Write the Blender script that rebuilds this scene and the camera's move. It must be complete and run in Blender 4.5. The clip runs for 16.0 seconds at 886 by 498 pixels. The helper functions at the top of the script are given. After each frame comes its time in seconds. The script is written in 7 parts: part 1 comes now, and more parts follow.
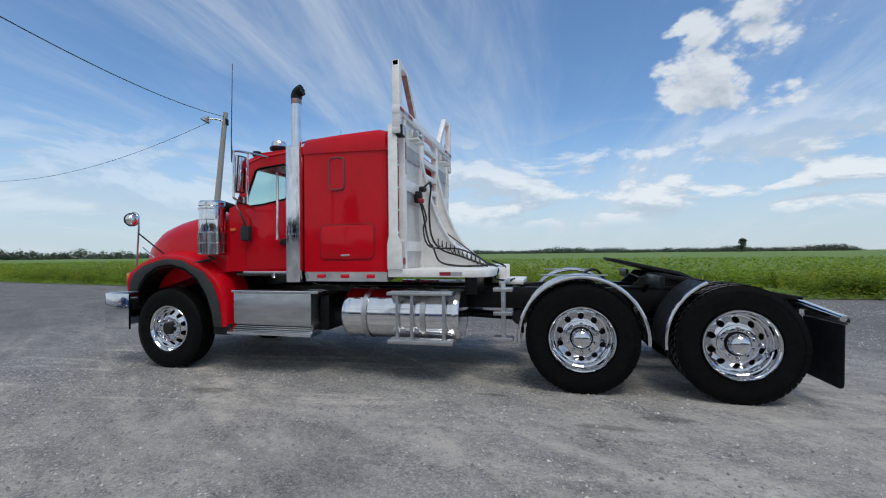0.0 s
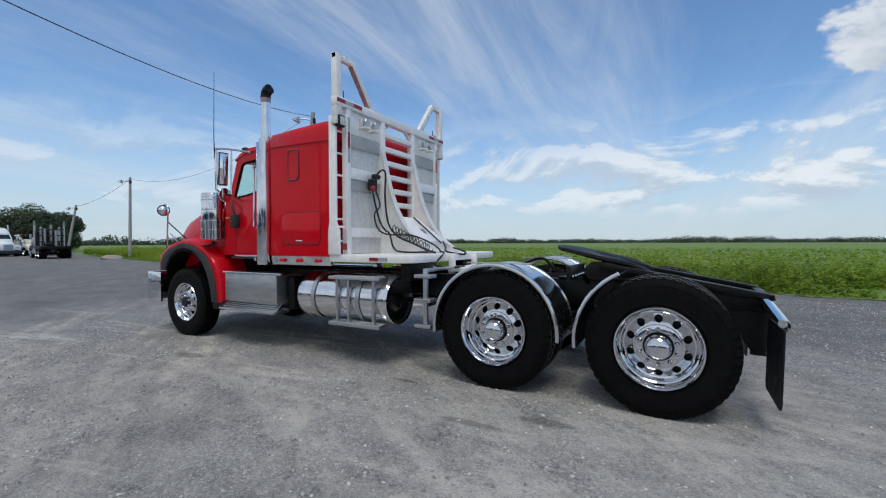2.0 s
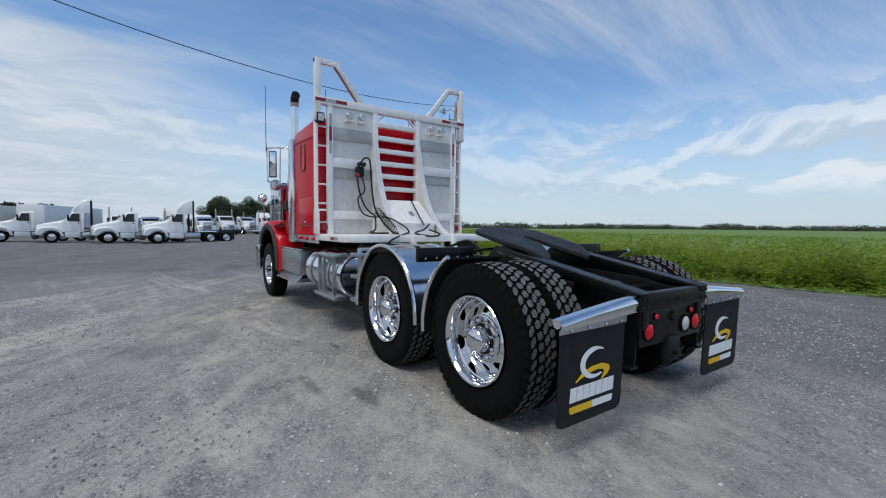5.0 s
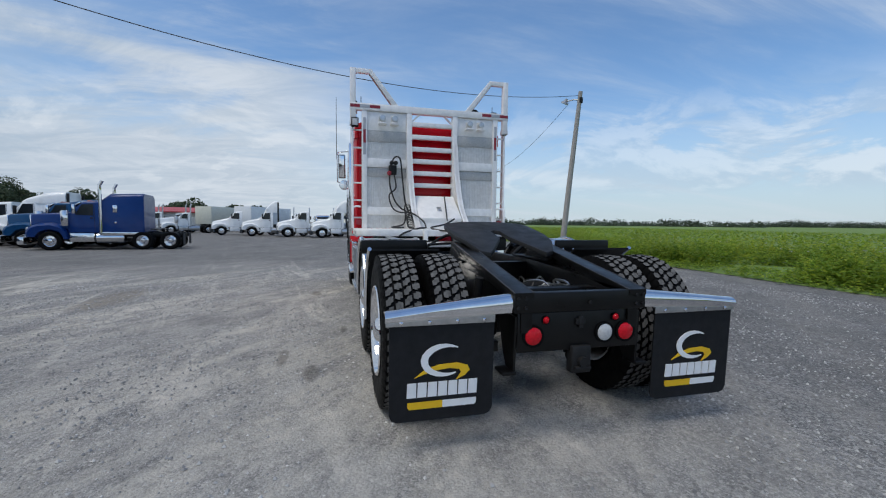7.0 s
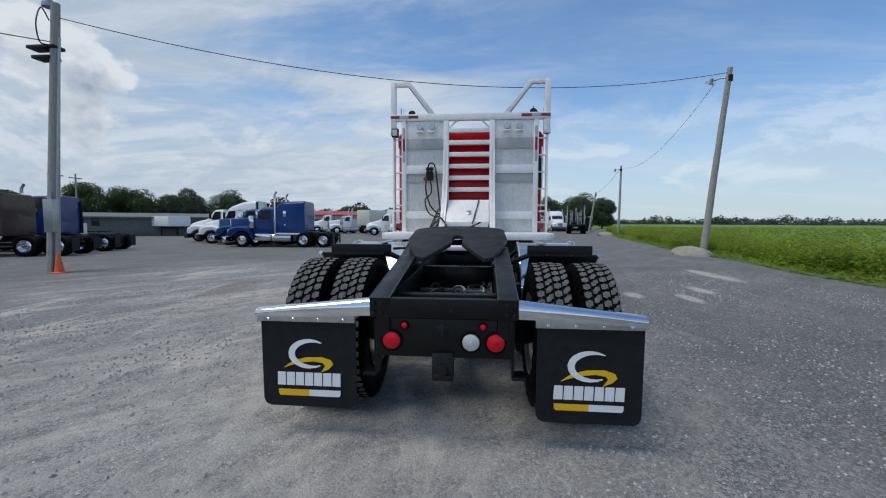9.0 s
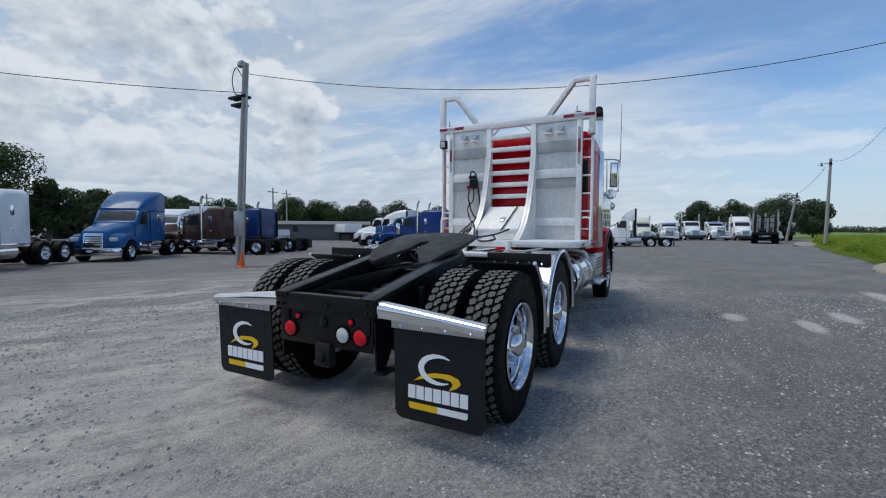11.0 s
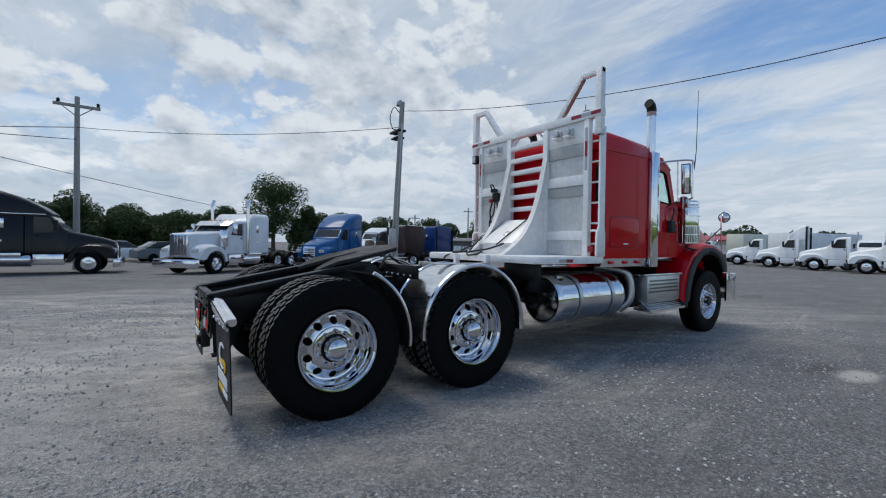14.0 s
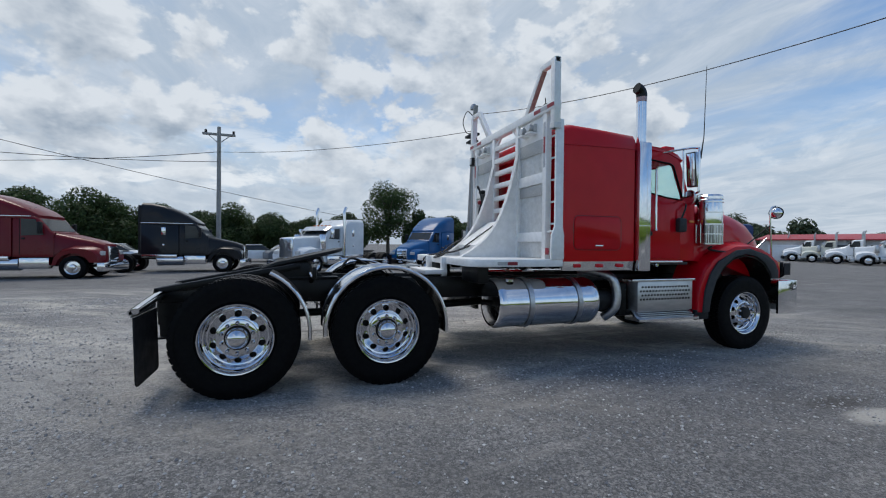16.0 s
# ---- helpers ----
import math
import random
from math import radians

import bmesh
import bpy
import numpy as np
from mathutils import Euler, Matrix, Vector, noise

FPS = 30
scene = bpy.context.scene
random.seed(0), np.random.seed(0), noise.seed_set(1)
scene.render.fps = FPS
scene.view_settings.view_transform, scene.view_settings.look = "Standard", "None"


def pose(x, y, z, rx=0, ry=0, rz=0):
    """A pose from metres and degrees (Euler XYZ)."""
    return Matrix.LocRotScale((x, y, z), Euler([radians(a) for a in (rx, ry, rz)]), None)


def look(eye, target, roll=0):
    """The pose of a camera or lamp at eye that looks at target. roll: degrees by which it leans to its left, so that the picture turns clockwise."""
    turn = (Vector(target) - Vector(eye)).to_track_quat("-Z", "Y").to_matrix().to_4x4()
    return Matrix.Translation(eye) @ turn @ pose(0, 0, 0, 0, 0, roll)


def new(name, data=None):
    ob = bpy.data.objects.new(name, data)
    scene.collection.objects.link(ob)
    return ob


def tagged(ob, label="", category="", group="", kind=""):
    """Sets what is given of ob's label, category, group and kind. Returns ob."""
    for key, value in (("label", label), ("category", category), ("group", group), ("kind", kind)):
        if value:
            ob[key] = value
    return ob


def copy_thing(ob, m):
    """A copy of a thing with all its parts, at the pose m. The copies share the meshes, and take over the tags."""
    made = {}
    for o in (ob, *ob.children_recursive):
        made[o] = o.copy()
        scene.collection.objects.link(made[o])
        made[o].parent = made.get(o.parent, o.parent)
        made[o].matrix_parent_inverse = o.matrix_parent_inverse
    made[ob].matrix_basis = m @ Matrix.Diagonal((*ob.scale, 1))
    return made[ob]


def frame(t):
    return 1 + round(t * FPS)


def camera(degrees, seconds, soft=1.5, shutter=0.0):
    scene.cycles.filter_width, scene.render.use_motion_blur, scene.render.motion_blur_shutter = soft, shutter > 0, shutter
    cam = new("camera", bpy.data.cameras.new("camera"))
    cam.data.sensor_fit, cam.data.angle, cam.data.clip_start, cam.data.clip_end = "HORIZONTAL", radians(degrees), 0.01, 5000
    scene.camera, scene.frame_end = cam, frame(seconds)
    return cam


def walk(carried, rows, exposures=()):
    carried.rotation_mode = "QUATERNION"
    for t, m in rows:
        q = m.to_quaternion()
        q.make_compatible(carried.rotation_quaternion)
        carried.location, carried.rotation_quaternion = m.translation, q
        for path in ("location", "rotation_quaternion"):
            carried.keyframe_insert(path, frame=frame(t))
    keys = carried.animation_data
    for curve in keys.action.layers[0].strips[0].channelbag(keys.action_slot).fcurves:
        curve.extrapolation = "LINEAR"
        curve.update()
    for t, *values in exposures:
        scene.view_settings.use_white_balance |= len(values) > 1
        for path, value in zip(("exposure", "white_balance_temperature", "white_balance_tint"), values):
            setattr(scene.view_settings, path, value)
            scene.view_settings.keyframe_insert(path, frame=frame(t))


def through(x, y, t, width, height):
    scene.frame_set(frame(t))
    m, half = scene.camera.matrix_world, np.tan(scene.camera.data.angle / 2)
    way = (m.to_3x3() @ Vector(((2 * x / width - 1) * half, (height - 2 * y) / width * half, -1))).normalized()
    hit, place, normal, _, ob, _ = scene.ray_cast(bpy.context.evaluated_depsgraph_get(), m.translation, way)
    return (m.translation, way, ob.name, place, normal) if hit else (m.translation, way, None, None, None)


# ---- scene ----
cam = camera(92.8, 16.0, soft=1.15)
PATH = [
    (0, (-1.75, -5.852, 1.461), (-2.248, -3.915, 1.484), -0.6),
    (0.5, (-1.269, -5.645, 1.435), (-1.883, -3.742, 1.458), -0.6),
    (1, (-0.737, -5.507, 1.407), (-1.475, -3.648, 1.415), -0.4),
    (1.5, (-0.263, -5.309, 1.426), (-1.127, -3.505, 1.401), -0.3),
    (2, (0.162, -5.071, 1.423), (-0.821, -3.329, 1.394), -0.2),
    (2.5, (0.673, -4.869, 1.428), (-0.436, -3.205, 1.385), -0.5),
    (3, (1.054, -4.589, 1.421), (-0.177, -3.014, 1.357), -0.7),
    (3.5, (1.419, -4.286, 1.402), (0.068, -2.813, 1.337), -0.5),
    (3.7, (1.59, -4.15, 1.409), (0.193, -2.72, 1.336), -0.5),
    (5.8, (2.755, -2.538, 1.397), (0.972, -1.639, 1.284), 0.5),
    (6, (2.833, -2.363, 1.424), (1.015, -1.539, 1.31), 0.3),
    (6.5, (3.098, -1.95, 1.411), (1.215, -1.287, 1.291), 0.6),
    (7, (3.231, -1.548, 1.379), (1.299, -1.043, 1.256), 0.6),
    (7.5, (3.313, -1.117, 1.428), (1.347, -0.773, 1.3), 0.3),
    (8, (3.48, -0.652, 1.439), (1.492, -0.48, 1.314), 0.1),
    (8.5, (3.485, -0.203, 1.409), (1.488, -0.214, 1.287), 0.0),
    (9, (3.499, 0.255, 1.438), (1.512, 0.062, 1.312), 0.2),
    (9.2, (3.541, 0.487, 1.434), (1.564, 0.216, 1.309), 0.0),
    (11.3, (3.03, 2.404, 1.446), (1.31, 1.387, 1.354), 0.5),
    (11.5, (2.915, 2.559, 1.473), (1.238, 1.473, 1.383), 0.6),
    (12, (2.648, 3.047, 1.455), (1.077, 1.811, 1.365), 0.7),
    (12.5, (2.343, 3.417, 1.425), (0.874, 2.062, 1.346), 0.6),
    (13, (2.006, 3.765, 1.444), (0.637, 2.308, 1.383), 0.8),
    (13.5, (1.687, 4.209, 1.44), (0.424, 2.659, 1.402), 1.0),
    (14, (1.313, 4.535, 1.415), (0.156, 2.903, 1.392), 0.9),
    (14.5, (0.918, 4.865, 1.429), (-0.128, 3.16, 1.413), 1.0),
    (15, (0.484, 5.177, 1.454), (-0.437, 3.402, 1.431), 0.9),
    (15.5, (-0.023, 5.351, 1.471), (-0.808, 3.512, 1.448), 0.8),
    (16, (-0.535, 5.621, 1.449), (-1.19, 3.731, 1.428), 0.6),
]
walk(cam, [(t, look(eye, target, roll)) for t, eye, target, roll in PATH])

# ---- world and sun ----
SUN_AZ, SUN_EL = radians(-62), radians(66)      # direction towards the sun, from +x counter-clockwise
world = bpy.data.worlds.new("world")
scene.world = world
world.use_nodes = True
wn, wl = world.node_tree.nodes, world.node_tree.links
wn.clear()
w_out = wn.new("ShaderNodeOutputWorld")
w_bg = wn.new("ShaderNodeBackground")
w_sky = wn.new("ShaderNodeTexSky")
w_sky.sky_type, w_sky.sun_disc = "NISHITA", False
w_sky.sun_elevation, w_sky.sun_rotation = SUN_EL, radians(90) - SUN_AZ
w_sky.altitude, w_sky.air_density, w_sky.dust_density, w_sky.ozone_density = 50, 1.0, 0.2, 4.0
w_co = wn.new("ShaderNodeTexCoord")
w_sep = wn.new("ShaderNodeSeparateXYZ")
wl.new(w_co.outputs["Generated"], w_sep.inputs[0])


def w_math(op, a, b=None, clamp=False):
    n = wn.new("ShaderNodeMath")
    n.operation, n.use_clamp = op, clamp
    for k, v in enumerate((a, b)):
        if v is None:
            continue
        if isinstance(v, (int, float)):
            n.inputs[k].default_value = v
        else:
            wl.new(v, n.inputs[k])
    return n.outputs[0]


def w_range(v, a, b, c, d, smooth=True):
    n = wn.new("ShaderNodeMapRange")
    n.interpolation_type = "SMOOTHSTEP" if smooth else "LINEAR"
    wl.new(v, n.inputs["Value"])
    for k, x in zip(("From Min", "From Max", "To Min", "To Max"), (a, b, c, d)):
        n.inputs[k].default_value = x
    return n.outputs[0]


zz = w_math("ADD", w_math("MAXIMUM", w_sep.outputs["Z"], 0.0), 0.16)
u = w_math("DIVIDE", w_sep.outputs["X"], zz)
v = w_math("DIVIDE", w_sep.outputs["Y"], zz)
w_plane = wn.new("ShaderNodeCombineXYZ")
wl.new(u, w_plane.inputs[0]), wl.new(v, w_plane.inputs[1])


def w_noise(scale, detail, rough, stretch=(1, 1), turn=0.0, loc=(0, 0, 0), distortion=0.0, source=None):
    m = wn.new("ShaderNodeMapping")
    m.inputs["Scale"].default_value = (*stretch, 1) if len(stretch) == 2 else stretch
    m.inputs["Rotation"].default_value = (0, 0, radians(turn))
    m.inputs["Location"].default_value = loc
    wl.new(source or w_plane.outputs[0], m.inputs[0])
    n = wn.new("ShaderNodeTexNoise")
    wl.new(m.outputs[0], n.inputs["Vector"])
    for k, x in (("Scale", scale), ("Detail", detail), ("Roughness", rough), ("Distortion", distortion)):
        n.inputs[k].default_value = x
    return n.outputs["Fac"]


def w_puffs(scale, loc, stretch, source):
    """Rounded heaps: a fractal of smooth cells."""
    m = wn.new("ShaderNodeMapping")
    m.inputs["Location"].default_value = loc
    m.inputs["Scale"].default_value = stretch
    wl.new(source, m.inputs[0])
    n = wn.new("ShaderNodeTexVoronoi")
    n.feature = "SMOOTH_F1"
    wl.new(m.outputs[0], n.inputs["Vector"])
    for k, x in (("Scale", scale), ("Detail", 4.0), ("Roughness", 0.55), ("Smoothness", 0.7)):
        n.inputs[k].default_value = x
    return w_math("SUBTRACT", 1.0, n.outputs["Distance"])


def w_mixed(f, a, b):
    n = wn.new("ShaderNodeMix")
    n.data_type = "RGBA"
    wl.new(f, n.inputs["Factor"])
    for k, x in (("A", a), ("B", b)):
        if isinstance(x, tuple):
            n.inputs[k].default_value = (*x, 1)
        else:
            wl.new(x, n.inputs[k])
    return n.outputs["Result"]


def w_toward(c, lo, hi):
    n = wn.new("ShaderNodeVectorMath")
    n.operation = "DOT_PRODUCT"
    wl.new(w_co.outputs["Generated"], n.inputs[0])
    n.inputs[1].default_value = Vector(c).normalized()
    return w_range(n.outputs["Value"], lo, hi, 0.0, 1.0)


Z = w_sep.outputs["Z"]
yardward = w_math("ADD", w_sep.outputs["Y"], w_math("MULTIPLY", w_sep.outputs["X"], 0.22))
side = w_range(yardward, -0.42, 0.04, 1.0, 0.0)
# clear blue above, pale haze low down
deep = wn.new("ShaderNodeMix")
deep.data_type, deep.blend_type = "RGBA", "MULTIPLY"
deep.inputs["Factor"].default_value = 1.0
wl.new(w_sky.outputs[0], deep.inputs["A"])
deep.inputs["B"].default_value = (0.85, 0.98, 1.04, 1)
sky = w_mixed(w_range(Z, 0.0, 0.30, 0.84, 0.0), deep.outputs["Result"], (3.4, 4.1, 4.8))
# thin wind-drawn streaks all over, finer threads inside them
streaks = w_noise(0.95, 7, 0.60, (1.5, 0.30), 0, (9.1, 6.4, 9.1), 0.9)
threads = w_noise(2.4, 10, 0.68, (1.6, 0.30), 0, (2.1, 3.3, 1.0), 1.1)
veil = w_math("MULTIPLY", w_range(streaks, 0.40, 0.74, 0.0, 1.0), w_range(threads, 0.30, 0.72, 0.15, 0.62))
sky = w_mixed(veil, sky, (4.4, 4.9, 5.45))
# a soft layered sheet towards the yard, thickest low down
layer = w_noise(0.75, 9, 0.60, (1.5, 0.55), 0, (13, 9.1, 13), 0.8)
layer = w_math("ADD", layer, w_math("MULTIPLY", w_range(Z, 0.10, 0.24, 0.13, 0.0), w_range(Z, 0.03, 0.08, 0.3, 1.0)))
layer_up = w_noise(2.2, 9, 0.66, (1.3, 0.7), 0, (3, 5.1, 1), 0.9)
sheet_ = w_math("MULTIPLY", w_range(w_math("ADD", layer, w_math("MULTIPLY", w_math("SUBTRACT", layer_up, 0.5), 0.25)), 0.34, 0.58, 0.0, 0.92), side)
sky = w_mixed(sheet_, sky, w_mixed(w_range(layer_up, 0.35, 0.68, 0.0, 1.0), (3.4, 3.95, 4.6), (4.55, 4.95, 5.45)))
# grey-blue overcast veil above the yard
overcast = w_math("MULTIPLY", w_range(w_sep.outputs["Y"], -0.66, -0.20, 0.62, 0.0), w_range(layer_up, 0.30, 0.66, 1.0, 0.55))
sky = w_mixed(overcast, sky, (2.6, 3.25, 4.05))
# flat-based puffs low over the field
flat = w_noise(4.2, 10, 0.60, (1, 1, 2.5), 0, (4.3, 1.2, 0.35), 0.5, w_co.outputs["Generated"])
flat_up = w_noise(4.2, 10, 0.60, (1, 1, 2.5), 0, (4.3, 1.2, 0.41), 0.5, w_co.outputs["Generated"])
near_low = w_math("MULTIPLY", w_range(Z, 0.05, 0.09, 0.0, 1.0), w_range(Z, 0.16, 0.30, 1.0, 0.0))
east = w_range(w_sep.outputs["X"], -0.95, 0.25, 0.40, 1.0)
bank = w_math("MULTIPLY", w_math("MULTIPLY", w_range(flat, 0.46, 0.55, 0.0, 0.92), near_low), east)
sky = w_mixed(bank, sky, w_mixed(w_range(w_math("SUBTRACT", flat, flat_up), -0.05, 0.09, 0.0, 1.0), (3.4, 4.1, 4.9), (5.5, 5.85, 6.2)))


# broken heaps gather over the yard (-y), with one more over the field
def heap_field(lift):
    a = w_noise(5.4, 11, 0.60, (1, 1, 1.55), 0, (3.7, 2.6, 3.7 + lift), 0.25, w_co.outputs["Generated"])
    b = w_puffs(7.5, (1.7, 0.6, 2.7 + lift), (1, 1, 1.55), w_co.outputs["Generated"])
    return w_math("ADD", w_math("MULTIPLY", a, 0.70), w_math("MULTIPLY", b, 0.30))


heaps = heap_field(0.0)
above = heap_field(0.05)
broad = w_noise(1.5, 3, 0.5, (1, 1, 1), 0, (5.2, 3.6, 5.2), 0.0, w_co.outputs["Generated"])
gather = w_range(w_sep.outputs["Y"], -0.74, -0.40, 1.0, 0.0)
lim = w_math("SUBTRACT", w_range(gather, 0, 1, 0.80, 0.295, False), w_math("MULTIPLY", w_math("SUBTRACT", broad, 0.5), 0.35))
lim = w_math("SUBTRACT", lim, w_math("MULTIPLY", w_toward((0.34, 0.86, 0.385), 0.966, 0.992), 0.45))
over = w_math("SUBTRACT", heaps, lim)
heap = w_math("MULTIPLY", w_range(over, 0.0, 0.085, 0.0, 0.95), w_range(Z, 0.06, 0.20, 0.25, 1.0))
relief = w_math("ADD", w_math("MULTIPLY", w_math("SUBTRACT", heaps, above), 4.2), w_range(over, 0.02, 0.22, 0.88, 0.30))
sky = w_mixed(heap, sky, w_mixed(w_math("MAXIMUM", w_math("MINIMUM", relief, 1.0), 0.0), (2.2, 2.7, 3.35), (4.85, 5.2, 5.6)))
wl.new(sky, w_bg.inputs["Color"])
w_bg.inputs["Strength"].default_value = 0.145
wl.new(w_bg.outputs[0], w_out.inputs["Surface"])

sun = new("sun", bpy.data.lights.new("sun", "SUN"))
sun.data.energy, sun.data.angle, sun.data.color = 1.8, radians(28.0), (1.0, 0.94, 0.84)
sun_dir = Vector((math.cos(SUN_AZ) * math.cos(SUN_EL), math.sin(SUN_AZ) * math.cos(SUN_EL), math.sin(SUN_EL)))
sun.matrix_world = look(sun_dir * 50, (0, 0, 0))
scene.view_settings.exposure = 0.0


# ---- materials ----
def mat(name, c1, c2=None, scale=8.0, rough=0.5, metal=0.0, bump=0.0, bscale=None, coat=0.0, rvar=0.0, dirt=0.0, dcol=(0.23, 0.21, 0.18), spread=(0.35, 0.65), stretch=(1, 1, 1), random=0.0, spec=0.5):
    """Principled surface with colour grain, larger stains, roughness variation and fine relief, in metres."""
    m = bpy.data.materials.new(name)
    m.use_nodes = True
    n, l = m.node_tree.nodes, m.node_tree.links
    b = n["Principled BSDF"]
    b.inputs["Roughness"].default_value, b.inputs["Metallic"].default_value = rough, metal
    b.inputs["Specular IOR Level"].default_value = spec
    if coat:
        b.inputs["Coat Weight"].default_value, b.inputs["Coat Roughness"].default_value = coat, 0.04
    co = n.new("ShaderNodeTexCoord")
    mp = n.new("ShaderNodeMapping")
    mp.inputs["Scale"].default_value = stretch
    l.new(co.outputs["Object"], mp.inputs[0])

    def noise_tex(s, d=6, r=0.6):
        t = n.new("ShaderNodeTexNoise")
        t.inputs["Scale"].default_value, t.inputs["Detail"].default_value, t.inputs["Roughness"].default_value = s, d, r
        l.new(mp.outputs[0], t.inputs["Vector"])
        return t.outputs["Fac"]

    def ramp(f, lo, hi, a=0.0, z=1.0):
        t = n.new("ShaderNodeMapRange")
        l.new(f, t.inputs["Value"])
        for k, x in zip(("From Min", "From Max", "To Min", "To Max"), (lo, hi, a, z)):
            t.inputs[k].default_value = x
        return t.outputs[0]

    def mix(f, a, z):
        t = n.new("ShaderNodeMix")
        t.data_type = "RGBA"
        l.new(f, t.inputs["Factor"])
        for k, x in (("A", a), ("B", z)):
            if isinstance(x, tuple):
                t.inputs[k].default_value = (*x, 1)
            else:
                l.new(x, t.inputs[k])
        return t.outputs["Result"]

    fine = noise_tex(scale)
    col = mix(ramp(fine, *spread), c1, c2 or tuple(x * 0.82 for x in c1))
    if dirt:
        col = mix(ramp(noise_tex(scale * 0.23, 8, 0.68), 0.45, 0.75, 0.0, dirt), col, dcol)
    if random:
        info = n.new("ShaderNodeObjectInfo")
        hs = n.new("ShaderNodeHueSaturation")
        l.new(ramp(info.outputs["Random"], 0, 1, 1 - random, 1 + random), hs.inputs["Value"])
        l.new(col, hs.inputs["Color"])
        col = hs.outputs["Color"]
    l.new(col, b.inputs["Base Color"])
    if rvar:
        l.new(ramp(noise_tex(scale * 0.6), 0.3, 0.7, max(rough - rvar, 0.02), rough + rvar), b.inputs["Roughness"])
    if bump:
        bp = n.new("ShaderNodeBump")
        bp.inputs["Strength"].default_value, bp.inputs["Distance"].default_value = 1.0, bump
        l.new(noise_tex(bscale or scale * 3), bp.inputs["Height"])
        l.new(bp.outputs[0], b.inputs["Normal"])
    return m


def glass(name, tint, alpha=0.35, rough=0.02):
    m = bpy.data.materials.new(name)
    m.use_nodes = True
    n, l = m.node_tree.nodes, m.node_tree.links
    out = n["Material Output"]
    n.remove(n["Principled BSDF"])
    tr, gl, mx = n.new("ShaderNodeBsdfTransparent"), n.new("ShaderNodeBsdfGlossy"), n.new("ShaderNodeMixShader")
    fr = n.new("ShaderNodeLayerWeight")
    fr.inputs["Blend"].default_value = 0.5
    pw = n.new("ShaderNodeMath")
    pw.operation = "POWER"
    pw.inputs[1].default_value = 3.5
    sc = n.new("ShaderNodeMath")
    sc.operation, sc.use_clamp = "MULTIPLY_ADD", True
    sc.inputs[1].default_value, sc.inputs[2].default_value = 0.7, 0.04
    l.new(fr.outputs["Facing"], pw.inputs[0]), l.new(pw.outputs[0], sc.inputs[0])
    tr.inputs["Color"].default_value = (*tint, 1)
    gl.inputs["Roughness"].default_value = rough
    l.new(sc.outputs[0], mx.inputs[0]), l.new(tr.outputs[0], mx.inputs[1]), l.new(gl.outputs[0], mx.inputs[2])
    l.new(mx.outputs[0], out.inputs["Surface"])
    return m


RED = mat("red_paint", (0.56, 0.002, 0.011), (0.50, 0.0015, 0.009), 3, 0.45, coat=0.42, rvar=0.05, bump=0.0004, bscale=14, spec=0.08)
DKRED = mat("dark_red_paint", (0.17, 0.010, 0.014), (0.13, 0.008, 0.010), 3, 0.3, coat=0.6)
CHROME = mat("chrome", (0.80, 0.81, 0.83), (0.70, 0.71, 0.74), 6, 0.09, 1.0, rvar=0.04, bump=0.0006, bscale=9)
POLISH = mat("polished_aluminium", (0.74, 0.75, 0.77), (0.64, 0.65, 0.67), 10, 0.16, 1.0, rvar=0.07, bump=0.0008, bscale=12)
BRUSHED = mat("brushed_aluminium", (0.58, 0.59, 0.60), (0.46, 0.47, 0.48), 22, 0.36, 1.0, rvar=0.08, stretch=(0.2, 1, 1))
MILL = mat("white_aluminium", (0.90, 0.89, 0.87), (0.80, 0.795, 0.78), 14, 0.42, 0.15, rvar=0.1, dirt=0.22, dcol=(0.52, 0.50, 0.46), bump=0.0005, bscale=60)
MILL_DK = mat("ribbed_aluminium", (0.74, 0.735, 0.72), (0.62, 0.615, 0.60), 18, 0.46, 0.25, rvar=0.1, dirt=0.3, dcol=(0.44, 0.43, 0.40), bump=0.0008, bscale=90)
BLACK = mat("black_frame_paint", (0.003, 0.003, 0.0035), (0.006, 0.006, 0.006), 9, 0.36, rvar=0.12, dirt=0.12, dcol=(0.024, 0.022, 0.020), spec=0.26)
PERF = mat("pierced_aluminium", (0.56, 0.555, 0.54), (0.36, 0.36, 0.35), 70, 0.5, 0.3, rvar=0.1, bump=0.001, bscale=120)
WORN = mat("scuffed_black_edge", (0.035, 0.036, 0.038), (0.10, 0.10, 0.10), 30, 0.4, 0.5)
WHEEL_CHROME = mat("mirror_polished_wheel", (0.76, 0.77, 0.80), (0.66, 0.67, 0.70), 5, 0.045, 1.0, rvar=0.02, bump=0.0002, bscale=8)
SATIN = mat("satin_black_steel", (0.012, 0.0125, 0.0135), (0.020, 0.020, 0.021), 12, 0.48, 0.0, rvar=0.1, dirt=0.15, dcol=(0.04, 0.037, 0.034), spec=0.22)
PLASTIC = mat("dark_grey_plastic", (0.026, 0.029, 0.031), (0.036, 0.038, 0.040), 20, 0.6, bump=0.0006, bscale=220, spec=0.35)
RUBBER = mat("tyre_rubber", (0.0025, 0.0025, 0.003), (0.005, 0.005, 0.005), 26, 0.6, rvar=0.1, dirt=0.10, dcol=(0.014, 0.0135, 0.013), bump=0.0008, bscale=120, spec=0.10)
TREAD = mat("dusty_tread", (0.085, 0.084, 0.083), (0.16, 0.158, 0.152), 30, 0.9, dirt=0.4, dcol=(0.05, 0.048, 0.045), bump=0.0012, bscale=140, spec=0.2)
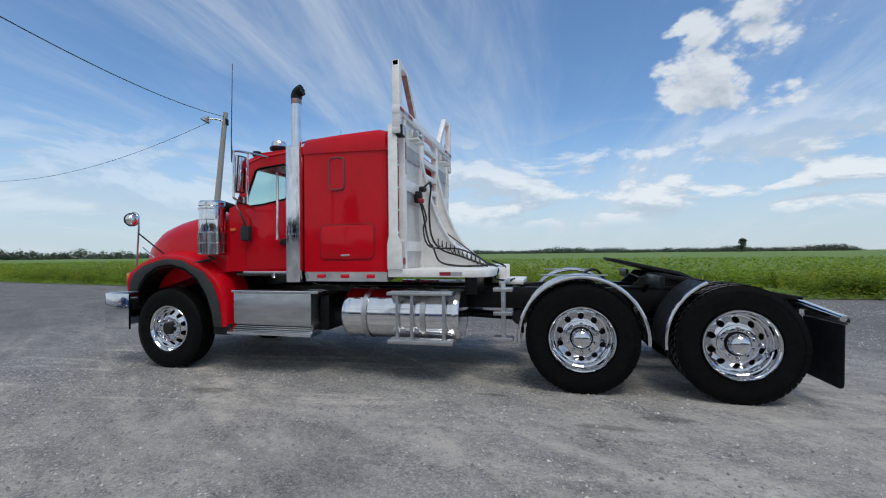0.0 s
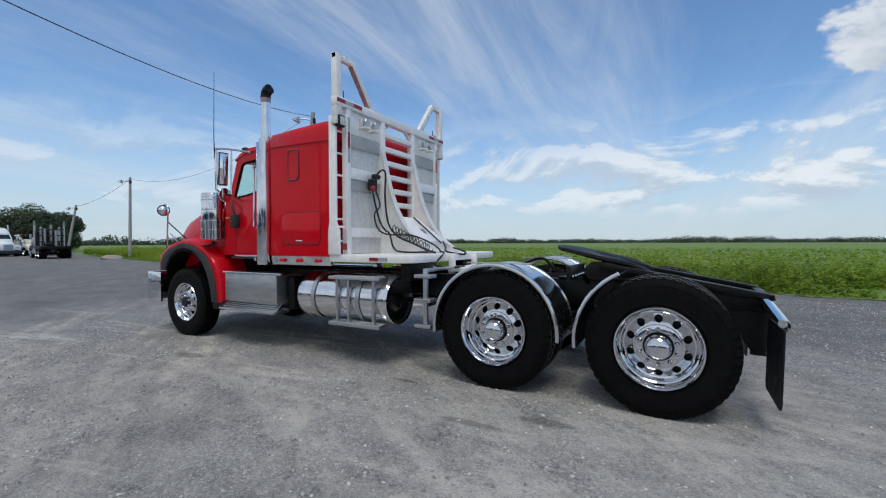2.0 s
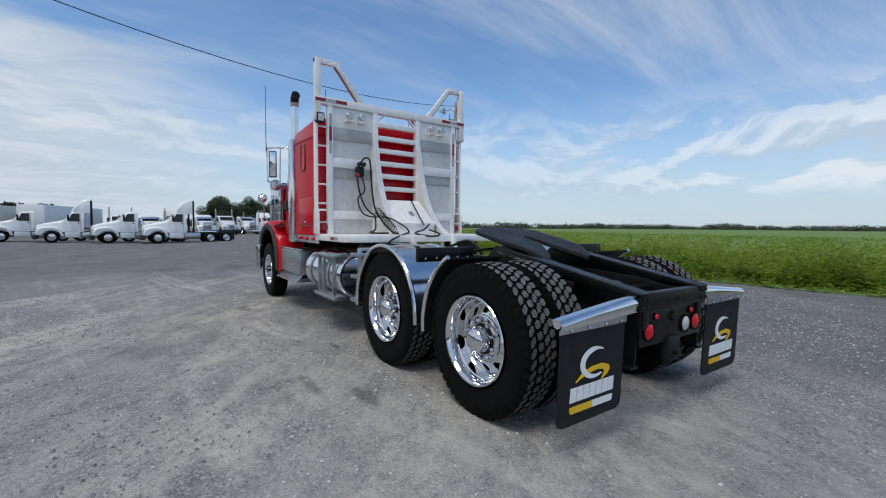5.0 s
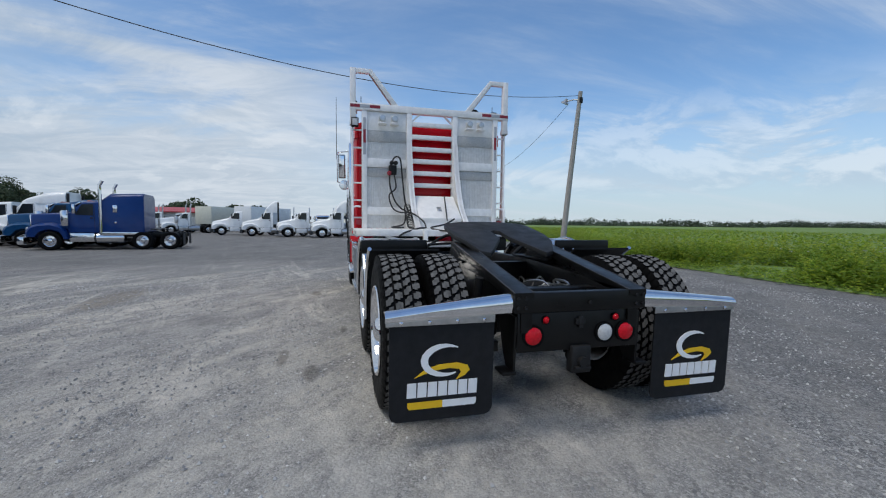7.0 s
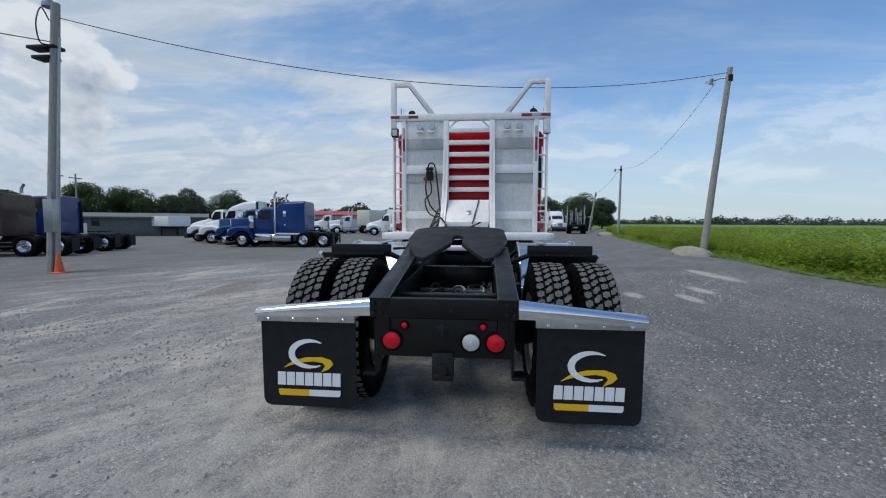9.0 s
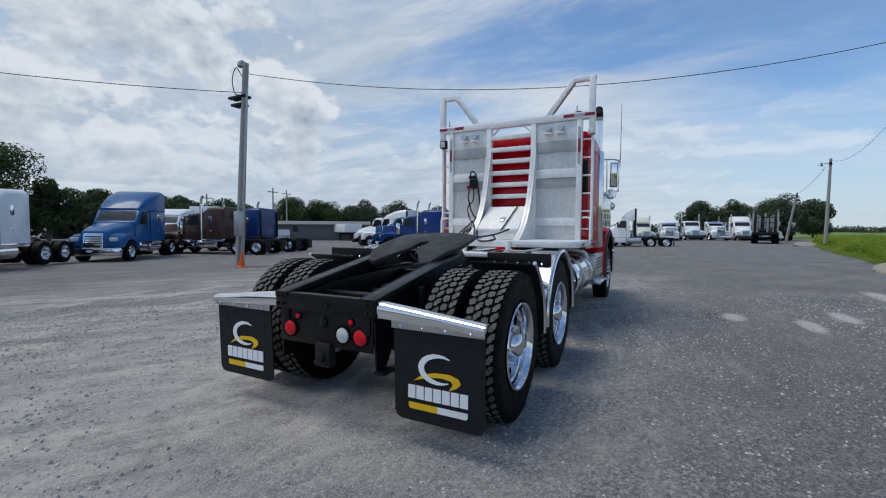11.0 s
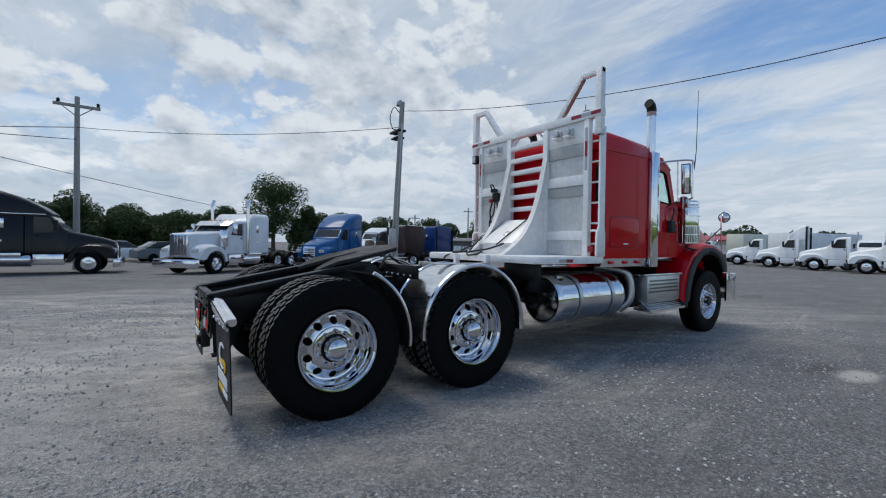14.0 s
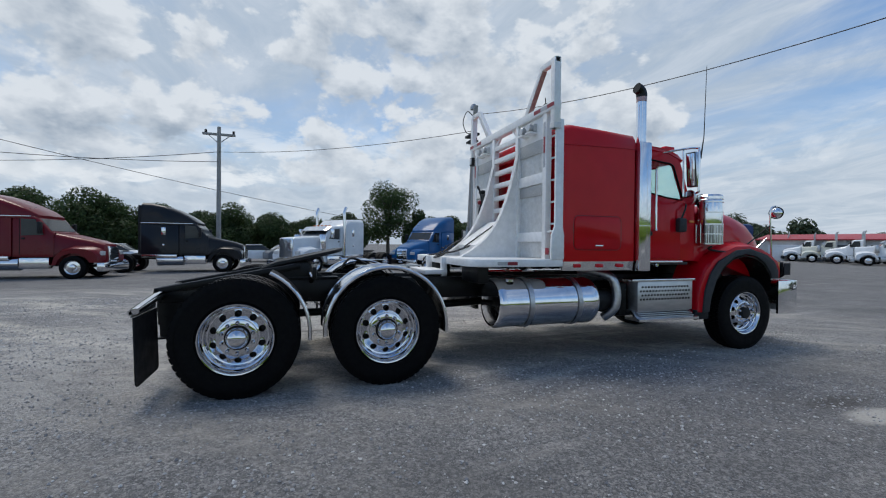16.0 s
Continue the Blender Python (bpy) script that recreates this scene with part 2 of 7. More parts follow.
FLAP = mat("flap_rubber", (0.011, 0.012, 0.014), (0.016, 0.017, 0.020), 16, 0.55, rvar=0.1, dirt=0.1, dcol=(0.045, 0.042, 0.04), bump=0.0006, bscale=90, spec=0.2)
HOSE = mat("hose_rubber", (0.005, 0.005, 0.005), (0.01, 0.01, 0.01), 40, 0.5)
WHITE = mat("white_print", (0.90, 0.91, 0.92), (0.86, 0.87, 0.88), 12, 0.5)
YELLOW = mat("yellow_print", (0.90, 0.55, 0.012), (0.84, 0.50, 0.012), 12, 0.5)
LENS_RED = mat("red_lens", (0.68, 0.008, 0.02), (0.55, 0.006, 0.015), 60, 0.25, coat=0.2, bump=0.0006, bscale=120, spec=0.2)
TAPE_OLD = mat("faded_reflector_tape", (0.30, 0.13, 0.12), (0.40, 0.25, 0.23), 20, 0.5)
HEAT = mat("heat_tinted_steel", (0.42, 0.27, 0.24), (0.30, 0.18, 0.16), 8, 0.2, 1.0)
# upright dark streaks put perforation and the chrome's reflections into the colour
SCREEN = mat("perforated_steel_reflection", (0.52, 0.53, 0.54), (0.16, 0.165, 0.17), 26, 0.22, 1.0, stretch=(1, 1, 0.06), spread=(0.42, 0.58))
LENS_CLEAR = mat("clear_lens", (0.62, 0.63, 0.62), (0.5, 0.5, 0.5), 60, 0.2, coat=0.5, bump=0.002, bscale=120)
LENS_AMBER = mat("amber_lens", (0.75, 0.20, 0.02), (0.6, 0.15, 0.02), 60, 0.2, coat=0.5)
TAPE_RED = mat("red_reflector_tape", (0.30, 0.012, 0.03), (0.22, 0.01, 0.02), 40, 0.4)
TAPE_SILVER = mat("silver_reflector_tape", (0.45, 0.45, 0.47), (0.38, 0.38, 0.4), 40, 0.35, 0.3)
GLASS_CAB = glass("green_tinted_glass", (0.88, 0.965, 0.945))
GLASS_DARK = glass("dark_glass", (0.10, 0.12, 0.13))
MIRROR = mat("mirror_glass", (0.85, 0.86, 0.88), (0.82, 0.83, 0.85), 4, 0.02, 1.0)
INSIDE = mat("dark_upholstery", (0.05, 0.048, 0.045), (0.07, 0.065, 0.06), 18, 0.8)


# ---- mesh helpers ----
def finish(bm, sharp=0.6):
    bmesh.ops.recalc_face_normals(bm, faces=bm.faces[:])
    for f in bm.faces:
        f.smooth = True
    for e in bm.edges:
        e.smooth = len(e.link_faces) == 2 and e.calc_face_angle(0) < sharp
    me = bpy.data.meshes.new("mesh")
    bm.to_mesh(me)
    bm.free()
    return me


def part(name, bm, material, parent=None, label="", sharp=0.6):
    me = bm if isinstance(bm, bpy.types.Mesh) else finish(bm, sharp)
    me.name = name
    if not me.materials:
        for m in (material if isinstance(material, (list, tuple)) else [material]):
            me.materials.append(m)
    ob = new(name, me)
    ob.parent = parent
    if label:
        tagged(ob, label)
    return ob


def empty(name, m=None, label="", category="", group="", kind=""):
    ob = new(name)
    ob.empty_display_size = 0.2
    if m is not None:
        ob.matrix_world = m
    return tagged(ob, label, category, group, kind)


def box(bm, x0, x1, y0, y1, z0, z1, bevel=0.0, seg=2, m=None):
    r = bmesh.ops.create_cube(bm, size=1.0)
    vs = r["verts"]
    for w in vs:
        w.co = Vector(((x0 + x1) / 2 + w.co.x * (x1 - x0), (y0 + y1) / 2 + w.co.y * (y1 - y0), (z0 + z1) / 2 + w.co.z * (z1 - z0)))
        if m is not None:
            w.co = m @ w.co
    if bevel:
        es = list({e for w in vs for e in w.link_edges})
        bmesh.ops.bevel(bm, geom=es, offset=bevel, segments=seg, affect="EDGES", profile=0.5)
    return bm


def bx(*a, **k):
    return box(bmesh.new(), *a, **k)


def prism(bm, pts, axis, a, b, bevel=0.0, seg=2):
    """A polygon in the two axes other than axis (in xyz order), drawn out along axis from a to b."""
    k = "xyz".index(axis)

    def at(p, c):
        q = list(p)
        q.insert(k, c)
        return q
    lo = [bm.verts.new(at(p, a)) for p in pts]
    hi = [bm.verts.new(at(p, b)) for p in pts]
    n = len(pts)
    fs = [bm.faces.new(lo), bm.faces.new(hi[::-1])]
    for i in range(n):
        fs.append(bm.faces.new((lo[i], hi[i], hi[(i + 1) % n], lo[(i + 1) % n])))
    if bevel:
        bmesh.ops.recalc_face_normals(bm, faces=fs)
        es = list({e for f in fs[:2] for e in f.edges})
        bmesh.ops.bevel(bm, geom=es, offset=bevel, segments=seg, affect="EDGES", profile=0.5)
    return bm


def tube(bm, pts, r, n=8, cap=True):
    """A round bar through the points."""
    pts = [Vector(p) for p in pts]
    rings = []
    up = Vector((0, 0, 1))
    last = None
    for i, p in enumerate(pts):
        d = (pts[min(i + 1, len(pts) - 1)] - pts[max(i - 1, 0)]).normalized()
        if last is None:
            a = d.cross(up if abs(d.z) < 0.95 else Vector((1, 0, 0))).normalized()
        else:
            a = (last - d * last.dot(d)).normalized()
        last = a
        b = d.cross(a)
        rr = r[i] if isinstance(r, (list, tuple)) else r
        rings.append([bm.verts.new(p + (a * math.cos(t) + b * math.sin(t)) * rr) for t in (2 * math.pi * k / n for k in range(n))])
    for p, q in zip(rings, rings[1:]):
        for k in range(n):
            bm.faces.new((p[k], p[(k + 1) % n], q[(k + 1) % n], q[k]))
    if cap:
        bm.faces.new(rings[0][::-1]), bm.faces.new(rings[-1])
    return bm


def tb(pts, r, n=8):
    return tube(bmesh.new(), pts, r, n)


def bend(pts, steps=6):
    """Catmull-Rom through the points."""
    pts = [Vector(p) for p in pts]
    out = []
    for i in range(len(pts) - 1):
        a, b, c, d = pts[max(i - 1, 0)], pts[i], pts[i + 1], pts[min(i + 2, len(pts) - 1)]
        for k in range(steps):
            t = k / steps
            out.append(0.5 * ((2 * b) + (c - a) * t + (2 * a - 5 * b + 4 * c - d) * t * t + (3 * b - a - 3 * c + d) * t ** 3))
    return out + [pts[-1]]


def lathe(bm, prof, n=40, m=None, closed=False):
    """Turn (radius, along) round the y axis; along runs to +y."""
    rings = []
    for r, a in prof:
        if r < 1e-5:
            rings.append([bm.verts.new((0, a, 0))])
        else:
            rings.append([bm.verts.new((r * math.cos(t), a, r * math.sin(t))) for t in (2 * math.pi * k / n for k in range(n))])
    pairs = list(zip(rings, rings[1:])) + ([(rings[-1], rings[0])] if closed else [])
    for p, q in pairs:
        for k in range(n):
            if len(p) == 1 and len(q) == 1:
                continue
            if len(p) == 1:
                bm.faces.new((p[0], q[k], q[(k + 1) % n]))
            elif len(q) == 1:
                bm.faces.new((p[k], p[(k + 1) % n], q[0]))
            else:
                bm.faces.new((p[k], p[(k + 1) % n], q[(k + 1) % n], q[k]))
    if m is not None:
        for w in bm.verts:
            w.co = m @ w.co
    return bm


def loft(bm, rings, cap=True):
    """Rings of equally many points, joined one to the next."""
    vs = [[bm.verts.new(p) for p in r] for r in rings]
    n = len(vs[0])
    for p, q in zip(vs, vs[1:]):
        for k in range(n):
            bm.faces.new((p[k], p[(k + 1) % n], q[(k + 1) % n], q[k]))
    if cap:
        bm.faces.new(vs[0][::-1]), bm.faces.new(vs[-1])
    return bm


# ---- ground ----
def ground_material():
    m = bpy.data.materials.new("gravel_ground")
    m.use_nodes = True
    n, l = m.node_tree.nodes, m.node_tree.links
    b = n["Principled BSDF"]
    b.inputs["Roughness"].default_value = 0.92
    b.inputs["Specular IOR Level"].default_value = 0.25
    co = n.new("ShaderNodeTexCoord")

    def tex(s, d=6, r=0.6, stretch=(1, 1, 1), turn=0, kind="ShaderNodeTexNoise", dist=0.0):
        mp = n.new("ShaderNodeMapping")
        mp.inputs["Scale"].default_value = stretch
        rt = n.new("ShaderNodeMapping")
        rt.inputs["Rotation"].default_value = (0, 0, radians(-turn))
        l.new(co.outputs["Object"], rt.inputs[0])
        l.new(rt.outputs[0], mp.inputs[0])
        t = n.new(kind)
        l.new(mp.outputs[0], t.inputs["Vector"])
        t.inputs["Scale"].default_value = s
        if kind == "ShaderNodeTexNoise":
            t.inputs["Detail"].default_value, t.inputs["Roughness"].default_value, t.inputs["Distortion"].default_value = d, r, dist
        return t

    def ramp(f, lo, hi, a=0.0, z=1.0):
        t = n.new("ShaderNodeMapRange")
        l.new(f, t.inputs["Value"])
        for k, x in zip(("From Min", "From Max", "To Min", "To Max"), (lo, hi, a, z)):
            t.inputs[k].default_value = x
        return t.outputs[0]

    def mix(f, a, z, mode="MIX"):
        t = n.new("ShaderNodeMix")
        t.data_type, t.blend_type = "RGBA", mode
        l.new(f, t.inputs["Factor"])
        for k, x in (("A", a), ("B", z)):
            if isinstance(x, tuple):
                t.inputs[k].default_value = (*x, 1)
            else:
                l.new(x, t.inputs[k])
        return t.outputs["Result"]

    def mul(a, c):
        t = n.new("ShaderNodeMath")
        t.operation = "MULTIPLY"
        l.new(a, t.inputs[0])
        if isinstance(c, float):
            t.inputs[1].default_value = c
        else:
            l.new(c, t.inputs[1])
        return t.outputs[0]

    stones = tex(48, kind="ShaderNodeTexVoronoi")
    small = tex(120, kind="ShaderNodeTexVoronoi")
    fine = tex(150, 4, 0.7)
    grain = mix(ramp(fine.outputs["Fac"], 0.32, 0.68), (0.078, 0.079, 0.082), (0.29, 0.288, 0.284))
    pebble = n.new("ShaderNodeSeparateColor")
    l.new(stones.outputs["Color"], pebble.inputs[0])
    chip = n.new("ShaderNodeSeparateColor")
    l.new(small.outputs["Color"], chip.inputs[0])
    grain = mix(ramp(chip.outputs[0], 0.45, 1.0, 0.0, 0.80), grain, (0.58, 0.57, 0.55))
    grain = mix(ramp(pebble.outputs[0], 0.55, 1.0, 0.0, 0.75), grain, (0.55, 0.53, 0.50))
    grain = mix(ramp(pebble.outputs[1], 0.62, 1.0, 0.0, 0.55), grain, (0.085, 0.086, 0.088))
    lumps = tex(26, 3, 0.6)
    grain = mix(ramp(lumps.outputs["Fac"], 0.50, 0.66, 0.0, 0.42), grain, (0.075, 0.076, 0.079))
    patchy = tex(0.8, 6, 0.6)
    grain = mix(ramp(patchy.outputs["Fac"], 0.35, 0.68, 0.0, 0.55), grain, (0.14, 0.138, 0.135))
    streak = tex(0.75, 8, 0.62, (0.30, 1.7, 1), 146, dist=0.5)
    broken = tex(2.6, 7, 0.72, (0.6, 1.2, 1), 146)
    worn = tex(11, 6, 0.75)
    dust = mul(mul(ramp(streak.outputs["Fac"], 0.46, 0.60), ramp(broken.outputs["Fac"], 0.34, 0.58)), ramp(worn.outputs["Fac"], 0.30, 0.56))
    sep = n.new("ShaderNodeSeparateXYZ")
    l.new(co.outputs["Object"], sep.inputs[0])

    def most(a, c):
        t = n.new("ShaderNodeMath")
        t.operation = "MAXIMUM"
        l.new(a, t.inputs[0]), l.new(c, t.inputs[1])
        return t.outputs[0]

    def away(f):
        t = n.new("ShaderNodeMath")
        t.operation = "SUBTRACT"
        t.inputs[0].default_value = 1.0
        l.new(f, t.inputs[1])
        return t.outputs[0]

    # the rolled, cleaner stretch beside the field and across the yard holds less dust
    wav = n.new("ShaderNodeMath")
    wav.operation = "MULTIPLY_ADD"
    l.new(streak.outputs["Fac"], wav.inputs[0])
    wav.inputs[1].default_value = 3.0
    l.new(sep.outputs[1], wav.inputs[2])
    clean = most(most(ramp(wav.outputs[0], 2.4, 4.6), ramp(sep.outputs[1], -8.0, -12.0)), ramp(sep.outputs[0], -9.0, -14.0))
    dust = mul(dust, away(mul(clean, 0.72)))
    col = mix(mul(dust, 0.92), grain, mix(ramp(fine.outputs["Fac"], 0.3, 0.7), (0.50, 0.465, 0.40), (0.61, 0.57, 0.50)))
    cross = tex(1.1, 7, 0.65, (0.25, 1.9, 1), 8, dist=0.7)
    col = mix(mul(mul(ramp(cross.outputs["Fac"], 0.54, 0.68), ramp(worn.outputs["Fac"], 0.34, 0.60)), away(mul(clean, 0.75))), col, (0.60, 0.56, 0.50))
    col = mix(mul(clean, 0.9), col, (0.66, 0.665, 0.68), "MULTIPLY")

    def axis(o, c, r):
        t = n.new("ShaderNodeMath")
        t.operation = "MULTIPLY_ADD"
        l.new(sep.outputs[o], t.inputs[0])
        t.inputs[1].default_value, t.inputs[2].default_value = 1 / r, -c / r
        return mul(t.outputs[0], t.outputs[0])

    def blot(cx, cy, rx, ry, soft, wobble):
        """1 inside an uneven ellipse, 0 outside."""
        t = n.new("ShaderNodeMath")
        t.operation = "ADD"
        l.new(axis(0, cx, rx), t.inputs[0]), l.new(axis(1, cy, ry), t.inputs[1])
        q = n.new("ShaderNodeMath")
        q.operation = "ADD"
        l.new(t.outputs[0], q.inputs[0]), l.new(ramp(wobble, 0.0, 1.0, -1.0, 1.0), q.inputs[1])
        return ramp(q.outputs[0], 1.0 - soft, 1.0 + soft, 1.0, 0.0)

    pale = mix(ramp(fine.outputs["Fac"], 0.3, 0.7), (0.40, 0.38, 0.345), (0.60, 0.575, 0.53))
    col = mix(mul(mul(blot(-2.2, -3.0, 5.0, 1.7, 0.6, streak.outputs["Fac"]), ramp(broken.outputs["Fac"], 0.36, 0.60, 0.0, 1.0)), 0.45), col, pale)
    col = mix(mul(mul(blot(2.0, -0.9, 2.6, 2.0, 0.6, streak.outputs["Fac"]), ramp(broken.outputs["Fac"], 0.36, 0.60, 0.1, 1.0)), 0.48), col, mix(ramp(fine.outputs["Fac"], 0.3, 0.7), (0.44, 0.42, 0.39), (0.62, 0.60, 0.56)))
    col = mix(mul(blot(-9.5, -5.2, 5.2, 3.0, 0.35, streak.outputs["Fac"]), 0.1), col, (0.45, 0.435, 0.40))
    col = mix(mul(blot(-5.6, -5.4, 1.1, 0.35, 0.5, worn.outputs["Fac"]), 0.6), col, (0.20, 0.175, 0.14))
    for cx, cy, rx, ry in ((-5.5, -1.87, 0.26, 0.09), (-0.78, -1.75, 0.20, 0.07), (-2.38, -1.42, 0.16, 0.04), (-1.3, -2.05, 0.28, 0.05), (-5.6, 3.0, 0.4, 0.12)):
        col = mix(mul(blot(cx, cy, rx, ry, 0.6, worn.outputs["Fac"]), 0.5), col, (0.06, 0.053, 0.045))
    for cx, cy, rx, ry in ((-5.5, 3.35, 0.35, 0.16), (-5.2, 4.3, 0.5, 0.14), (-8.9, 6.6, 1.3, 0.25), (-6.2, 5.0, 0.5, 0.15)):
        col = mix(mul(blot(cx, cy, rx, ry, 0.6, worn.outputs["Fac"]), 0.7), col, (0.60, 0.57, 0.51))
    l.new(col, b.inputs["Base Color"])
    bp = n.new("ShaderNodeBump")
    bp.inputs["Strength"].default_value, bp.inputs["Distance"].default_value = 0.8, 0.012
    hgt = n.new("ShaderNodeMath")
    hgt.operation = "SUBTRACT"
    l.new(fine.outputs["Fac"], hgt.inputs[0]), l.new(stones.outputs["Distance"], hgt.inputs[1])
    l.new(hgt.outputs[0], bp.inputs["Height"])
    l.new(bp.outputs[0], b.inputs["Normal"])
    return m


GRAVEL = ground_material()


def sheet(xs, ys, height):
    bm = bmesh.new()
    vs = [[bm.verts.new((x, y, height(x, y))) for y in ys] for x in xs]
    for a, b in zip(vs, vs[1:]):
        for k in range(len(ys) - 1):
            bm.faces.new((a[k], b[k], b[k + 1], a[k + 1]))
    return bm


def steps(near, far, n, grow=1.35, d=0.5):
    out, x = [0.0], 0.0
    while x < far:
        x += d
        if x > near:
            d *= grow
        out.append(x)
    return sorted({-x for x in out} | set(out))


def smooth(t):
    t = max(0.0, min(1.0, t))
    return t * t * (3 - 2 * t)


def ground_z(x, y):
    """Flat under the tractor, falling a little towards the yard."""
    r = math.hypot(x + 3, y)
    fall = -0.018 + 0.0085 * max(-7.0, min(0.0, x + 1.5)) - 0.023 * smooth((y + 1.1) / 2.2) * smooth((x + 6.5) / 5)
    return fall * (1 - smooth((y - 2.5) / 5)) - 0.2 * smooth((r - 9) / 14) * smooth((7 - y) / 12) + 0.015 * smooth((r - 7) / 6) * noise.noise((x * 0.16, y * 0.16, 0))


lines = steps(26, 2600, 0)
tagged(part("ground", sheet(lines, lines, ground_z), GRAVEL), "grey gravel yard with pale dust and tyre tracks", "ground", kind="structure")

# ---- the red road tractor; front towards -x, its left side towards -y ----
truck = empty("road_tractor", pose(0, 0, 0), "red sleeper road tractor with white headache rack, parked on gravel", "truck")


# wheels: local y points outwards from the truck, origin at the hub centre
def tyre_mesh(R, w, rim, blocks):
    bm = bmesh.new()
    h = w / 2
    prof = [(rim - 0.012, -h * 0.62), (rim + 0.02, -h * 0.80), (rim + 0.06, -h * 0.93), ((R + rim) / 2, -h), (R - 0.07, -h * 0.97), (R - 0.035, -h * 0.90), (R - 0.018, -h * 0.80),
            (R - 0.016, 0), (R - 0.018, h * 0.80), (R - 0.035, h * 0.90), (R - 0.07, h * 0.97), ((R + rim) / 2, h), (rim + 0.06, h * 0.93), (rim + 0.045, h * 0.94), (rim + 0.02, h * 0.80), (rim - 0.012, h * 0.62)]
    lathe(bm, prof, 56, closed=True)
    carcass, bm = finish(bm, 0.5), bmesh.new()
    rows = (-0.66, -0.22, 0.22, 0.66) if blocks else (-0.68, -0.34, 0, 0.34, 0.68)
    count = 50 if blocks else 60
    for ri, q in enumerate(rows):
        for k in range(count):
            a = 2 * math.pi * (k + 0.5 * (ri % 2)) / count
            gap = 0.90 if blocks else 0.97
            da = math.pi / count * gap
            hw = h * (0.195 if blocks else 0.13)
            skew = 0.10 * da if ri % 2 else -0.10 * da
            top = R - (0.006 if abs(q) > 0.5 else 0)
            if blocks:
                # lugs with a bite out of one flank, so that the rows interlock
                plan = ((-1, -1), (0.35, -1), (0.55, -0.35), (1, -0.2), (1, 1), (-0.35, 1), (-0.55, 0.35), (-1, 0.2))
            else:
                plan = ((-1, -1), (1, -1), (1, 1), (-1, 1))
            lo, hi = [], []
            for rr, sh, ring in ((R - 0.028, 1.0, lo), (top, 0.90, hi)):
                for sa, sy in plan:
                    t = a + sa * da * sh + skew * sy * (2.2 if blocks else 0)
                    ring.append(bm.verts.new((rr * math.cos(t), q * h + sy * hw * sh, rr * math.sin(t))))
            m = len(plan)
            bm.faces.new(hi).material_index = 1
            for i in range(m):
                bm.faces.new((lo[i], lo[(i + 1) % m], hi[(i + 1) % m], hi[i]))
            if blocks and abs(q) > 0.5:
                sg = 1 if q > 0 else -1
                rib = []
                for rr, yy in ((R - 0.012, h * 0.86), (R - 0.065, h * 0.985)):
                    for sa in (-1, 1):
                        t = a + sa * da * 0.8
                        rib.append(bm.verts.new((rr * math.cos(t), sg * (yy + 0.004), rr * math.sin(t))))
                bm.faces.new((rib[0], rib[1], rib[3], rib[2]))
    return carcass, finish(bm, 0.5)


def ring_of(bm, n, r, y0, y1, rad, start=0.0, seg=10):
    for k in range(n):
        t = start + 2 * math.pi * k / n
        c = (r * math.cos(t), r * math.sin(t))
        tube(bm, [(c[0], y0, c[1]), (c[0], y1, c[1])], rad, seg)
    return bm


def rim_mesh(rim, face, depth, dome, flange):
    """A polished disc wheel with ten round hand holes; face: where the lip lies, depth: how far in the disc starts, dome: how far it comes out again."""
    bm = bmesh.new()
    n, holes = 60, 10
    d0 = face - depth
    lathe(bm, [(rim + 0.020, face - 0.010), (rim + 0.024, face + 0.004), (rim + 0.018, face + 0.013), (rim + 0.008, face + 0.011), (rim - 0.002, face - 0.002), (rim - 0.012, face - 0.022), (rim - 0.016, face - depth * 0.45), (rim - 0.026, face - depth * 0.5), (rim - 0.030, d0 + 0.016), (rim - 0.040, d0 + 0.003), (rim - 0.052, d0)], n)
    r1, r2, hr = rim - 0.052, flange, 0.033
    rc = (r1 + r2) / 2 + 0.004
    mid = lambda r: d0 + smooth((r1 - r) / (r1 - r2)) * dome
    seg = n // holes
    rows = []
    for r in (r1, rc + hr * 1.25, rc, rc - hr * 1.25, r2):
        rows.append([bm.verts.new((r * math.cos(2 * math.pi * k / n), mid(r), r * math.sin(2 * math.pi * k / n))) for k in range(n)])
    for j in (0, 3):
        for k in range(n):
            bm.faces.new((rows[j][k], rows[j][(k + 1) % n], rows[j + 1][(k + 1) % n], rows[j + 1][k]))
    for h in range(holes):
        k0 = h * seg
        tc = 2 * math.pi * (k0 + seg / 2) / n
        outline = [rows[1][(k0 + i) % n] for i in range(seg + 1)] + [rows[2][(k0 + seg) % n]] + [rows[3][(k0 + i) % n] for i in range(seg, -1, -1)] + [rows[2][k0]]
        circ, deep = [], []
        cx, cz = rc * math.cos(tc), rc * math.sin(tc)
        for w in outline:
            a = math.atan2(w.co.z - cz, w.co.x - cx)
            p = (cx + hr * math.cos(a), cz + hr * math.sin(a))
            circ.append(bm.verts.new((p[0], mid(math.hypot(*p)), p[1])))
            deep.append(bm.verts.new((p[0], mid(rc) - 0.035, p[1])))
        m = len(outline)
        for i in range(m):
            bm.faces.new((outline[i], outline[(i + 1) % m], circ[(i + 1) % m], circ[i]))
            bm.faces.new((circ[i], circ[(i + 1) % m], deep[(i + 1) % m], deep[i]))
    z = mid(r2)
    lathe(bm, [(r2, z), (r2 - 0.003, z + 0.010), (r2 - 0.012, z + 0.014), (0.115, z + 0.014), (0.108, z + 0.004), (0.0, z + 0.004)], n)
    return finish(bm, 0.55)


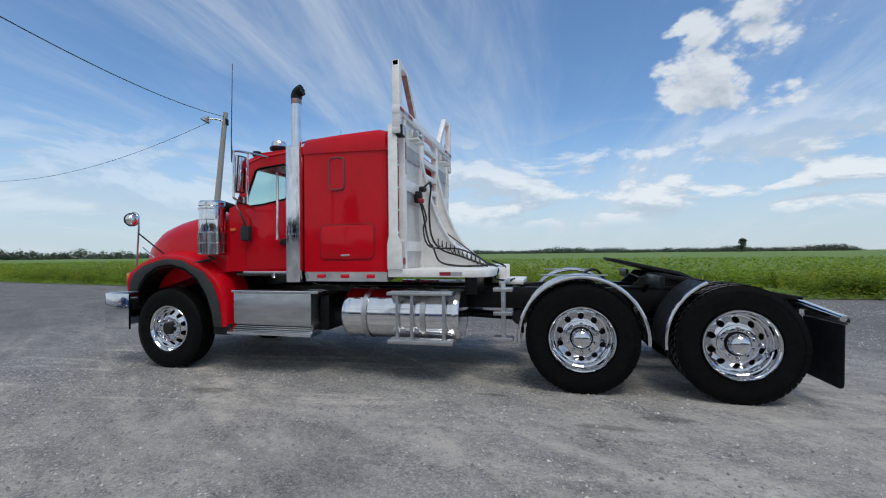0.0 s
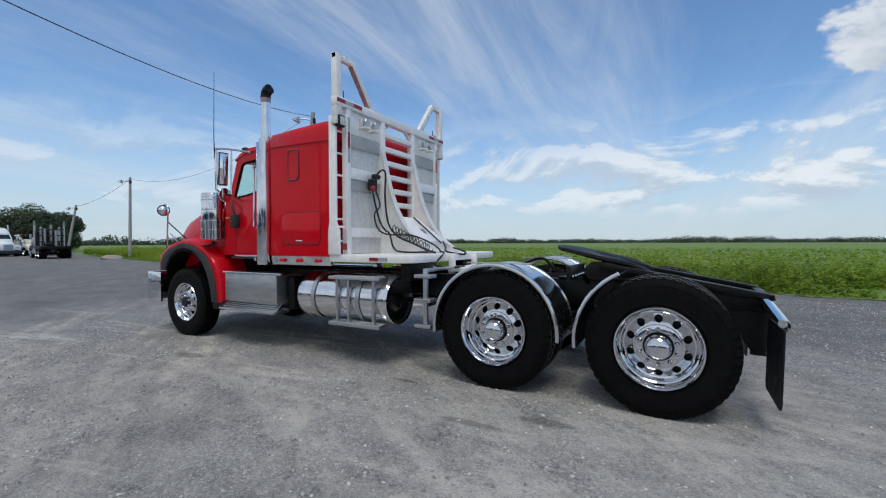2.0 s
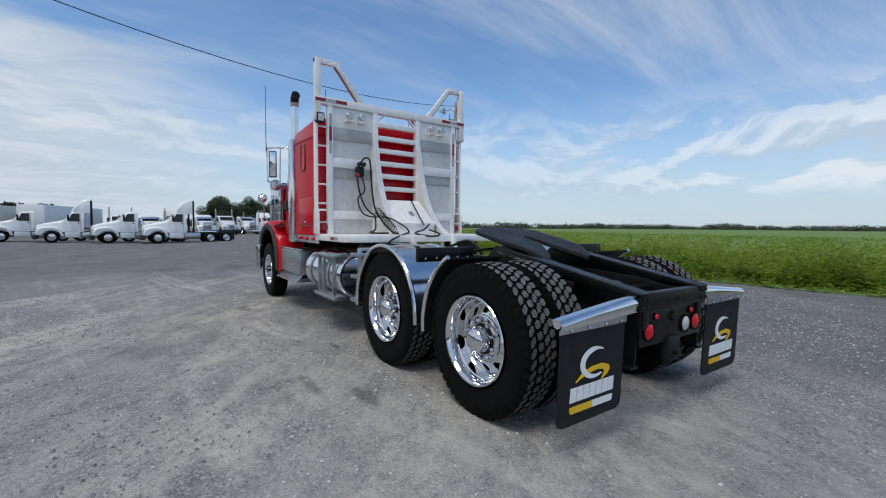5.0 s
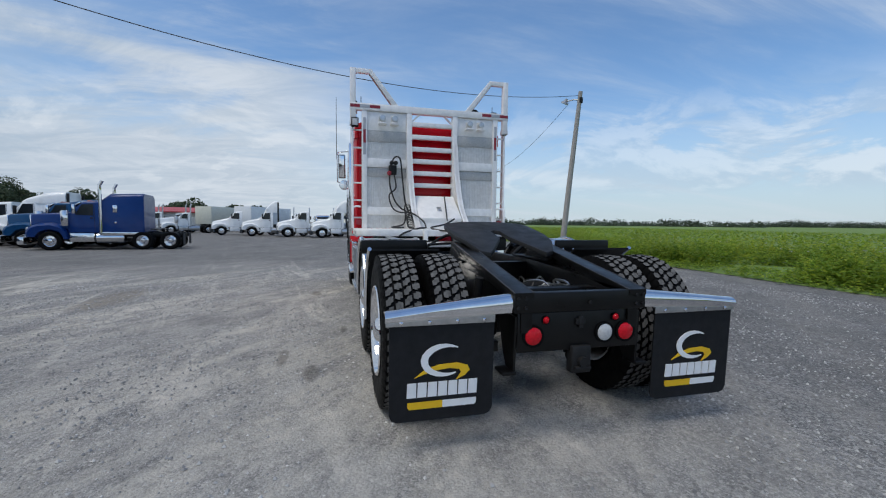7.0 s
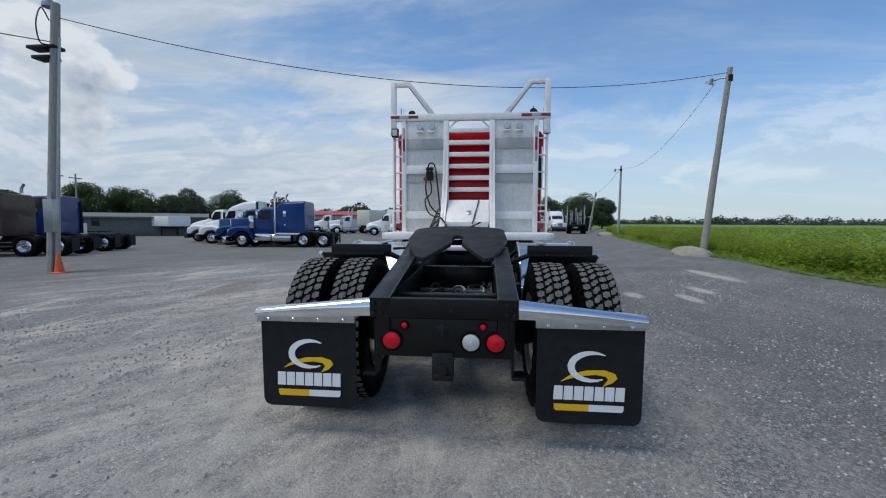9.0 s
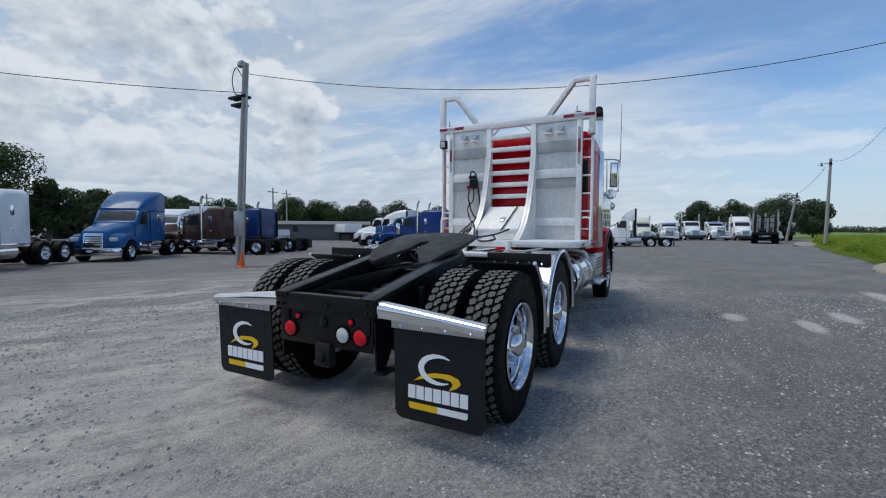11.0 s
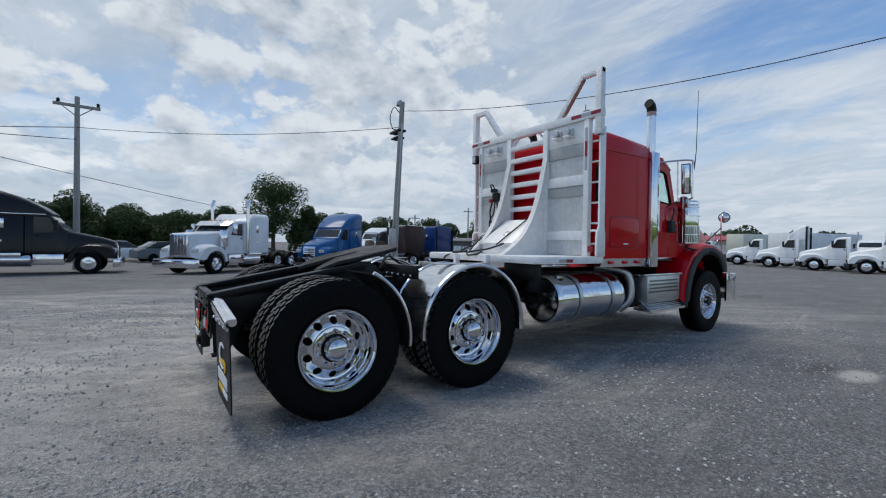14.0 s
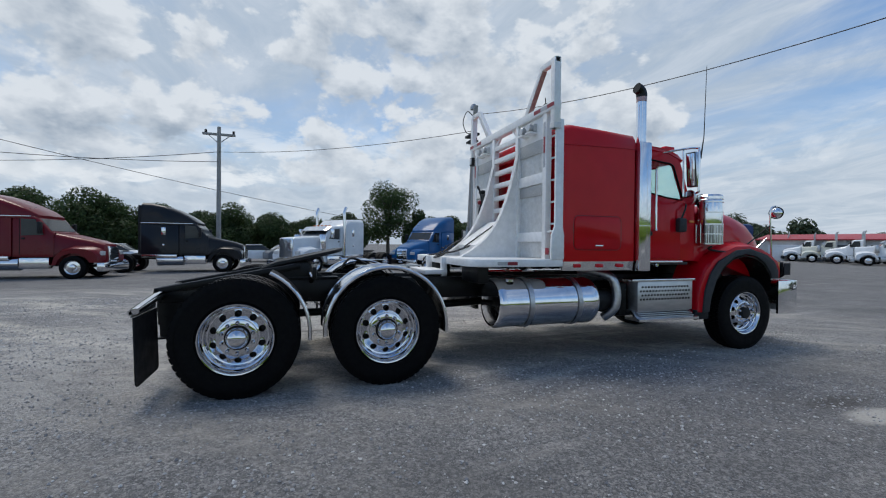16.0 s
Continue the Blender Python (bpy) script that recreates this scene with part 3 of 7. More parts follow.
R_DRIVE, R_STEER = 0.583, 0.552
TYRE_D = tyre_mesh(R_DRIVE, 0.285, 0.318, True)
TYRE_S = tyre_mesh(R_STEER, 0.30, 0.292, False)
RIM_D = rim_mesh(0.318, 0.135, 0.155, 0.045, 0.182)
RIM_S = rim_mesh(0.292, 0.125, 0.075, 0.050, 0.172)
INNER_RIM = finish(lathe(bmesh.new(), [(0.318, 0.10), (0.30, 0.06), (0.295, -0.10), (0.318, -0.13), (0.334, -0.135)], 40))
BACKING = finish(lathe(bmesh.new(), [(0.29, -0.075), (0.20, -0.08), (0.20, -0.13), (0.0, -0.13)], 36))
CAP_D = finish(lathe(bmesh.new(), [(0.100, 0.03), (0.101, 0.085), (0.096, 0.094), (0.093, 0.118), (0.082, 0.136), (0.058, 0.150), (0.03, 0.157), (0.0, 0.159)], 36))
# black ring that paints the shade and dark reflection round the hub cap
CAP_SHADE = finish(lathe(bmesh.new(), [(0.121, 0.036), (0.119, 0.046), (0.104, 0.046), (0.100, 0.036)], 36))
CAP_S = finish(lathe(bmesh.new(), [(0.085, 0.08), (0.085, 0.135), (0.075, 0.15), (0.04, 0.155), (0.0, 0.155)], 28))
NUT = finish(tb([(0, 0, 0), (0, 0.036, 0), (0, 0.050, 0)], [0.0195, 0.0185, 0.008], 8))
NUT_TALL = finish(tb([(0, 0, 0), (0, 0.042, 0), (0, 0.055, 0)], [0.019, 0.018, 0.008], 8))


def nuts(w, mesh, r, y):
    for k in range(10):
        a = 2 * math.pi * k / 10 + 0.31
        part("lug_nut", mesh, WHEEL_CHROME, w).location = (r * math.cos(a), y, r * math.sin(a))


def tyre(meshes, tread, w):
    part("tyre", meshes[0], RUBBER, w)
    tagged(part("tread", meshes[1], [RUBBER, tread], w), kind="stuff")


def wheel(kind, x, y, z, side):
    """side -1: left. Outer wheels carry a polished disc, cap and nuts."""
    w = empty("wheel")
    w.parent = truck
    w.matrix_local = pose(x, y, z, 0, 0, 180 if side < 0 else 0)
    if kind == "steer":
        tyre(TYRE_S, RUBBER, w)
        part("rim", RIM_S, WHEEL_CHROME, w)
        part("hub", CAP_S, SATIN, w, "black oil-filled hub")
        nuts(w, NUT_TALL, 0.140, 0.112)
        part("brake_drum", BACKING, BLACK, w)
    elif kind == "outer":
        tyre(TYRE_D, TREAD, w)
        part("rim", RIM_D, WHEEL_CHROME, w)
        part("hub_cap", CAP_D, WHEEL_CHROME, w, "domed chrome hub cap")
        part("cap_seat", CAP_SHADE, BLACK, w)
        nuts(w, NUT, 0.146, 0.036)
        part("brake_drum", BACKING, BLACK, w)
    else:
        tyre(TYRE_D, TREAD, w)
        part("rim", INNER_RIM, BRUSHED, w)
    return w


X_REAR, X_MID, X_FRONT = 0.0, -1.455, -6.86
for sd in (-1, 1):
    wheel("steer", X_FRONT, sd * 1.035, ground_z(X_FRONT, sd * 1.035) + R_STEER - 0.012, sd)
    for ax in (X_REAR, X_MID):
        wheel("outer", ax, sd * 1.095, ground_z(ax, sd * 1.095) + R_DRIVE - 0.012, sd)
        wheel("inner", ax, sd * 0.762, ground_z(ax, sd * 1.095) + R_DRIVE - 0.012, sd)

# chassis: rails, sloped tail ramps, cross members
for sd in (-1, 1):
    bm = bmesh.new()
    prism(bm, [(-7.35, 0.80), (-7.35, 1.03), (-0.55, 1.03), (0.86, 0.95), (0.86, 0.70), (0.30, 0.70), (-0.2, 0.76), (-6.2, 0.76)], "y", sd * 0.345, sd * 0.425, 0.008)
    part("frame_rail", bm, BLACK, truck)
    bm = bmesh.new()
    prism(bm, [(0.875, 0.955), (-0.50, 1.205), (-0.58, 1.205), (-0.58, 1.16), (0.60, 0.93), (0.875, 0.92)], "y", sd * 0.345, sd * 0.475, 0.006)
    prism(bm, [(0.6, 0.95), (-0.5, 1.16), (-0.58, 1.16), (-0.58, 1.03), (0.55, 0.93)], "y", sd * 0.43, sd * 0.445)
    rp = part("tail_ramp", bm, BLACK, truck, "sloped black loading ramp on the frame rail")
    for y in (0.347, 0.473):
        part("worn_edge", tb([(0.872, sd * y, 0.954), (-0.50, sd * y, 1.204)], 0.0045, 5), WORN, rp)
for x, z0, z1 in ((0.45, 0.74, 0.92), (-0.72, 0.78, 1.0), (-2.25, 0.78, 1.0), (-3.6, 0.78, 1.0), (-5.2, 0.78, 1.0), (-7.2, 0.78, 1.0)):
    part("cross_member", bx(x - 0.05, x + 0.05, -0.36, 0.36, z0, z1, bevel=0.01), BLACK, truck)
bm = bx(0.80, 0.868, -0.475, 0.475, 0.825, 0.952, bevel=0.008)
part("tail_beam", bm, BLACK, truck)
BOLT = finish(tb([(0, 0, 0), (0.018, 0, 0)], 0.012, 6))
for y, z in [(sd * y, z) for sd in (-1, 1) for z in (0.86, 0.92) for y in (0.40, 0.45)] + [(0.05, 0.88)]:
    part("bolt", BOLT, SATIN, truck).location = (0.864, y, z)
bm = bx(0.83, 0.845, -0.44, 0.44, 0.57, 0.822, bevel=0.006)
part("light_panel", bm, BLACK, truck)
for y, mt, r, nm in ((-0.335, LENS_RED, 0.062, "tail_light"), (0.335, LENS_RED, 0.062, "tail_light"), (0.178, LENS_CLEAR, 0.060, "reverse_light"), (-0.25, LENS_RED, 0.024, "marker_light"), (0.255, LENS_RED, 0.024, "marker_light")):
    zc = 0.675 if r > 0.03 else 0.775
    lt = part(nm, lathe(bmesh.new(), [(r * 0.92, 0.0), (r * 0.9, 0.012), (r * 0.6, 0.022), (0, 0.026)], 28, pose(0.846, y, zc, 0, 0, -90)), mt, truck)
    part("grommet", lathe(bmesh.new(), [(r * 1.18, 0.0), (r * 1.16, 0.012), (r * 0.94, 0.012), (r * 0.92, 0.0)], 28, pose(0.846, y, zc, 0, 0, -90)), RUBBER, lt)
bm = bx(0.80, 0.875, -0.07, 0.07, 0.42, 0.60, bevel=0.012)
tube(bm, [(0.87, 0, 0.50), (0.905, 0, 0.50)], 0.032, 12)
box(bm, 0.86, 0.90, -0.055, 0.055, 0.45, 0.47, 0.004)
part("tow_hitch", bm, SATIN, truck)
bm = bmesh.new()
box(bm, 0.845, 0.862, -0.04, 0.03, 0.735, 0.775, 0.004)
box(bm, 0.845, 0.868, -0.02, 0.01, 0.715, 0.79, 0.004)
part("trailer_socket", bm, SATIN, truck)
for sd in (-1, 1):
    bm = bmesh.new()
    prism(bm, [(0.55, 0.80), (0.84, 0.80), (0.82, 0.45), (0.72, 0.43), (0.66, 0.52)], "y", sd * 0.44, sd * 0.455)
    box(bm, 0.70, 0.84, min(sd * 0.44, sd * 0.53), max(sd * 0.44, sd * 0.53), 0.43, 0.45, 0.004)
    part("tail_bracket", bm, BLACK, truck)

# axles, differentials, springs and plumbing under the frame
for ax in (X_REAR, X_MID):
    bm = tb([(ax, -0.95, 0.555), (ax, 0.95, 0.555)], 0.075, 14)
    lathe(bm, [(0.0, -0.17), (0.12, -0.16), (0.21, -0.08), (0.22, 0.0), (0.21, 0.08), (0.12, 0.16), (0, 0.17)], 24, None)
    for w in bm.verts:
        if abs(w.co.x) < 0.5 and abs(w.co.y) < 0.18 and ax and abs(w.co.z) < 0.3:
            w.co += Vector((ax, 0, 0.555))
        elif not ax and abs(w.co.y) < 0.18 and abs(w.co.z) < 0.3:
            w.co += Vector((0, 0, 0.555))
    part("drive_axle", bm, BLACK, truck)
    for sd in (-1, 1):
        part("air_spring", lathe(bmesh.new(), [(0.0, 0.0), (0.10, 0.0), (0.13, 0.03), (0.135, 0.10), (0.125, 0.14), (0.135, 0.19), (0.12, 0.25), (0.0, 0.25)], 20, pose(ax + 0.36, sd * 0.52, 0.56, 90, 0, 0)), RUBBER, truck)
        part("shock_absorber", tb([(ax + 0.22, sd * 0.53, 0.50), (ax + 0.30, sd * 0.50, 0.98)], 0.032, 10), SATIN, truck)
        part("brake_chamber", lathe(bmesh.new(), [(0, 0), (0.08, 0.0), (0.088, 0.05), (0.095, 0.06), (0.088, 0.07), (0.08, 0.16), (0, 0.17)], 20, pose(ax + 0.17, sd * 0.50, 0.64, 0, 0, -60)), BLACK, truck)
        part("trailing_arm", bx(ax - 0.55, ax + 0.42, sd * 0.43 - 0.04 * 1, sd * 0.43 + 0.04, 0.45, 0.53, bevel=0.01), BLACK, truck)
part("drive_shaft", tb([(-1.2, 0, 0.58), (-0.2, 0, 0.56)], 0.05, 12), BLACK, truck)
part("drive_shaft", tb([(-5.0, 0, 0.72), (-1.7, 0, 0.58)], 0.055, 12), BLACK, truck)
part("transmission", lathe(bmesh.new(), [(0, 0), (0.24, 0.02), (0.3, 0.2), (0.3, 0.6), (0.2, 0.9), (0.12, 1.2), (0, 1.2)], 16, pose(-6.0, 0, 0.75, 0, 0, -90)), BLACK, truck)
part("engine_block", bx(-7.2, -6.0, -0.36, 0.36, 0.55, 1.5, bevel=0.05), BLACK, truck)
part("front_axle", bx(-6.92, -6.80, -0.85, 0.85, 0.40, 0.50, bevel=0.02), BLACK, truck)
part("air_tank", lathe(bmesh.new(), [(0, -0.4), (0.09, -0.39), (0.12, -0.34), (0.12, 0.34), (0.09, 0.39), (0, 0.4)], 20, pose(-2.15, 0.0, 0.66)), SATIN, truck)
rnd = random.Random(5)
for k in range(22):
    x0, y0 = rnd.uniform(-0.45, 0.4), rnd.uniform(-0.28, 0.28)
    pts = [(x0, y0, rnd.uniform(0.66, 0.8))]
    for j in range(3):
        q = pts[-1]
        pts.append((q[0] + rnd.uniform(-0.22, 0.22), max(-0.32, min(0.32, q[1] + rnd.uniform(-0.25, 0.25))), rnd.uniform(0.70, 0.92)))
    part("air_line", tb(bend(pts, 5), 0.009, 6), HOSE if k % 2 else BRUSHED, truck)
part("torque_rod", tb([(-0.15, -0.30, 0.84), (-0.15, 0.32, 0.84)], 0.026, 10), SATIN, truck)

# fifth wheel: tilted coupling plate with a V throat towards the rear
bm = bmesh.new()
prof = [(-0.90 + 0.19 * math.cos(math.pi * (0.5 + k / 10)), 0.46 * math.sin(math.pi * (0.5 + k / 10))) for k in range(1, 10)]
outline = [(-0.90, 0.46)] + prof + [(-0.90, -0.46), (-0.55, -0.475), (-0.30, -0.42), (-0.13, -0.34), (-0.10, -0.26), (-0.17, -0.20), (-0.42, -0.05), (-0.66, -0.05), (-0.70, 0.0), (-0.66, 0.05), (-0.42, 0.05), (-0.17, 0.20), (-0.10, 0.26), (-0.13, 0.34), (-0.30, 0.42), (-0.55, 0.475)]
prism(bm, outline, "z", 1.24, 1.28, 0.006)
for w in bm.verts:
    w.co.z += (-0.55 - w.co.x) * 0.22 - max(0, w.co.x + 0.30) * 0.25
fifth = part("fifth_wheel", bm, SATIN, truck, "black steel fifth wheel coupling plate tilted to the rear", sharp=0.4)
for sd in (-1, 1):
    bm = bmesh.new()
    prism(bm, [(-0.86, 1.03), (-0.24, 1.03), (-0.44, 1.22), (-0.66, 1.22)], "y", sd * 0.40, sd * 0.43, 0.006)
    box(bm, -1.0, -0.25, min(sd * 0.34, sd * 0.47), max(sd * 0.34, sd * 0.47), 1.032, 1.055, 0.004)
    part("bracket", bm, BLACK, fifth)
part("release_handle", tb([(-0.8, -0.2, 1.19), (-0.78, -0.62, 1.17), (-0.72, -0.66, 1.17)], 0.013, 8), SATIN, fifth)

BRIGHT_BOLT = finish(tb([(0, 0, 0), (0.012, 0, 0), (0.018, 0, 0)], [0.014, 0.012, 0.005], 8))

# half fenders over the forward drive axle, quarter fenders with flaps before the rear one
def arch(cx, cz, r, a0, a1, n):
    return [(cx + r * math.cos(radians(a0 + (a1 - a0) * k / n)), cz + r * math.sin(radians(a0 + (a1 - a0) * k / n))) for k in range(n + 1)]


def skin(line, y0, y1, t=0.012):
    """A bent sheet of thickness t along the line in x and z."""
    return loft(bmesh.new(), [[(x, y0, z), (x, y1, z), (x, y1, z - t), (x, y0, z - t)] for x, z in line])


def bar(line, r, y, n=8):
    return tb([(x, y, z) for x, z in line], r, n)


for sd in (-1, 1):
    ln = arch(X_MID, 0.56, 0.645, -4, 186, 30)
    f = part("drive_fender", skin(ln, sd * 0.64, sd * 1.245), POLISH, truck, "polished aluminium half fender over the drive tyres")
    part("edge_trim", bar(ln, 0.022, sd * 1.245), POLISH, f)
    part("edge_trim", bar(ln, 0.014, sd * 0.64), POLISH, f)
    part("top_strip", bx(X_MID - 0.42, X_MID + 0.30, sd * 0.9 - 0.035, sd * 0.9 + 0.035, 1.20, 1.213, bevel=0.004), BRUSHED, f)
    part("fender_bracket", tb([(X_MID + 0.1, sd * 0.42, 0.95), (X_MID + 0.1, sd * 0.66, 1.15)], 0.022), BLACK, f)
    ln = arch(X_REAR, 0.56, 0.665, 116, 186, 12)
    f = part("quarter_fender", skin(ln, sd * 0.66, sd * 1.25, 0.016), FLAP, truck, "black rubber quarter fender with bright edge")
    part("edge_trim", bar(ln, 0.018, sd * 1.255), POLISH, f)
    bm = bx(-0.72, -0.68, min(sd * 0.68, sd * 1.30), max(sd * 0.68, sd * 1.30), 1.09, 1.215, bevel=0.008)
    g = part("fender_flap_holder", bm, BLACK, f)
    for k in range(5):
        part("bolt", BRIGHT_BOLT, CHROME, f).location = (-0.684, sd * (0.76 + 0.115 * k), 1.12)
    part("fender_strut", tb([(-0.70, sd * 0.42, 1.0), (-0.70, sd * 0.70, 1.12)], 0.025), BLACK, f)

# mud flaps and their hangers
FL_IN, FL_OUT = 0.585, 1.235
for sd in (-1, 1):
    bm = bmesh.new()
    a, b = FL_IN, FL_OUT
    if sd > 0:
        a, b = a + 0.012, b + 0.018
    low = 0.03 if sd > 0 else 0.0
    c = 0.05
    pts = [(sd * a, 0.775), (sd * b, 0.775), (sd * b, 0.185 - low + c), (sd * (b - 0.015), 0.2 - low), (sd * (b - c), 0.185 - low), (sd * (a + c), 0.185 - low), (sd * (a + 0.015), 0.2 - low), (sd * a, 0.185 - low + c)]
    prism(bm, pts, "x", 0.812, 0.822)
    for w in bm.verts:
        w.co.x -= 0.02 * ((0.78 - w.co.z) / 0.6) ** 2
    fl = part("mud_flap", bm, FLAP, truck, "black rubber mud flap with white and yellow printed emblem")
    mid = sd * (a + b) / 2
    x = 0.8265

    def printed(nm, pts, material, lift=0.0):
        bm = bmesh.new()
        prism(bm, pts, "x", x - 0.006 + lift, x + lift)
        for w in bm.verts:
            w.co.z -= low * 0.7
            w.co.x -= 0.02 * ((0.78 - w.co.z) / 0.6) ** 2
        return part(nm, bm, material, fl)

    for k in range(7):
        y = mid - 0.22 + k * 0.0635
        printed("letter_bar", [(y, 0.335), (y + 0.056, 0.335), (y + 0.058, 0.425), (y + 0.004, 0.425)], WHITE)
    printed("emblem_bar", [(mid - 0.215, 0.275), (mid - 0.205, 0.262), (mid, 0.262), (mid, 0.305), (mid - 0.215, 0.305)], YELLOW)
    printed("emblem_bar", [(mid, 0.262), (mid + 0.205, 0.262), (mid + 0.215, 0.275), (mid + 0.215, 0.305), (mid, 0.305)], WHITE)
    up, dn = [], []
    for k in range(15):
        t = radians(55 + 245 * k / 14)
        wd = 0.040 * math.sin(math.pi * (k + 0.3) / 14.6) + 0.003
        cy, cz = mid + 0.015, 0.555
        up.append((cy + (0.135 + wd * 0.4) * math.cos(t), cz + (0.092 + wd * 0.4) * math.sin(t)))
        dn.append((cy + (0.135 - wd * 0.6) * math.cos(t), cz + (0.092 - wd * 0.6) * math.sin(t)))
    printed("emblem_swirl", up + dn[::-1], WHITE, 0.001)
    printed("emblem_swoosh", [(mid - 0.175, 0.455), (mid - 0.11, 0.505), (mid - 0.02, 0.53), (mid + 0.09, 0.535), (mid + 0.155, 0.515), (mid + 0.17, 0.485), (mid + 0.14, 0.455), (mid + 0.085, 0.43), (mid + 0.115, 0.475), (mid + 0.10, 0.495), (mid + 0.04, 0.505), (mid - 0.05, 0.495), (mid - 0.12, 0.475)], YELLOW)
    # tapered hanger: deep at the frame, slim and open at the outer end
    bm = bmesh.new()
    y0, y1 = sd * 0.478, sd * 1.262
    rings = []
    for y, hz, z in ((y0, 0.115, 0.945), (y1, 0.062, 0.862)):
        rings.append([(0.80, y, z), (0.832, y, z - 0.004), (0.852, y, z - 0.025), (0.856, y, z - hz * 0.6), (0.846, y, z - hz), (0.838, y, z - hz), (0.846, y, z - hz * 0.6), (0.842, y, z - 0.03), (0.828, y, z - 0.012), (0.80, y, z - 0.010), (0.775, y, z - 0.012), (0.775, y, z - 0.002)])
    loft(bm, rings)
    hg = part("flap_hanger", bm, CHROME, truck, "tapered chrome mud flap hanger", sharp=0.9)
    part("hanger_tube", tb([(0.80, sd * 0.44, 0.895), (0.80, sd * 1.25, 0.835)], 0.03, 12), CHROME, hg)
    for k in range(4):
        part("bolt", BRIGHT_BOLT, CHROME, hg).location = (0.836, sd * (0.66 + 0.17 * k), 0.795)
    prof = [(sd * 0.585, 0.775), (sd * 0.585, 0.855), (sd * 1.257, 0.80), (sd * 1.257, 0.775)]
    part("clamp_strip", prism(bmesh.new(), prof, "x", 0.824, 0.836, 0.003), BRUSHED, hg)

# fuel tanks with straps, steps on the left one
def tank(sd, xa, xb):
    cy, cz, r = sd * 0.905, 0.735, 0.305
    t = part("fuel_tank", lathe(bmesh.new(), [(0.0, 0.018), (r * 0.6, 0.012), (r * 0.93, 0.0), (r, 0.035), (r, 0.09), (r - 0.006, 0.095), (r - 0.006, xb - xa - 0.095), (r, xb - xa - 0.09), (r, xb - xa - 0.035), (r * 0.93, xb - xa), (r * 0.6, xb - xa - 0.012), (0, xb - xa - 0.018)], 48, pose(xa, cy, cz, 0, 0, -90)), CHROME, truck, "polished cylindrical aluminium fuel tank")
    end = lathe(bmesh.new(), [(0, 0.0), (r * 0.5, -0.004), (r * 0.9, -0.012), (r * 0.9, -0.02), (0, -0.02)], 40, pose(xb + 0.008, cy, cz, 0, 0, -90))
    part("tank_end", end, CHROME, t)
    for x in (xa + 0.30, xb - 0.42):
        part("strap", lathe(bmesh.new(), [(r + 0.001, -0.03), (r + 0.009, -0.03), (r + 0.009, 0.03), (r + 0.001, 0.03)], 48, pose(x, cy, cz, 0, 0, -90), closed=True), BRUSHED, t)
        part("tank_bracket", bx(x - 0.03, x + 0.03, min(sd * 0.42, sd * 0.62), max(sd * 0.42, sd * 0.62), 0.45, 0.98, bevel=0.01), BLACK, t)
    part("filler_cap", lathe(bmesh.new(), [(0.055, 0), (0.055, 0.03), (0.045, 0.036), (0, 0.036)], 24, pose(xb - 0.2, cy + sd * 0.12, cz + 0.27, 90 * 1, 0, 0)), POLISH, t)
    return t


tl = tank(-1, -4.23, -2.78)
tank(1, -4.20, -2.79)
for z, dz in ((1.02, 0.035), (0.47, 0.045)):
    st = part("tank_step", bx(-3.62, -2.83, -1.255, -1.07, z - dz, z, bevel=0.008), BRUSHED, tl)
    bm = bmesh.new()
    for k in range(4):
        box(bm, -3.60, -2.85, -1.25 + k * 0.045, -1.235 + k * 0.045, z, z + 0.008, 0.003)
    part("tread_rib", bm, POLISH, st)
for x in (-3.50, -3.32, -2.94):
    part("step_bracket", prism(bmesh.new(), [(-1.225, 0.46), (-1.20, 0.46), (-1.18, 0.62), (-1.215, 0.74), (-1.18, 0.88), (-1.20, 0.99), (-1.225, 0.99), (-1.235, 0.74)], "x", x - 0.018, x + 0.018), BRUSHED, tl)

# battery and tool boxes with steps behind the front wheels
def stepbox(sd, grill):
    ys = (min(sd * 1.17, sd * 0.72), max(sd * 1.17, sd * 0.72))
    xa, xb = -5.80, -4.66 if sd < 0 else -4.83
    b = part("step_box", bx(xa, xb, *ys, 0.58, 0.985, bevel=0.012), BRUSHED, truck, "brushed aluminium side box with cab steps")
    part("upper_tread", bx(xa - 0.01, xb + 0.12, min(sd * 1.20, sd * 0.98), max(sd * 1.20, sd * 0.98), 0.985, 1.015, bevel=0.006), POLISH, b)
    bm = bmesh.new()
    prism(bm, [(sd * 1.245, 0.455), (sd * 1.245, 0.485), (sd * 1.20, 0.50), (sd * 1.10, 0.585), (sd * 0.98, 0.60), (sd * 0.98, 0.455)], "x", xa - 0.04, xb + 0.04, 0.004)
    s2 = part("lower_step", bm, POLISH, b)
    bm = bmesh.new()
    for k in range(5):
        q = k / 4
        y = sd * (1.205 - 0.10 * q)
        z = 0.50 + 0.085 * q
        box(bm, xa + 0.02, xb - 0.02, y - 0.008, y + 0.008, z, z + 0.012, 0.003)
    part("tread_rib", bm, BRUSHED, s2)
    if grill:
        slot = finish(bx(-0.017, 0.017, -0.003, 0.003, -0.013, 0.013, bevel=0.003, seg=1))
        for i in range(20):
            for j in range(4):
                x = xa + 0.07 + i * 0.053 + (0.026 if j % 2 else 0)
                if x < xb - 0.04:
                    part("vent_slot", slot, BLACK, b).location = (x, sd * 1.1705, 0.74 + j * 0.055)
    part("box_bracket", bx(xb + 0.02, xb + 0.16, min(sd * 0.5, sd * 1.0), max(sd * 0.5, sd * 1.0), 0.50, 0.96, bevel=0.03), BLACK, b)


stepbox(-1, False)
stepbox(1, True)
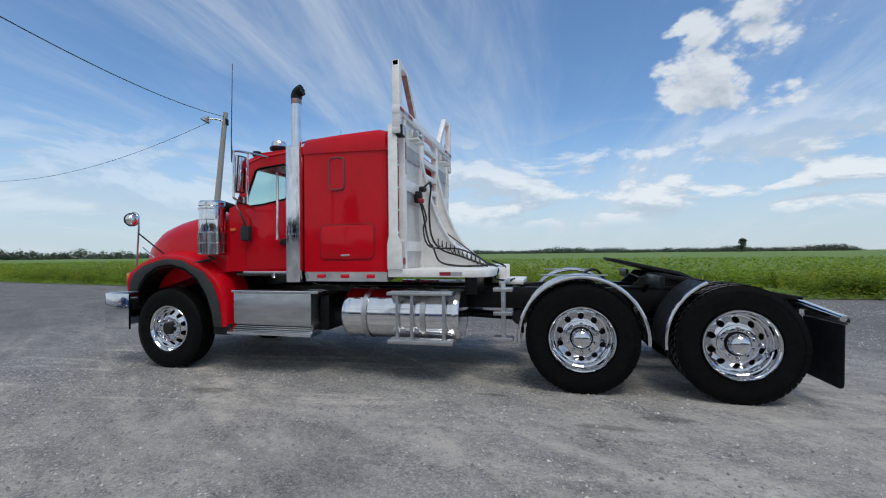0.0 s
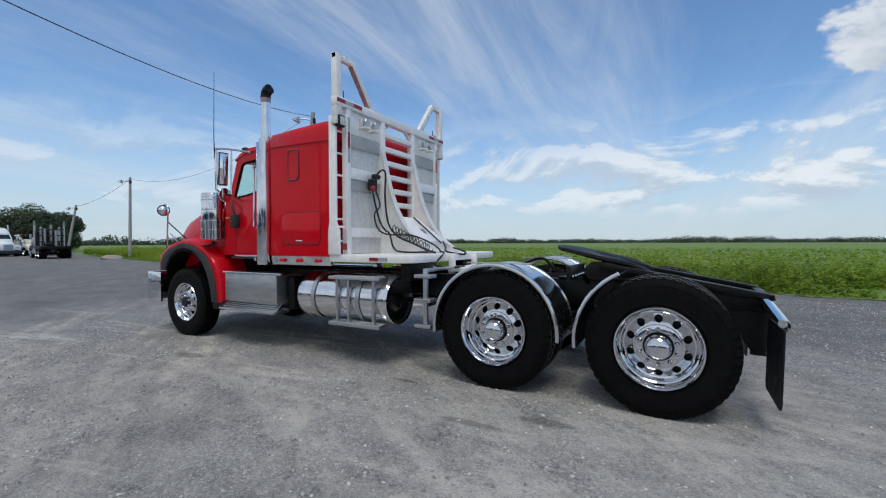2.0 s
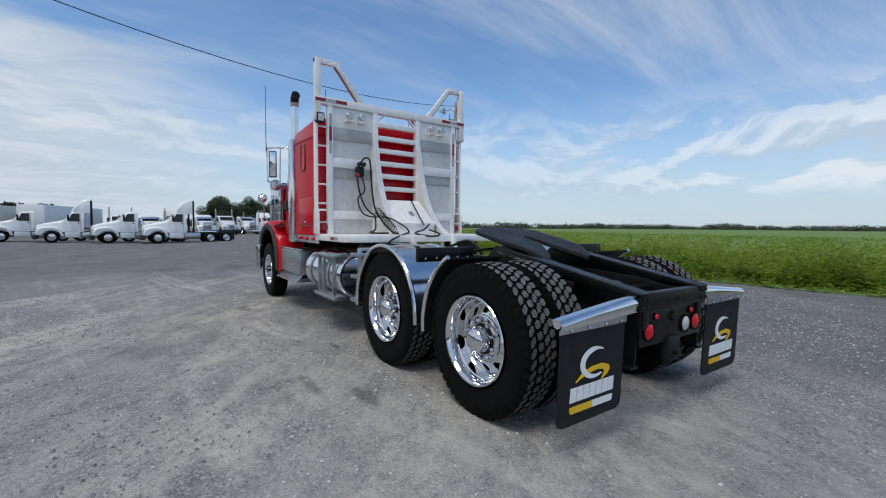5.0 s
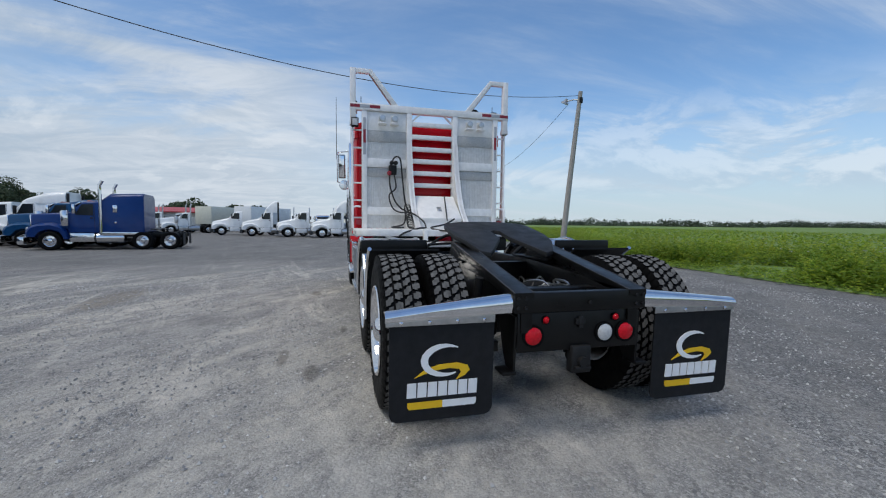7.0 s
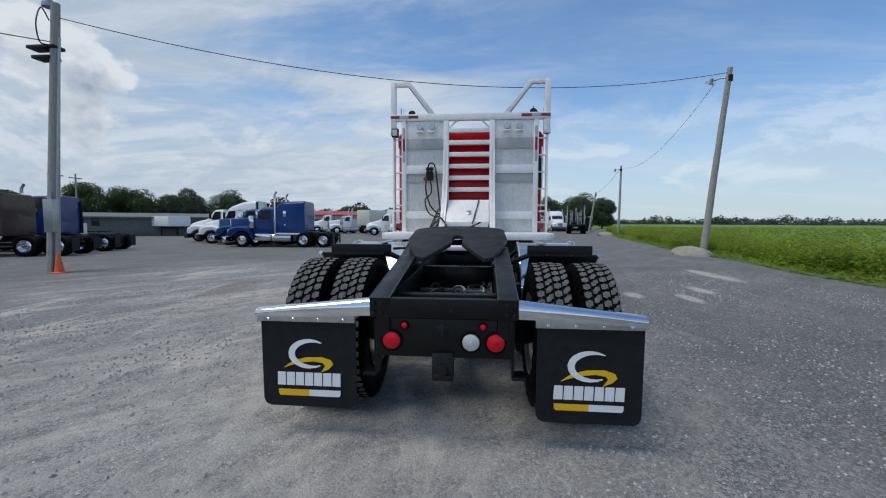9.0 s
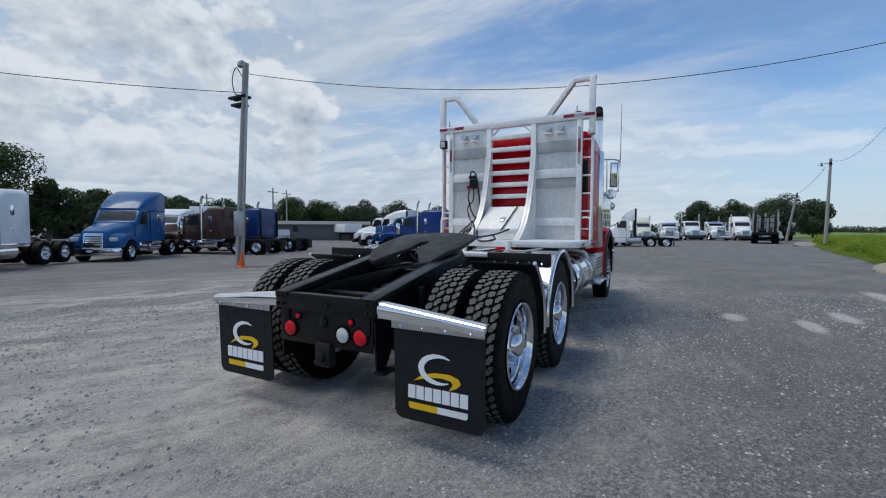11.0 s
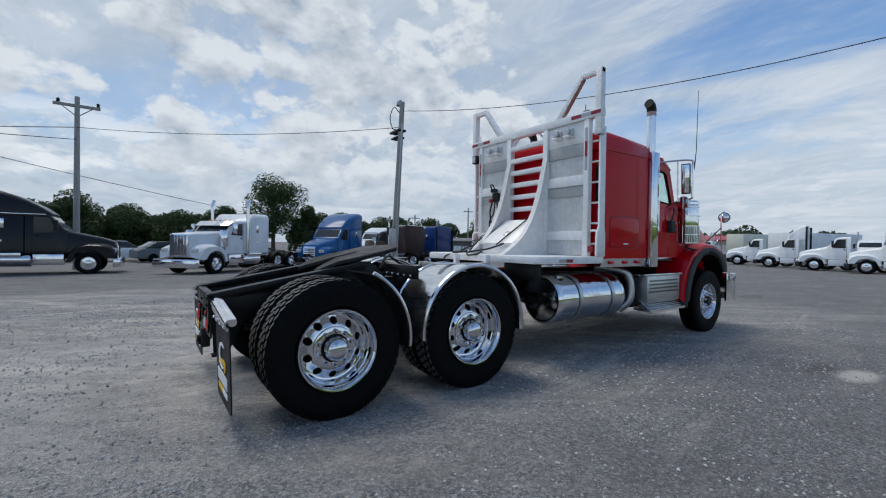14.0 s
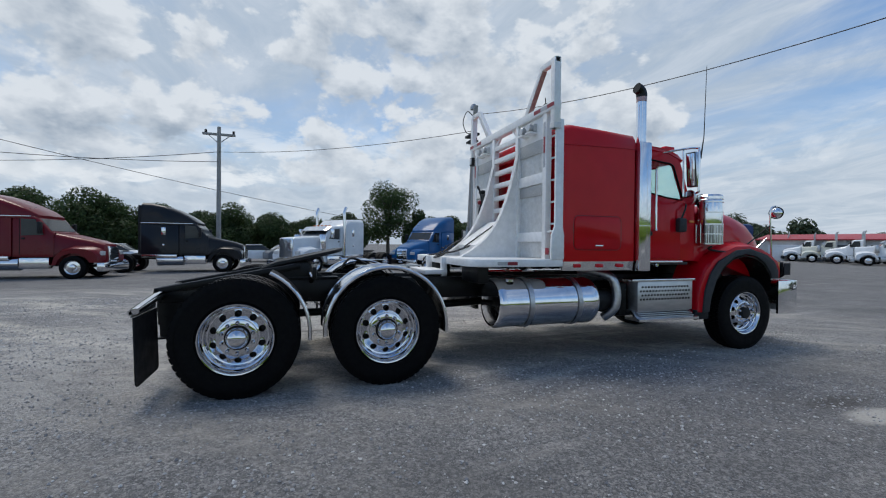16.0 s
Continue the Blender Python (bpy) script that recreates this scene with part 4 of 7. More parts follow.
# exhaust aftertreatment and flexible pipe behind the box on the right
part("exhaust_can", lathe(bmesh.new(), [(0, 0), (0.13, 0.0), (0.15, 0.03), (0.15, 0.30), (0.13, 0.33), (0, 0.33)], 24, pose(-4.62, 0.85, 0.72, 0, 0, -90)), SATIN, truck)
part("flex_pipe", tb(bend([(-4.30, 0.62, 1.10), (-4.42, 0.82, 1.09), (-4.55, 0.98, 1.03), (-4.60, 1.03, 0.84), (-4.58, 1.02, 0.62), (-4.50, 0.9, 0.48)], 6), 0.06, 14), BRUSHED, truck)

# small folding step behind the left deck
bm = bmesh.new()
box(bm, -2.30, -2.25, -1.16, -1.12, 0.52, 1.14, 0.006)
for z in (1.06, 0.80, 0.52):
    box(bm, -2.38, -2.17, -1.22, -1.08, z - 0.02, z + 0.02, 0.006)
box(bm, -2.30, -2.26, -1.15, -0.42, 1.10, 1.14, 0.006)
part("access_step", bm, BRUSHED, truck, "small aluminium access ladder under the deck")
for sd in (-1, 1):
    part("deck_support", bx(-2.75, -2.60, min(sd * 0.42, sd * 0.95), max(sd * 0.42, sd * 0.95), 0.98, 1.185, bevel=0.015), BLACK, truck)

# cab, sleeper, hood and fenders
ZB = 1.255
def side_wall(sd, y, pts, hole, t=0.035):
    """A wall in x and z with one opening; y is its outer face."""
    bm = bmesh.new()
    o = [bm.verts.new((x, y, z)) for x, z in pts]
    h = [bm.verts.new((x, y, z)) for x, z in hole]
    es = [bm.edges.new((c[i], c[(i + 1) % len(c)])) for c in (o, h) for i in range(len(c))]
    bmesh.ops.triangle_fill(bm, use_beauty=True, use_dissolve=False, edges=es)
    r = bmesh.ops.extrude_face_region(bm, geom=bm.faces[:])
    for w in r["geom"]:
        if isinstance(w, bmesh.types.BMVert):
            w.co.y -= sd * t
    return bm


YC = 1.035
cab = empty("cab")
cab.parent = truck
tagged(cab, "red steel day cab with tinted windows")
WIN = [(-5.12, 2.655), (-5.50, 2.62), (-5.56, 2.59), (-5.735, 2.155), (-5.72, 2.12), (-5.45, 2.14), (-5.10, 2.20), (-5.085, 2.22), (-5.085, 2.63)]
OUT = [(-5.96, ZB), (-5.97, 2.10), (-5.86, 2.16), (-5.70, 2.62), (-5.60, 2.76), (-5.45, 2.83), (-4.72, 2.85), (-4.72, ZB)]
for sd in (-1, 1):
    part("cab_side", side_wall(sd, sd * YC, OUT, WIN), RED, cab, sharp=0.5)
    part("side_window", prism(bmesh.new(), WIN, "y", sd * (YC - 0.02), sd * (YC - 0.014)), GLASS_CAB, cab)
    bm = bmesh.new()
    for i in range(len(WIN)):
        a, b = WIN[i], WIN[(i + 1) % len(WIN)]
        tube(bm, [(a[0], sd * (YC + 0.001), a[1]), (b[0], sd * (YC + 0.001), b[1])], 0.012, 6)
    part("window_seal", bm, RUBBER, cab)
    # door: shut line, handle and hinges
    d = part("door", prism(bmesh.new(), [(-5.70, ZB + 0.03), (-5.70, 2.08), (-5.10, 2.16), (-5.06, 2.16), (-5.06, ZB + 0.03)], "y", sd * (YC + 0.001), sd * (YC + 0.010), 0.006), RED, cab)
    part("door_handle", bx(-5.17, -5.07, min(sd * YC, sd * (YC + 0.04)), max(sd * YC, sd * (YC + 0.04)), 1.60, 1.68, bevel=0.012), SATIN, d)
    part("side_repeater", bx(-5.95, -5.86, min(sd * YC, sd * (YC + 0.02)), max(sd * YC, sd * (YC + 0.02)), 1.80, 1.835, bevel=0.006), LENS_AMBER, cab)
    part("sill_trim", bx(-5.75, -4.98, min(sd * 1.0, sd * 1.05), max(sd * 1.0, sd * 1.05), ZB - 0.028, ZB, bevel=0.006), POLISH, cab)
    g = part("grab_handle", tb(bend([(-5.13, sd * YC, 2.52), (-5.15, sd * 1.14, 2.51), (-5.15, sd * 1.14, 2.45), (-5.15, sd * 1.14, 1.74), (-5.15, sd * 1.14, 1.68), (-5.13, sd * YC, 1.66)], 5), 0.016, 10), CHROME, cab)
    part("fuel_lights", lathe(bmesh.new(), [(0.03, 0), (0.03, 0.05), (0.02, 0.06), (0, 0.06)], 16, pose(-5.30, sd * 0.98, 1.195, 0, 0, 0 if sd > 0 else 180)), POLISH, cab)
    part("fuel_lights", lathe(bmesh.new(), [(0.03, 0), (0.03, 0.05), (0.02, 0.06), (0, 0.06)], 16, pose(-5.02, sd * 0.98, 1.195, 0, 0, 0 if sd > 0 else 180)), POLISH, cab)
# roof and windscreen
bm = bmesh.new()
ring = lambda x, z, w, c: [(x, -w, z - c), (x, -w * 0.97, z - c * 0.35), (x, -w * 0.85, z - c * 0.08), (x, -w * 0.5, z), (x, 0, z + 0.008), (x, w * 0.5, z), (x, w * 0.85, z - c * 0.08), (x, w * 0.97, z - c * 0.35), (x, w, z - c), (x, w * 0.96, z - c - 0.03), (x, 0, z - c - 0.01), (x, -w * 0.96, z - c - 0.03)]
loft(bm, [ring(-5.74, 2.735, 1.03, 0.05), ring(-5.66, 2.80, 1.045, 0.10), ring(-5.45, 2.865, 1.05, 0.10), ring(-5.1, 2.885, 1.05, 0.09), ring(-4.72, 2.895, 1.05, 0.09)])
part("cab_roof", bm, RED, cab)
part("windscreen", loft(bmesh.new(), [[(-5.93, -0.96, 2.15), (-5.93, 0.96, 2.15), (-5.92, 0.96, 2.155), (-5.92, -0.96, 2.155)], [(-5.69, -0.93, 2.72), (-5.69, 0.93, 2.72), (-5.68, 0.93, 2.72), (-5.68, -0.93, 2.72)]]), GLASS_CAB, cab)
bm = bx(-5.99, -5.93, -1.03, 1.03, ZB, 2.12, bevel=0.02)
part("cowl", bm, RED, cab)
part("dashboard", bx(-5.90, -5.62, -0.96, 0.96, 1.75, 2.06, bevel=0.05), INSIDE, cab)
part("cab_floor", bx(-5.9, -4.75, -1.0, 1.0, ZB - 0.06, ZB - 0.02, bevel=0.01), INSIDE, cab)
for y in (-0.52, 0.52):
    bm = bx(-5.15, -4.68, y - 0.25, y + 0.25, 1.60, 1.76, bevel=0.05)
    box(bm, -4.80, -4.68, y - 0.24, y + 0.24, 1.72, 2.25, 0.05)
    part("seat", bm, INSIDE, cab)
wheel_ring = [(-5.42 + 0.11 * math.cos(t) * 1.0, -0.52 + 0.235 * math.sin(t), 2.15 + 0.19 * math.cos(t) * 0.62) for t in (2 * math.pi * k / 28 for k in range(29))]
bm = tb(wheel_ring, 0.015, 8)
tube(bm, [(-5.42, -0.74, 2.15), (-5.42, -0.30, 2.15)], 0.012, 6)
tube(bm, [(-5.42, -0.52, 2.15), (-5.62, -0.52, 1.98)], 0.03, 8)
part("steering_wheel", bm, SATIN, cab)
# roof lamps, beacon, horn
part("beacon", lathe(bmesh.new(), [(0.085, 0), (0.085, 0.06), (0.12, 0.07), (0.125, 0.10), (0.11, 0.115), (0, 0.115)], 24, pose(-5.42, -0.72, 2.86, 90, 0, 0)), SATIN, cab)
part("beacon_dome", lathe(bmesh.new(), [(0.105, 0.115), (0.10, 0.16), (0.085, 0.185), (0.05, 0.195), (0, 0.197)], 24, pose(-5.42, -0.72, 2.86, 90, 0, 0)), CHROME, cab)
part("beacon", lathe(bmesh.new(), [(0.08, 0), (0.085, 0.03), (0.075, 0.05), (0.07, 0.10), (0.04, 0.12), (0, 0.12)], 20, pose(-5.42, 0.55, 2.87, 90, 0, 0)), LENS_RED, cab)
for y in (-0.3, 0, 0.3):
    part("roof_marker", bx(-5.72, -5.60, y - 0.05, y + 0.05, 2.79, 2.84, bevel=0.015), LENS_AMBER, cab)
part("air_horn", lathe(bmesh.new(), [(0.02, 0), (0.025, 0.35), (0.05, 0.48), (0.09, 0.55), (0.085, 0.55), (0, 0.40)], 20, pose(-4.9, 0.40, 2.96, 0, 0, 90)), CHROME, cab)
part("roof_light", bx(-5.66, -5.56, -0.98, -0.90, 2.80, 2.88, bevel=0.02), SATIN, cab)
part("roof_rail", tb([(-5.52, -0.6, 2.97), (-4.8, -0.85, 3.0)], 0.012, 6), SATIN, cab)
part("roof_light", bx(-5.70, -5.52, 0.78, 0.93, 2.82, 2.90, bevel=0.02), LENS_RED, cab)

# mirrors on chrome arms, antennas
for sd in (-1, 1):
    turned = pose(-5.53, sd * 1.365, 2.485, 0, 5, sd * 12)
    mr = part("side_mirror", bx(-0.055, 0.03, -0.068, 0.068, -0.235, 0.235, bevel=0.022, m=turned), CHROME, truck, "tall chrome side mirror on tubular arms")
    part("mirror_bezel", bx(0.024, 0.036, -0.062, 0.062, -0.228, 0.228, bevel=0.004, m=turned), SATIN, mr)
    part("mirror_glass", bx(0.034, 0.039, -0.052, 0.052, -0.214, 0.214, bevel=0.001, m=turned), MIRROR, mr)
    part("mirror_arm", tb(bend([(-5.35, sd * 1.0, 2.76), (-5.47, sd * 1.20, 2.78), (-5.55, sd * 1.40, 2.77), (-5.55, sd * 1.45, 2.70), (-5.55, sd * 1.45, 2.25), (-5.55, sd * 1.42, 2.17), (-5.55, sd * 1.2, 2.12), (-5.57, sd * 1.03, 2.06)], 5), 0.014, 8), CHROME, mr)
    part("mirror_arm", tb([(-5.51, sd * 1.24, 2.78), (-5.51, sd * 1.25, 2.14)], 0.011, 8), CHROME, mr)
    cv = part("convex_mirror", lathe(bmesh.new(), [(0, -0.03), (0.06, -0.025), (0.095, -0.005), (0.10, 0.008), (0.095, 0.014), (0, 0.02)], 28, pose(-5.55, sd * 1.32, 2.12, 0, 0, -90)), CHROME, mr)
    part("antenna", tb([(-5.56, sd * 1.46, 2.62), (-5.56 - 0.04 * (sd > 0), sd * 1.47, 2.9), (-5.54 - 0.09 * (sd > 0), sd * 1.47, 3.84)], [0.012, 0.006, 0.0035], 6), SATIN, mr)
    part("air_intake_scoop", bx(-5.74, -5.60, min(sd * 1.03, sd * 1.13), max(sd * 1.03, sd * 1.13), 1.66, 1.86, bevel=0.03), PLASTIC, cab)
    part("scoop_arm", tb([(-5.68, sd * 1.08, 1.86), (-5.72, sd * 1.10, 1.98), (-5.80, sd * 1.05, 2.08)], 0.012, 6), HOSE, cab)

# exhaust stacks in chrome shields behind the doors
for sd in (-1, 1):
    sy = sd * 1.165
    sh = part("stack_shield", bx(-4.95, -4.75, sy - 0.095, sy + 0.095, 1.125, 2.825, bevel=0.02), CHROME, truck, "tall chrome exhaust shield")
    part("stack_pipe", tb([(-4.85, sy, 2.80), (-4.85, sy, 3.36), (-4.85, sy, 3.46)], [0.064, 0.064, 0.064], 24), CHROME, sh)
    part("stack_tip", tb([(-4.85, sy, 3.365), (-4.85, sy, 3.45)], 0.066, 24), HEAT, sh)
    bent = bend([(-4.85, sy, 3.43), (-4.847, sy, 3.47), (-4.83, sy, 3.51), (-4.795, sy, 3.535), (-4.765, sy, 3.545)], 4)
    part("sooty_end", tb(bent, 0.068, 24), BLACK, sh, "soot-black stack end bent to the rear")
    part("shield_seam", bx(-4.954, -4.746, sy - 0.098, sy + 0.098, 1.72, 1.728), POLISH, sh)

# sleeper
YS = 1.20
bm = bmesh.new()
sec = lambda x, w, z0, z1, c: [(x, -w, z0), (x, w, z0), (x, w, z1 - c), (x, w - c * 0.4, z1 - c * 0.35), (x, w - c * 1.3, z1), (x, -w + c * 1.3, z1), (x, -w + c * 0.4, z1 - c * 0.35), (x, -w, z1 - c)]
loft(bm, [sec(-4.74, YS - 0.02, ZB, 2.80, 0.05), sec(-4.72, YS, ZB, 2.80, 0.05), sec(-3.70, YS, ZB, 2.80, 0.05), sec(-3.64, YS - 0.03, ZB, 2.80, 0.05), sec(-3.62, YS - 0.08, ZB + 0.02, 2.79, 0.05)])
slp = part("sleeper", bm, RED, truck, "red sleeper box with a small window and luggage hatches", sharp=0.5)
bm = bmesh.new()
loft(bm, [sec(-4.76, YS - 0.03, 2.72, 2.88, 0.07), sec(-4.70, YS + 0.012, 2.72, 2.925, 0.08), sec(-4.2, YS + 0.014, 2.71, 2.955, 0.08), sec(-3.75, YS + 0.014, 2.70, 2.975, 0.085), sec(-3.64, YS + 0.005, 2.70, 2.95, 0.09), sec(-3.59, YS - 0.05, 2.70, 2.87, 0.09)])
part("sleeper_roof", bm, RED, slp, sharp=0.7)
part("roof_vent", bx(-4.2, -3.95, -0.25, 0.0, 2.955, 3.0, bevel=0.015), SATIN, slp)


def rounded(x0, x1, z0, z1, r, n=5):
    out = []
    for cx, cz, a in ((x1 - r, z1 - r, 0), (x0 + r, z1 - r, 90), (x0 + r, z0 + r, 180), (x1 - r, z0 + r, 270)):
        out += [(cx + r * math.cos(radians(a + 90 * k / n)), cz + r * math.sin(radians(a + 90 * k / n))) for k in range(n + 1)]
    return out


for sd in (-1, 1):
    y = sd * YS
    h = part("luggage_hatch", prism(bmesh.new(), rounded(-4.50, -3.79, 1.41, 1.82, 0.07), "y", y - sd * 0.01, y + sd * 0.010, 0.006), RED, slp)
    part("hatch_handle", bx(-4.22, -4.10, min(y + sd * 0.008, y + sd * 0.018), max(y + sd * 0.008, y + sd * 0.018), 1.445, 1.465, bevel=0.003), CHROME, h)
    bm = bmesh.new()
    pts = rounded(-4.51, -3.78, 1.40, 1.83, 0.075)
    tube(bm, [(x, y + sd * 0.001, z) for x, z in pts + pts[:1]], 0.0045, 5)
    part("hatch_gap", bm, DKRED, slp)
    if sd < 0:
        wn_ = part("sleeper_window", prism(bmesh.new(), rounded(-4.37, -4.175, 2.255, 2.645, 0.05), "y", y, y + sd * 0.008), RED, slp)
        pts = rounded(-4.37, -4.175, 2.255, 2.645, 0.05)
        bm = tb([(x, y + sd * 0.006, z) for x, z in pts + pts[:1]], 0.013, 6)
        part("window_seal", bm, DKRED, slp)
    else:
        part("side_louvre", bx(-3.63, -3.60, y - 0.10, y - 0.02, 2.0, 2.5, bevel=0.008), SATIN, slp)
    s = part("skirt", prism(bmesh.new(), [(y - sd * 0.045, 1.145), (y - sd * 0.022, 1.140), (y, ZB), (y - sd * 0.03, ZB)], "x", -4.72, -3.63, 0.003), CHROME, slp, "chrome skirt with small amber lamps")
    for x in (-4.50, -4.18, -3.84):
        part("marker_lamp", bx(x - 0.05, x + 0.05, min(y - sd * 0.02, y + sd * 0.014), max(y - sd * 0.02, y + sd * 0.014), 1.18, 1.222, bevel=0.008), LENS_RED, s)
for z in (1.55, 1.85, 2.15, 2.45):
    part("rear_rib", bx(-3.625, -3.595, -0.9, 0.9, z - 0.02, z + 0.02, bevel=0.008), RED, slp)

# hood: rounded top that falls to the nose
bm = bmesh.new()


def hood_ring(x, w, z0, z1, e):
    out = []
    for k in range(17):
        t = math.pi * k / 16
        c, s = math.cos(t), math.sin(t)
        out.append((x, math.copysign(abs(c) ** e, c) * w, z0 + abs(s) ** e * (z1 - z0)))
    return out


loft(bm, [hood_ring(-5.97, 1.0, 1.25, 2.135, 0.40), hood_ring(-6.4, 0.985, 1.22, 2.12, 0.40), hood_ring(-6.75, 0.95, 1.15, 2.085, 0.42), hood_ring(-7.1, 0.92, 1.05, 2.02, 0.43), hood_ring(-7.4, 0.89, 0.98, 1.925, 0.44), hood_ring(-7.60, 0.84, 0.95, 1.79, 0.45), hood_ring(-7.69, 0.78, 0.95, 1.62, 0.48), hood_ring(-7.725, 0.70, 0.98, 1.44, 0.52)])
hood = part("hood", bm, RED, truck, "red sloping hood with flared fenders", sharp=0.9)
part("grille", bx(-7.785, -7.70, -0.50, 0.50, 0.98, 1.50, bevel=0.03), CHROME, hood)
for y in (-0.36, -0.18, 0, 0.18, 0.36):
    part("grille_bar", bx(-7.80, -7.78, y - 0.02, y + 0.02, 1.0, 1.48, bevel=0.006), BLACK, hood)
arc_o = [(-7.60, 0.98), (-7.615, 1.12), (-7.56, 1.25), (-7.40, 1.36), (-7.20, 1.44), (-6.95, 1.49), (-6.65, 1.485), (-6.42, 1.42), (-6.18, 1.30), (-6.02, 1.14), (-5.92, 0.90), (-5.88, 0.53)]
arc_i = [(-6.08, 0.53), (-6.11, 0.72), (-6.20, 0.96), (-6.34, 1.16), (-6.55, 1.30), (-6.80, 1.355), (-7.02, 1.32), (-7.20, 1.22), (-7.32, 1.08), (-7.36, 0.98)]
for sd in (-1, 1):
    bm = bmesh.new()
    n = len(arc_o)
    rings = []
    for k, (x, z) in enumerate(arc_o):
        t = k / (n - 1)
        j = t * (len(arc_i) - 1)
        a, b = arc_i[::-1][int(j)], arc_i[::-1][min(int(j) + 1, len(arc_i) - 1)]
        q = j - int(j)
        xi, zi = a[0] + (b[0] - a[0]) * q, a[1] + (b[1] - a[1]) * q
        lift = 0.10 * math.sin(math.pi * min(1, t * 1.25)) if t < 0.8 else 0
        rings.append([(xi, sd * 1.16, zi), (xi * 0.4 + x * 0.6, sd * 1.19, zi * 0.4 + z * 0.6), (xi * 0.12 + x * 0.88, sd * 1.175, zi * 0.12 + z * 0.88), (x, sd * 1.12, z), (x, sd * 0.98, z + lift * 0.5), (x, sd * 0.78, z + lift), (x + 0.01, sd * 0.70, z + lift * 0.8), (xi, sd * 0.72, zi)])
    loft(bm, rings)
    fd = part("fender", bm, RED, hood, sharp=0.8)
    fo = [(x * 0.60 + i[0] * 0.40, z * 0.60 + i[1] * 0.40) for (x, z), i in zip([arc_o[0], arc_o[1], arc_o[2], arc_o[3], arc_o[5], arc_o[6], arc_o[8], arc_o[9], arc_o[10], arc_o[11]], arc_i[::-1])]
    prism(bm := bmesh.new(), fo + arc_i, "y", sd * 1.15, sd * 1.215, 0.012)
    part("wheel_flare", bm, PLASTIC, fd, "dark grey plastic wheel arch flare")
    part("mud_guard", bx(-6.12, -5.86, min(sd * 0.85, sd * 1.17), max(sd * 0.85, sd * 1.17), 0.42, 0.56, bevel=0.02), FLAP, fd)
    part("turn_signal", bx(-7.63, -7.55, min(sd * 1.02, sd * 1.15), max(sd * 1.02, sd * 1.15), 1.10, 1.24, bevel=0.02), LENS_AMBER, fd)
    part("headlight", bx(-7.66, -7.58, min(sd * 0.70, sd * 1.0), max(sd * 0.70, sd * 1.0), 1.08, 1.28, bevel=0.03), LENS_CLEAR, fd)
    part("hood_latch", tb(bend([(-6.30, sd * 1.05, 1.46), (-6.22, sd * 1.07, 1.42), (-6.42, sd * 1.17, 1.38)], 4), 0.016, 6), HOSE, fd)
    for z in (1.62, 1.84):
        part("hood_stud", lathe(bmesh.new(), [(0.014, 0), (0.012, 0.012), (0, 0.014)], 10, pose(-6.02, sd * 0.975, z, 0, 0, 0 if sd > 0 else 180)), CHROME, hood)
    # outside air cleaner with caged intake
    ax, ay = -6.20, sd * 1.09
    ac = part("air_cleaner", lathe(bmesh.new(), [(0, 0), (0.155, 0.0), (0.165, 0.02), (0.165, 0.62), (0.16, 0.64), (0.17, 0.65), (0.17, 0.69), (0.15, 0.715), (0, 0.72)], 36, pose(ax, ay, 1.49, 90, 0, 0)), CHROME, truck, "chrome outside air cleaner with caged intake")
    for w in (1.50, 1.64, 1.78, 1.95, 2.10):
        part("band", lathe(bmesh.new(), [(0.166, -0.008), (0.175, -0.008), (0.175, 0.008), (0.166, 0.008)], 36, pose(ax, ay, w, 90, 0, 0), closed=True), POLISH, ac)
    for k in range(10):
        t = 2 * math.pi * k / 10
        part("cage_bar", tb([(ax + 0.172 * math.cos(t), ay + 0.172 * math.sin(t), 1.50), (ax + 0.172 * math.cos(t), ay + 0.172 * math.sin(t), 1.79)], 0.006, 5), POLISH, ac)
    part("intake_core", lathe(bmesh.new(), [(0.167, 0), (0.167, 0.27)], 36, pose(ax, ay, 1.505, 90, 0, 0)), SCREEN, ac)
    part("intake_elbow", tb(bend([(ax, ay, 2.12), (ax + 0.05, ay - sd * 0.08, 2.16), (ax + 0.18, ay - sd * 0.25, 2.10)], 4), 0.07, 14), BLACK, ac)
    # round spotter mirror on a tripod at the front of the fender
    mx, my = -7.56, sd * 1.12
    sp = part("spotter_mirror", lathe(bmesh.new(), [(0, 0.075), (0.045, 0.064), (0.075, 0.034), (0.088, 0.0), (0.092, -0.012), (0.087, -0.02), (0, -0.02)], 32, pose(mx, my, 1.995, 0, 0, -90 - sd * -18)), MIRROR, truck, "round convex spotter mirror on chrome legs")
    part("rim", lathe(bmesh.new(), [(0.087, -0.012), (0.096, -0.008), (0.096, 0.008), (0.088, 0.008)], 32, pose(mx, my, 1.995, 0, 0, -90 - sd * -18), closed=True), SATIN, sp)
    part("leg", tb(bend([(mx + 0.02, my, 2.10), (mx + 0.12, my, 2.05), (mx + 0.125, my, 1.85), (mx + 0.09, my, 1.33)], 5), 0.012, 8), CHROME, sp)
    part("leg", tb([(mx + 0.12, my, 1.80), (mx + 0.42, my - sd * 0.18, 1.47)], 0.010, 8), SATIN, sp)
    part("leg", tb([(mx + 0.20, my, 1.60), (mx + 0.36, my - sd * 0.05, 1.44)], 0.009, 8), CHROME, sp)
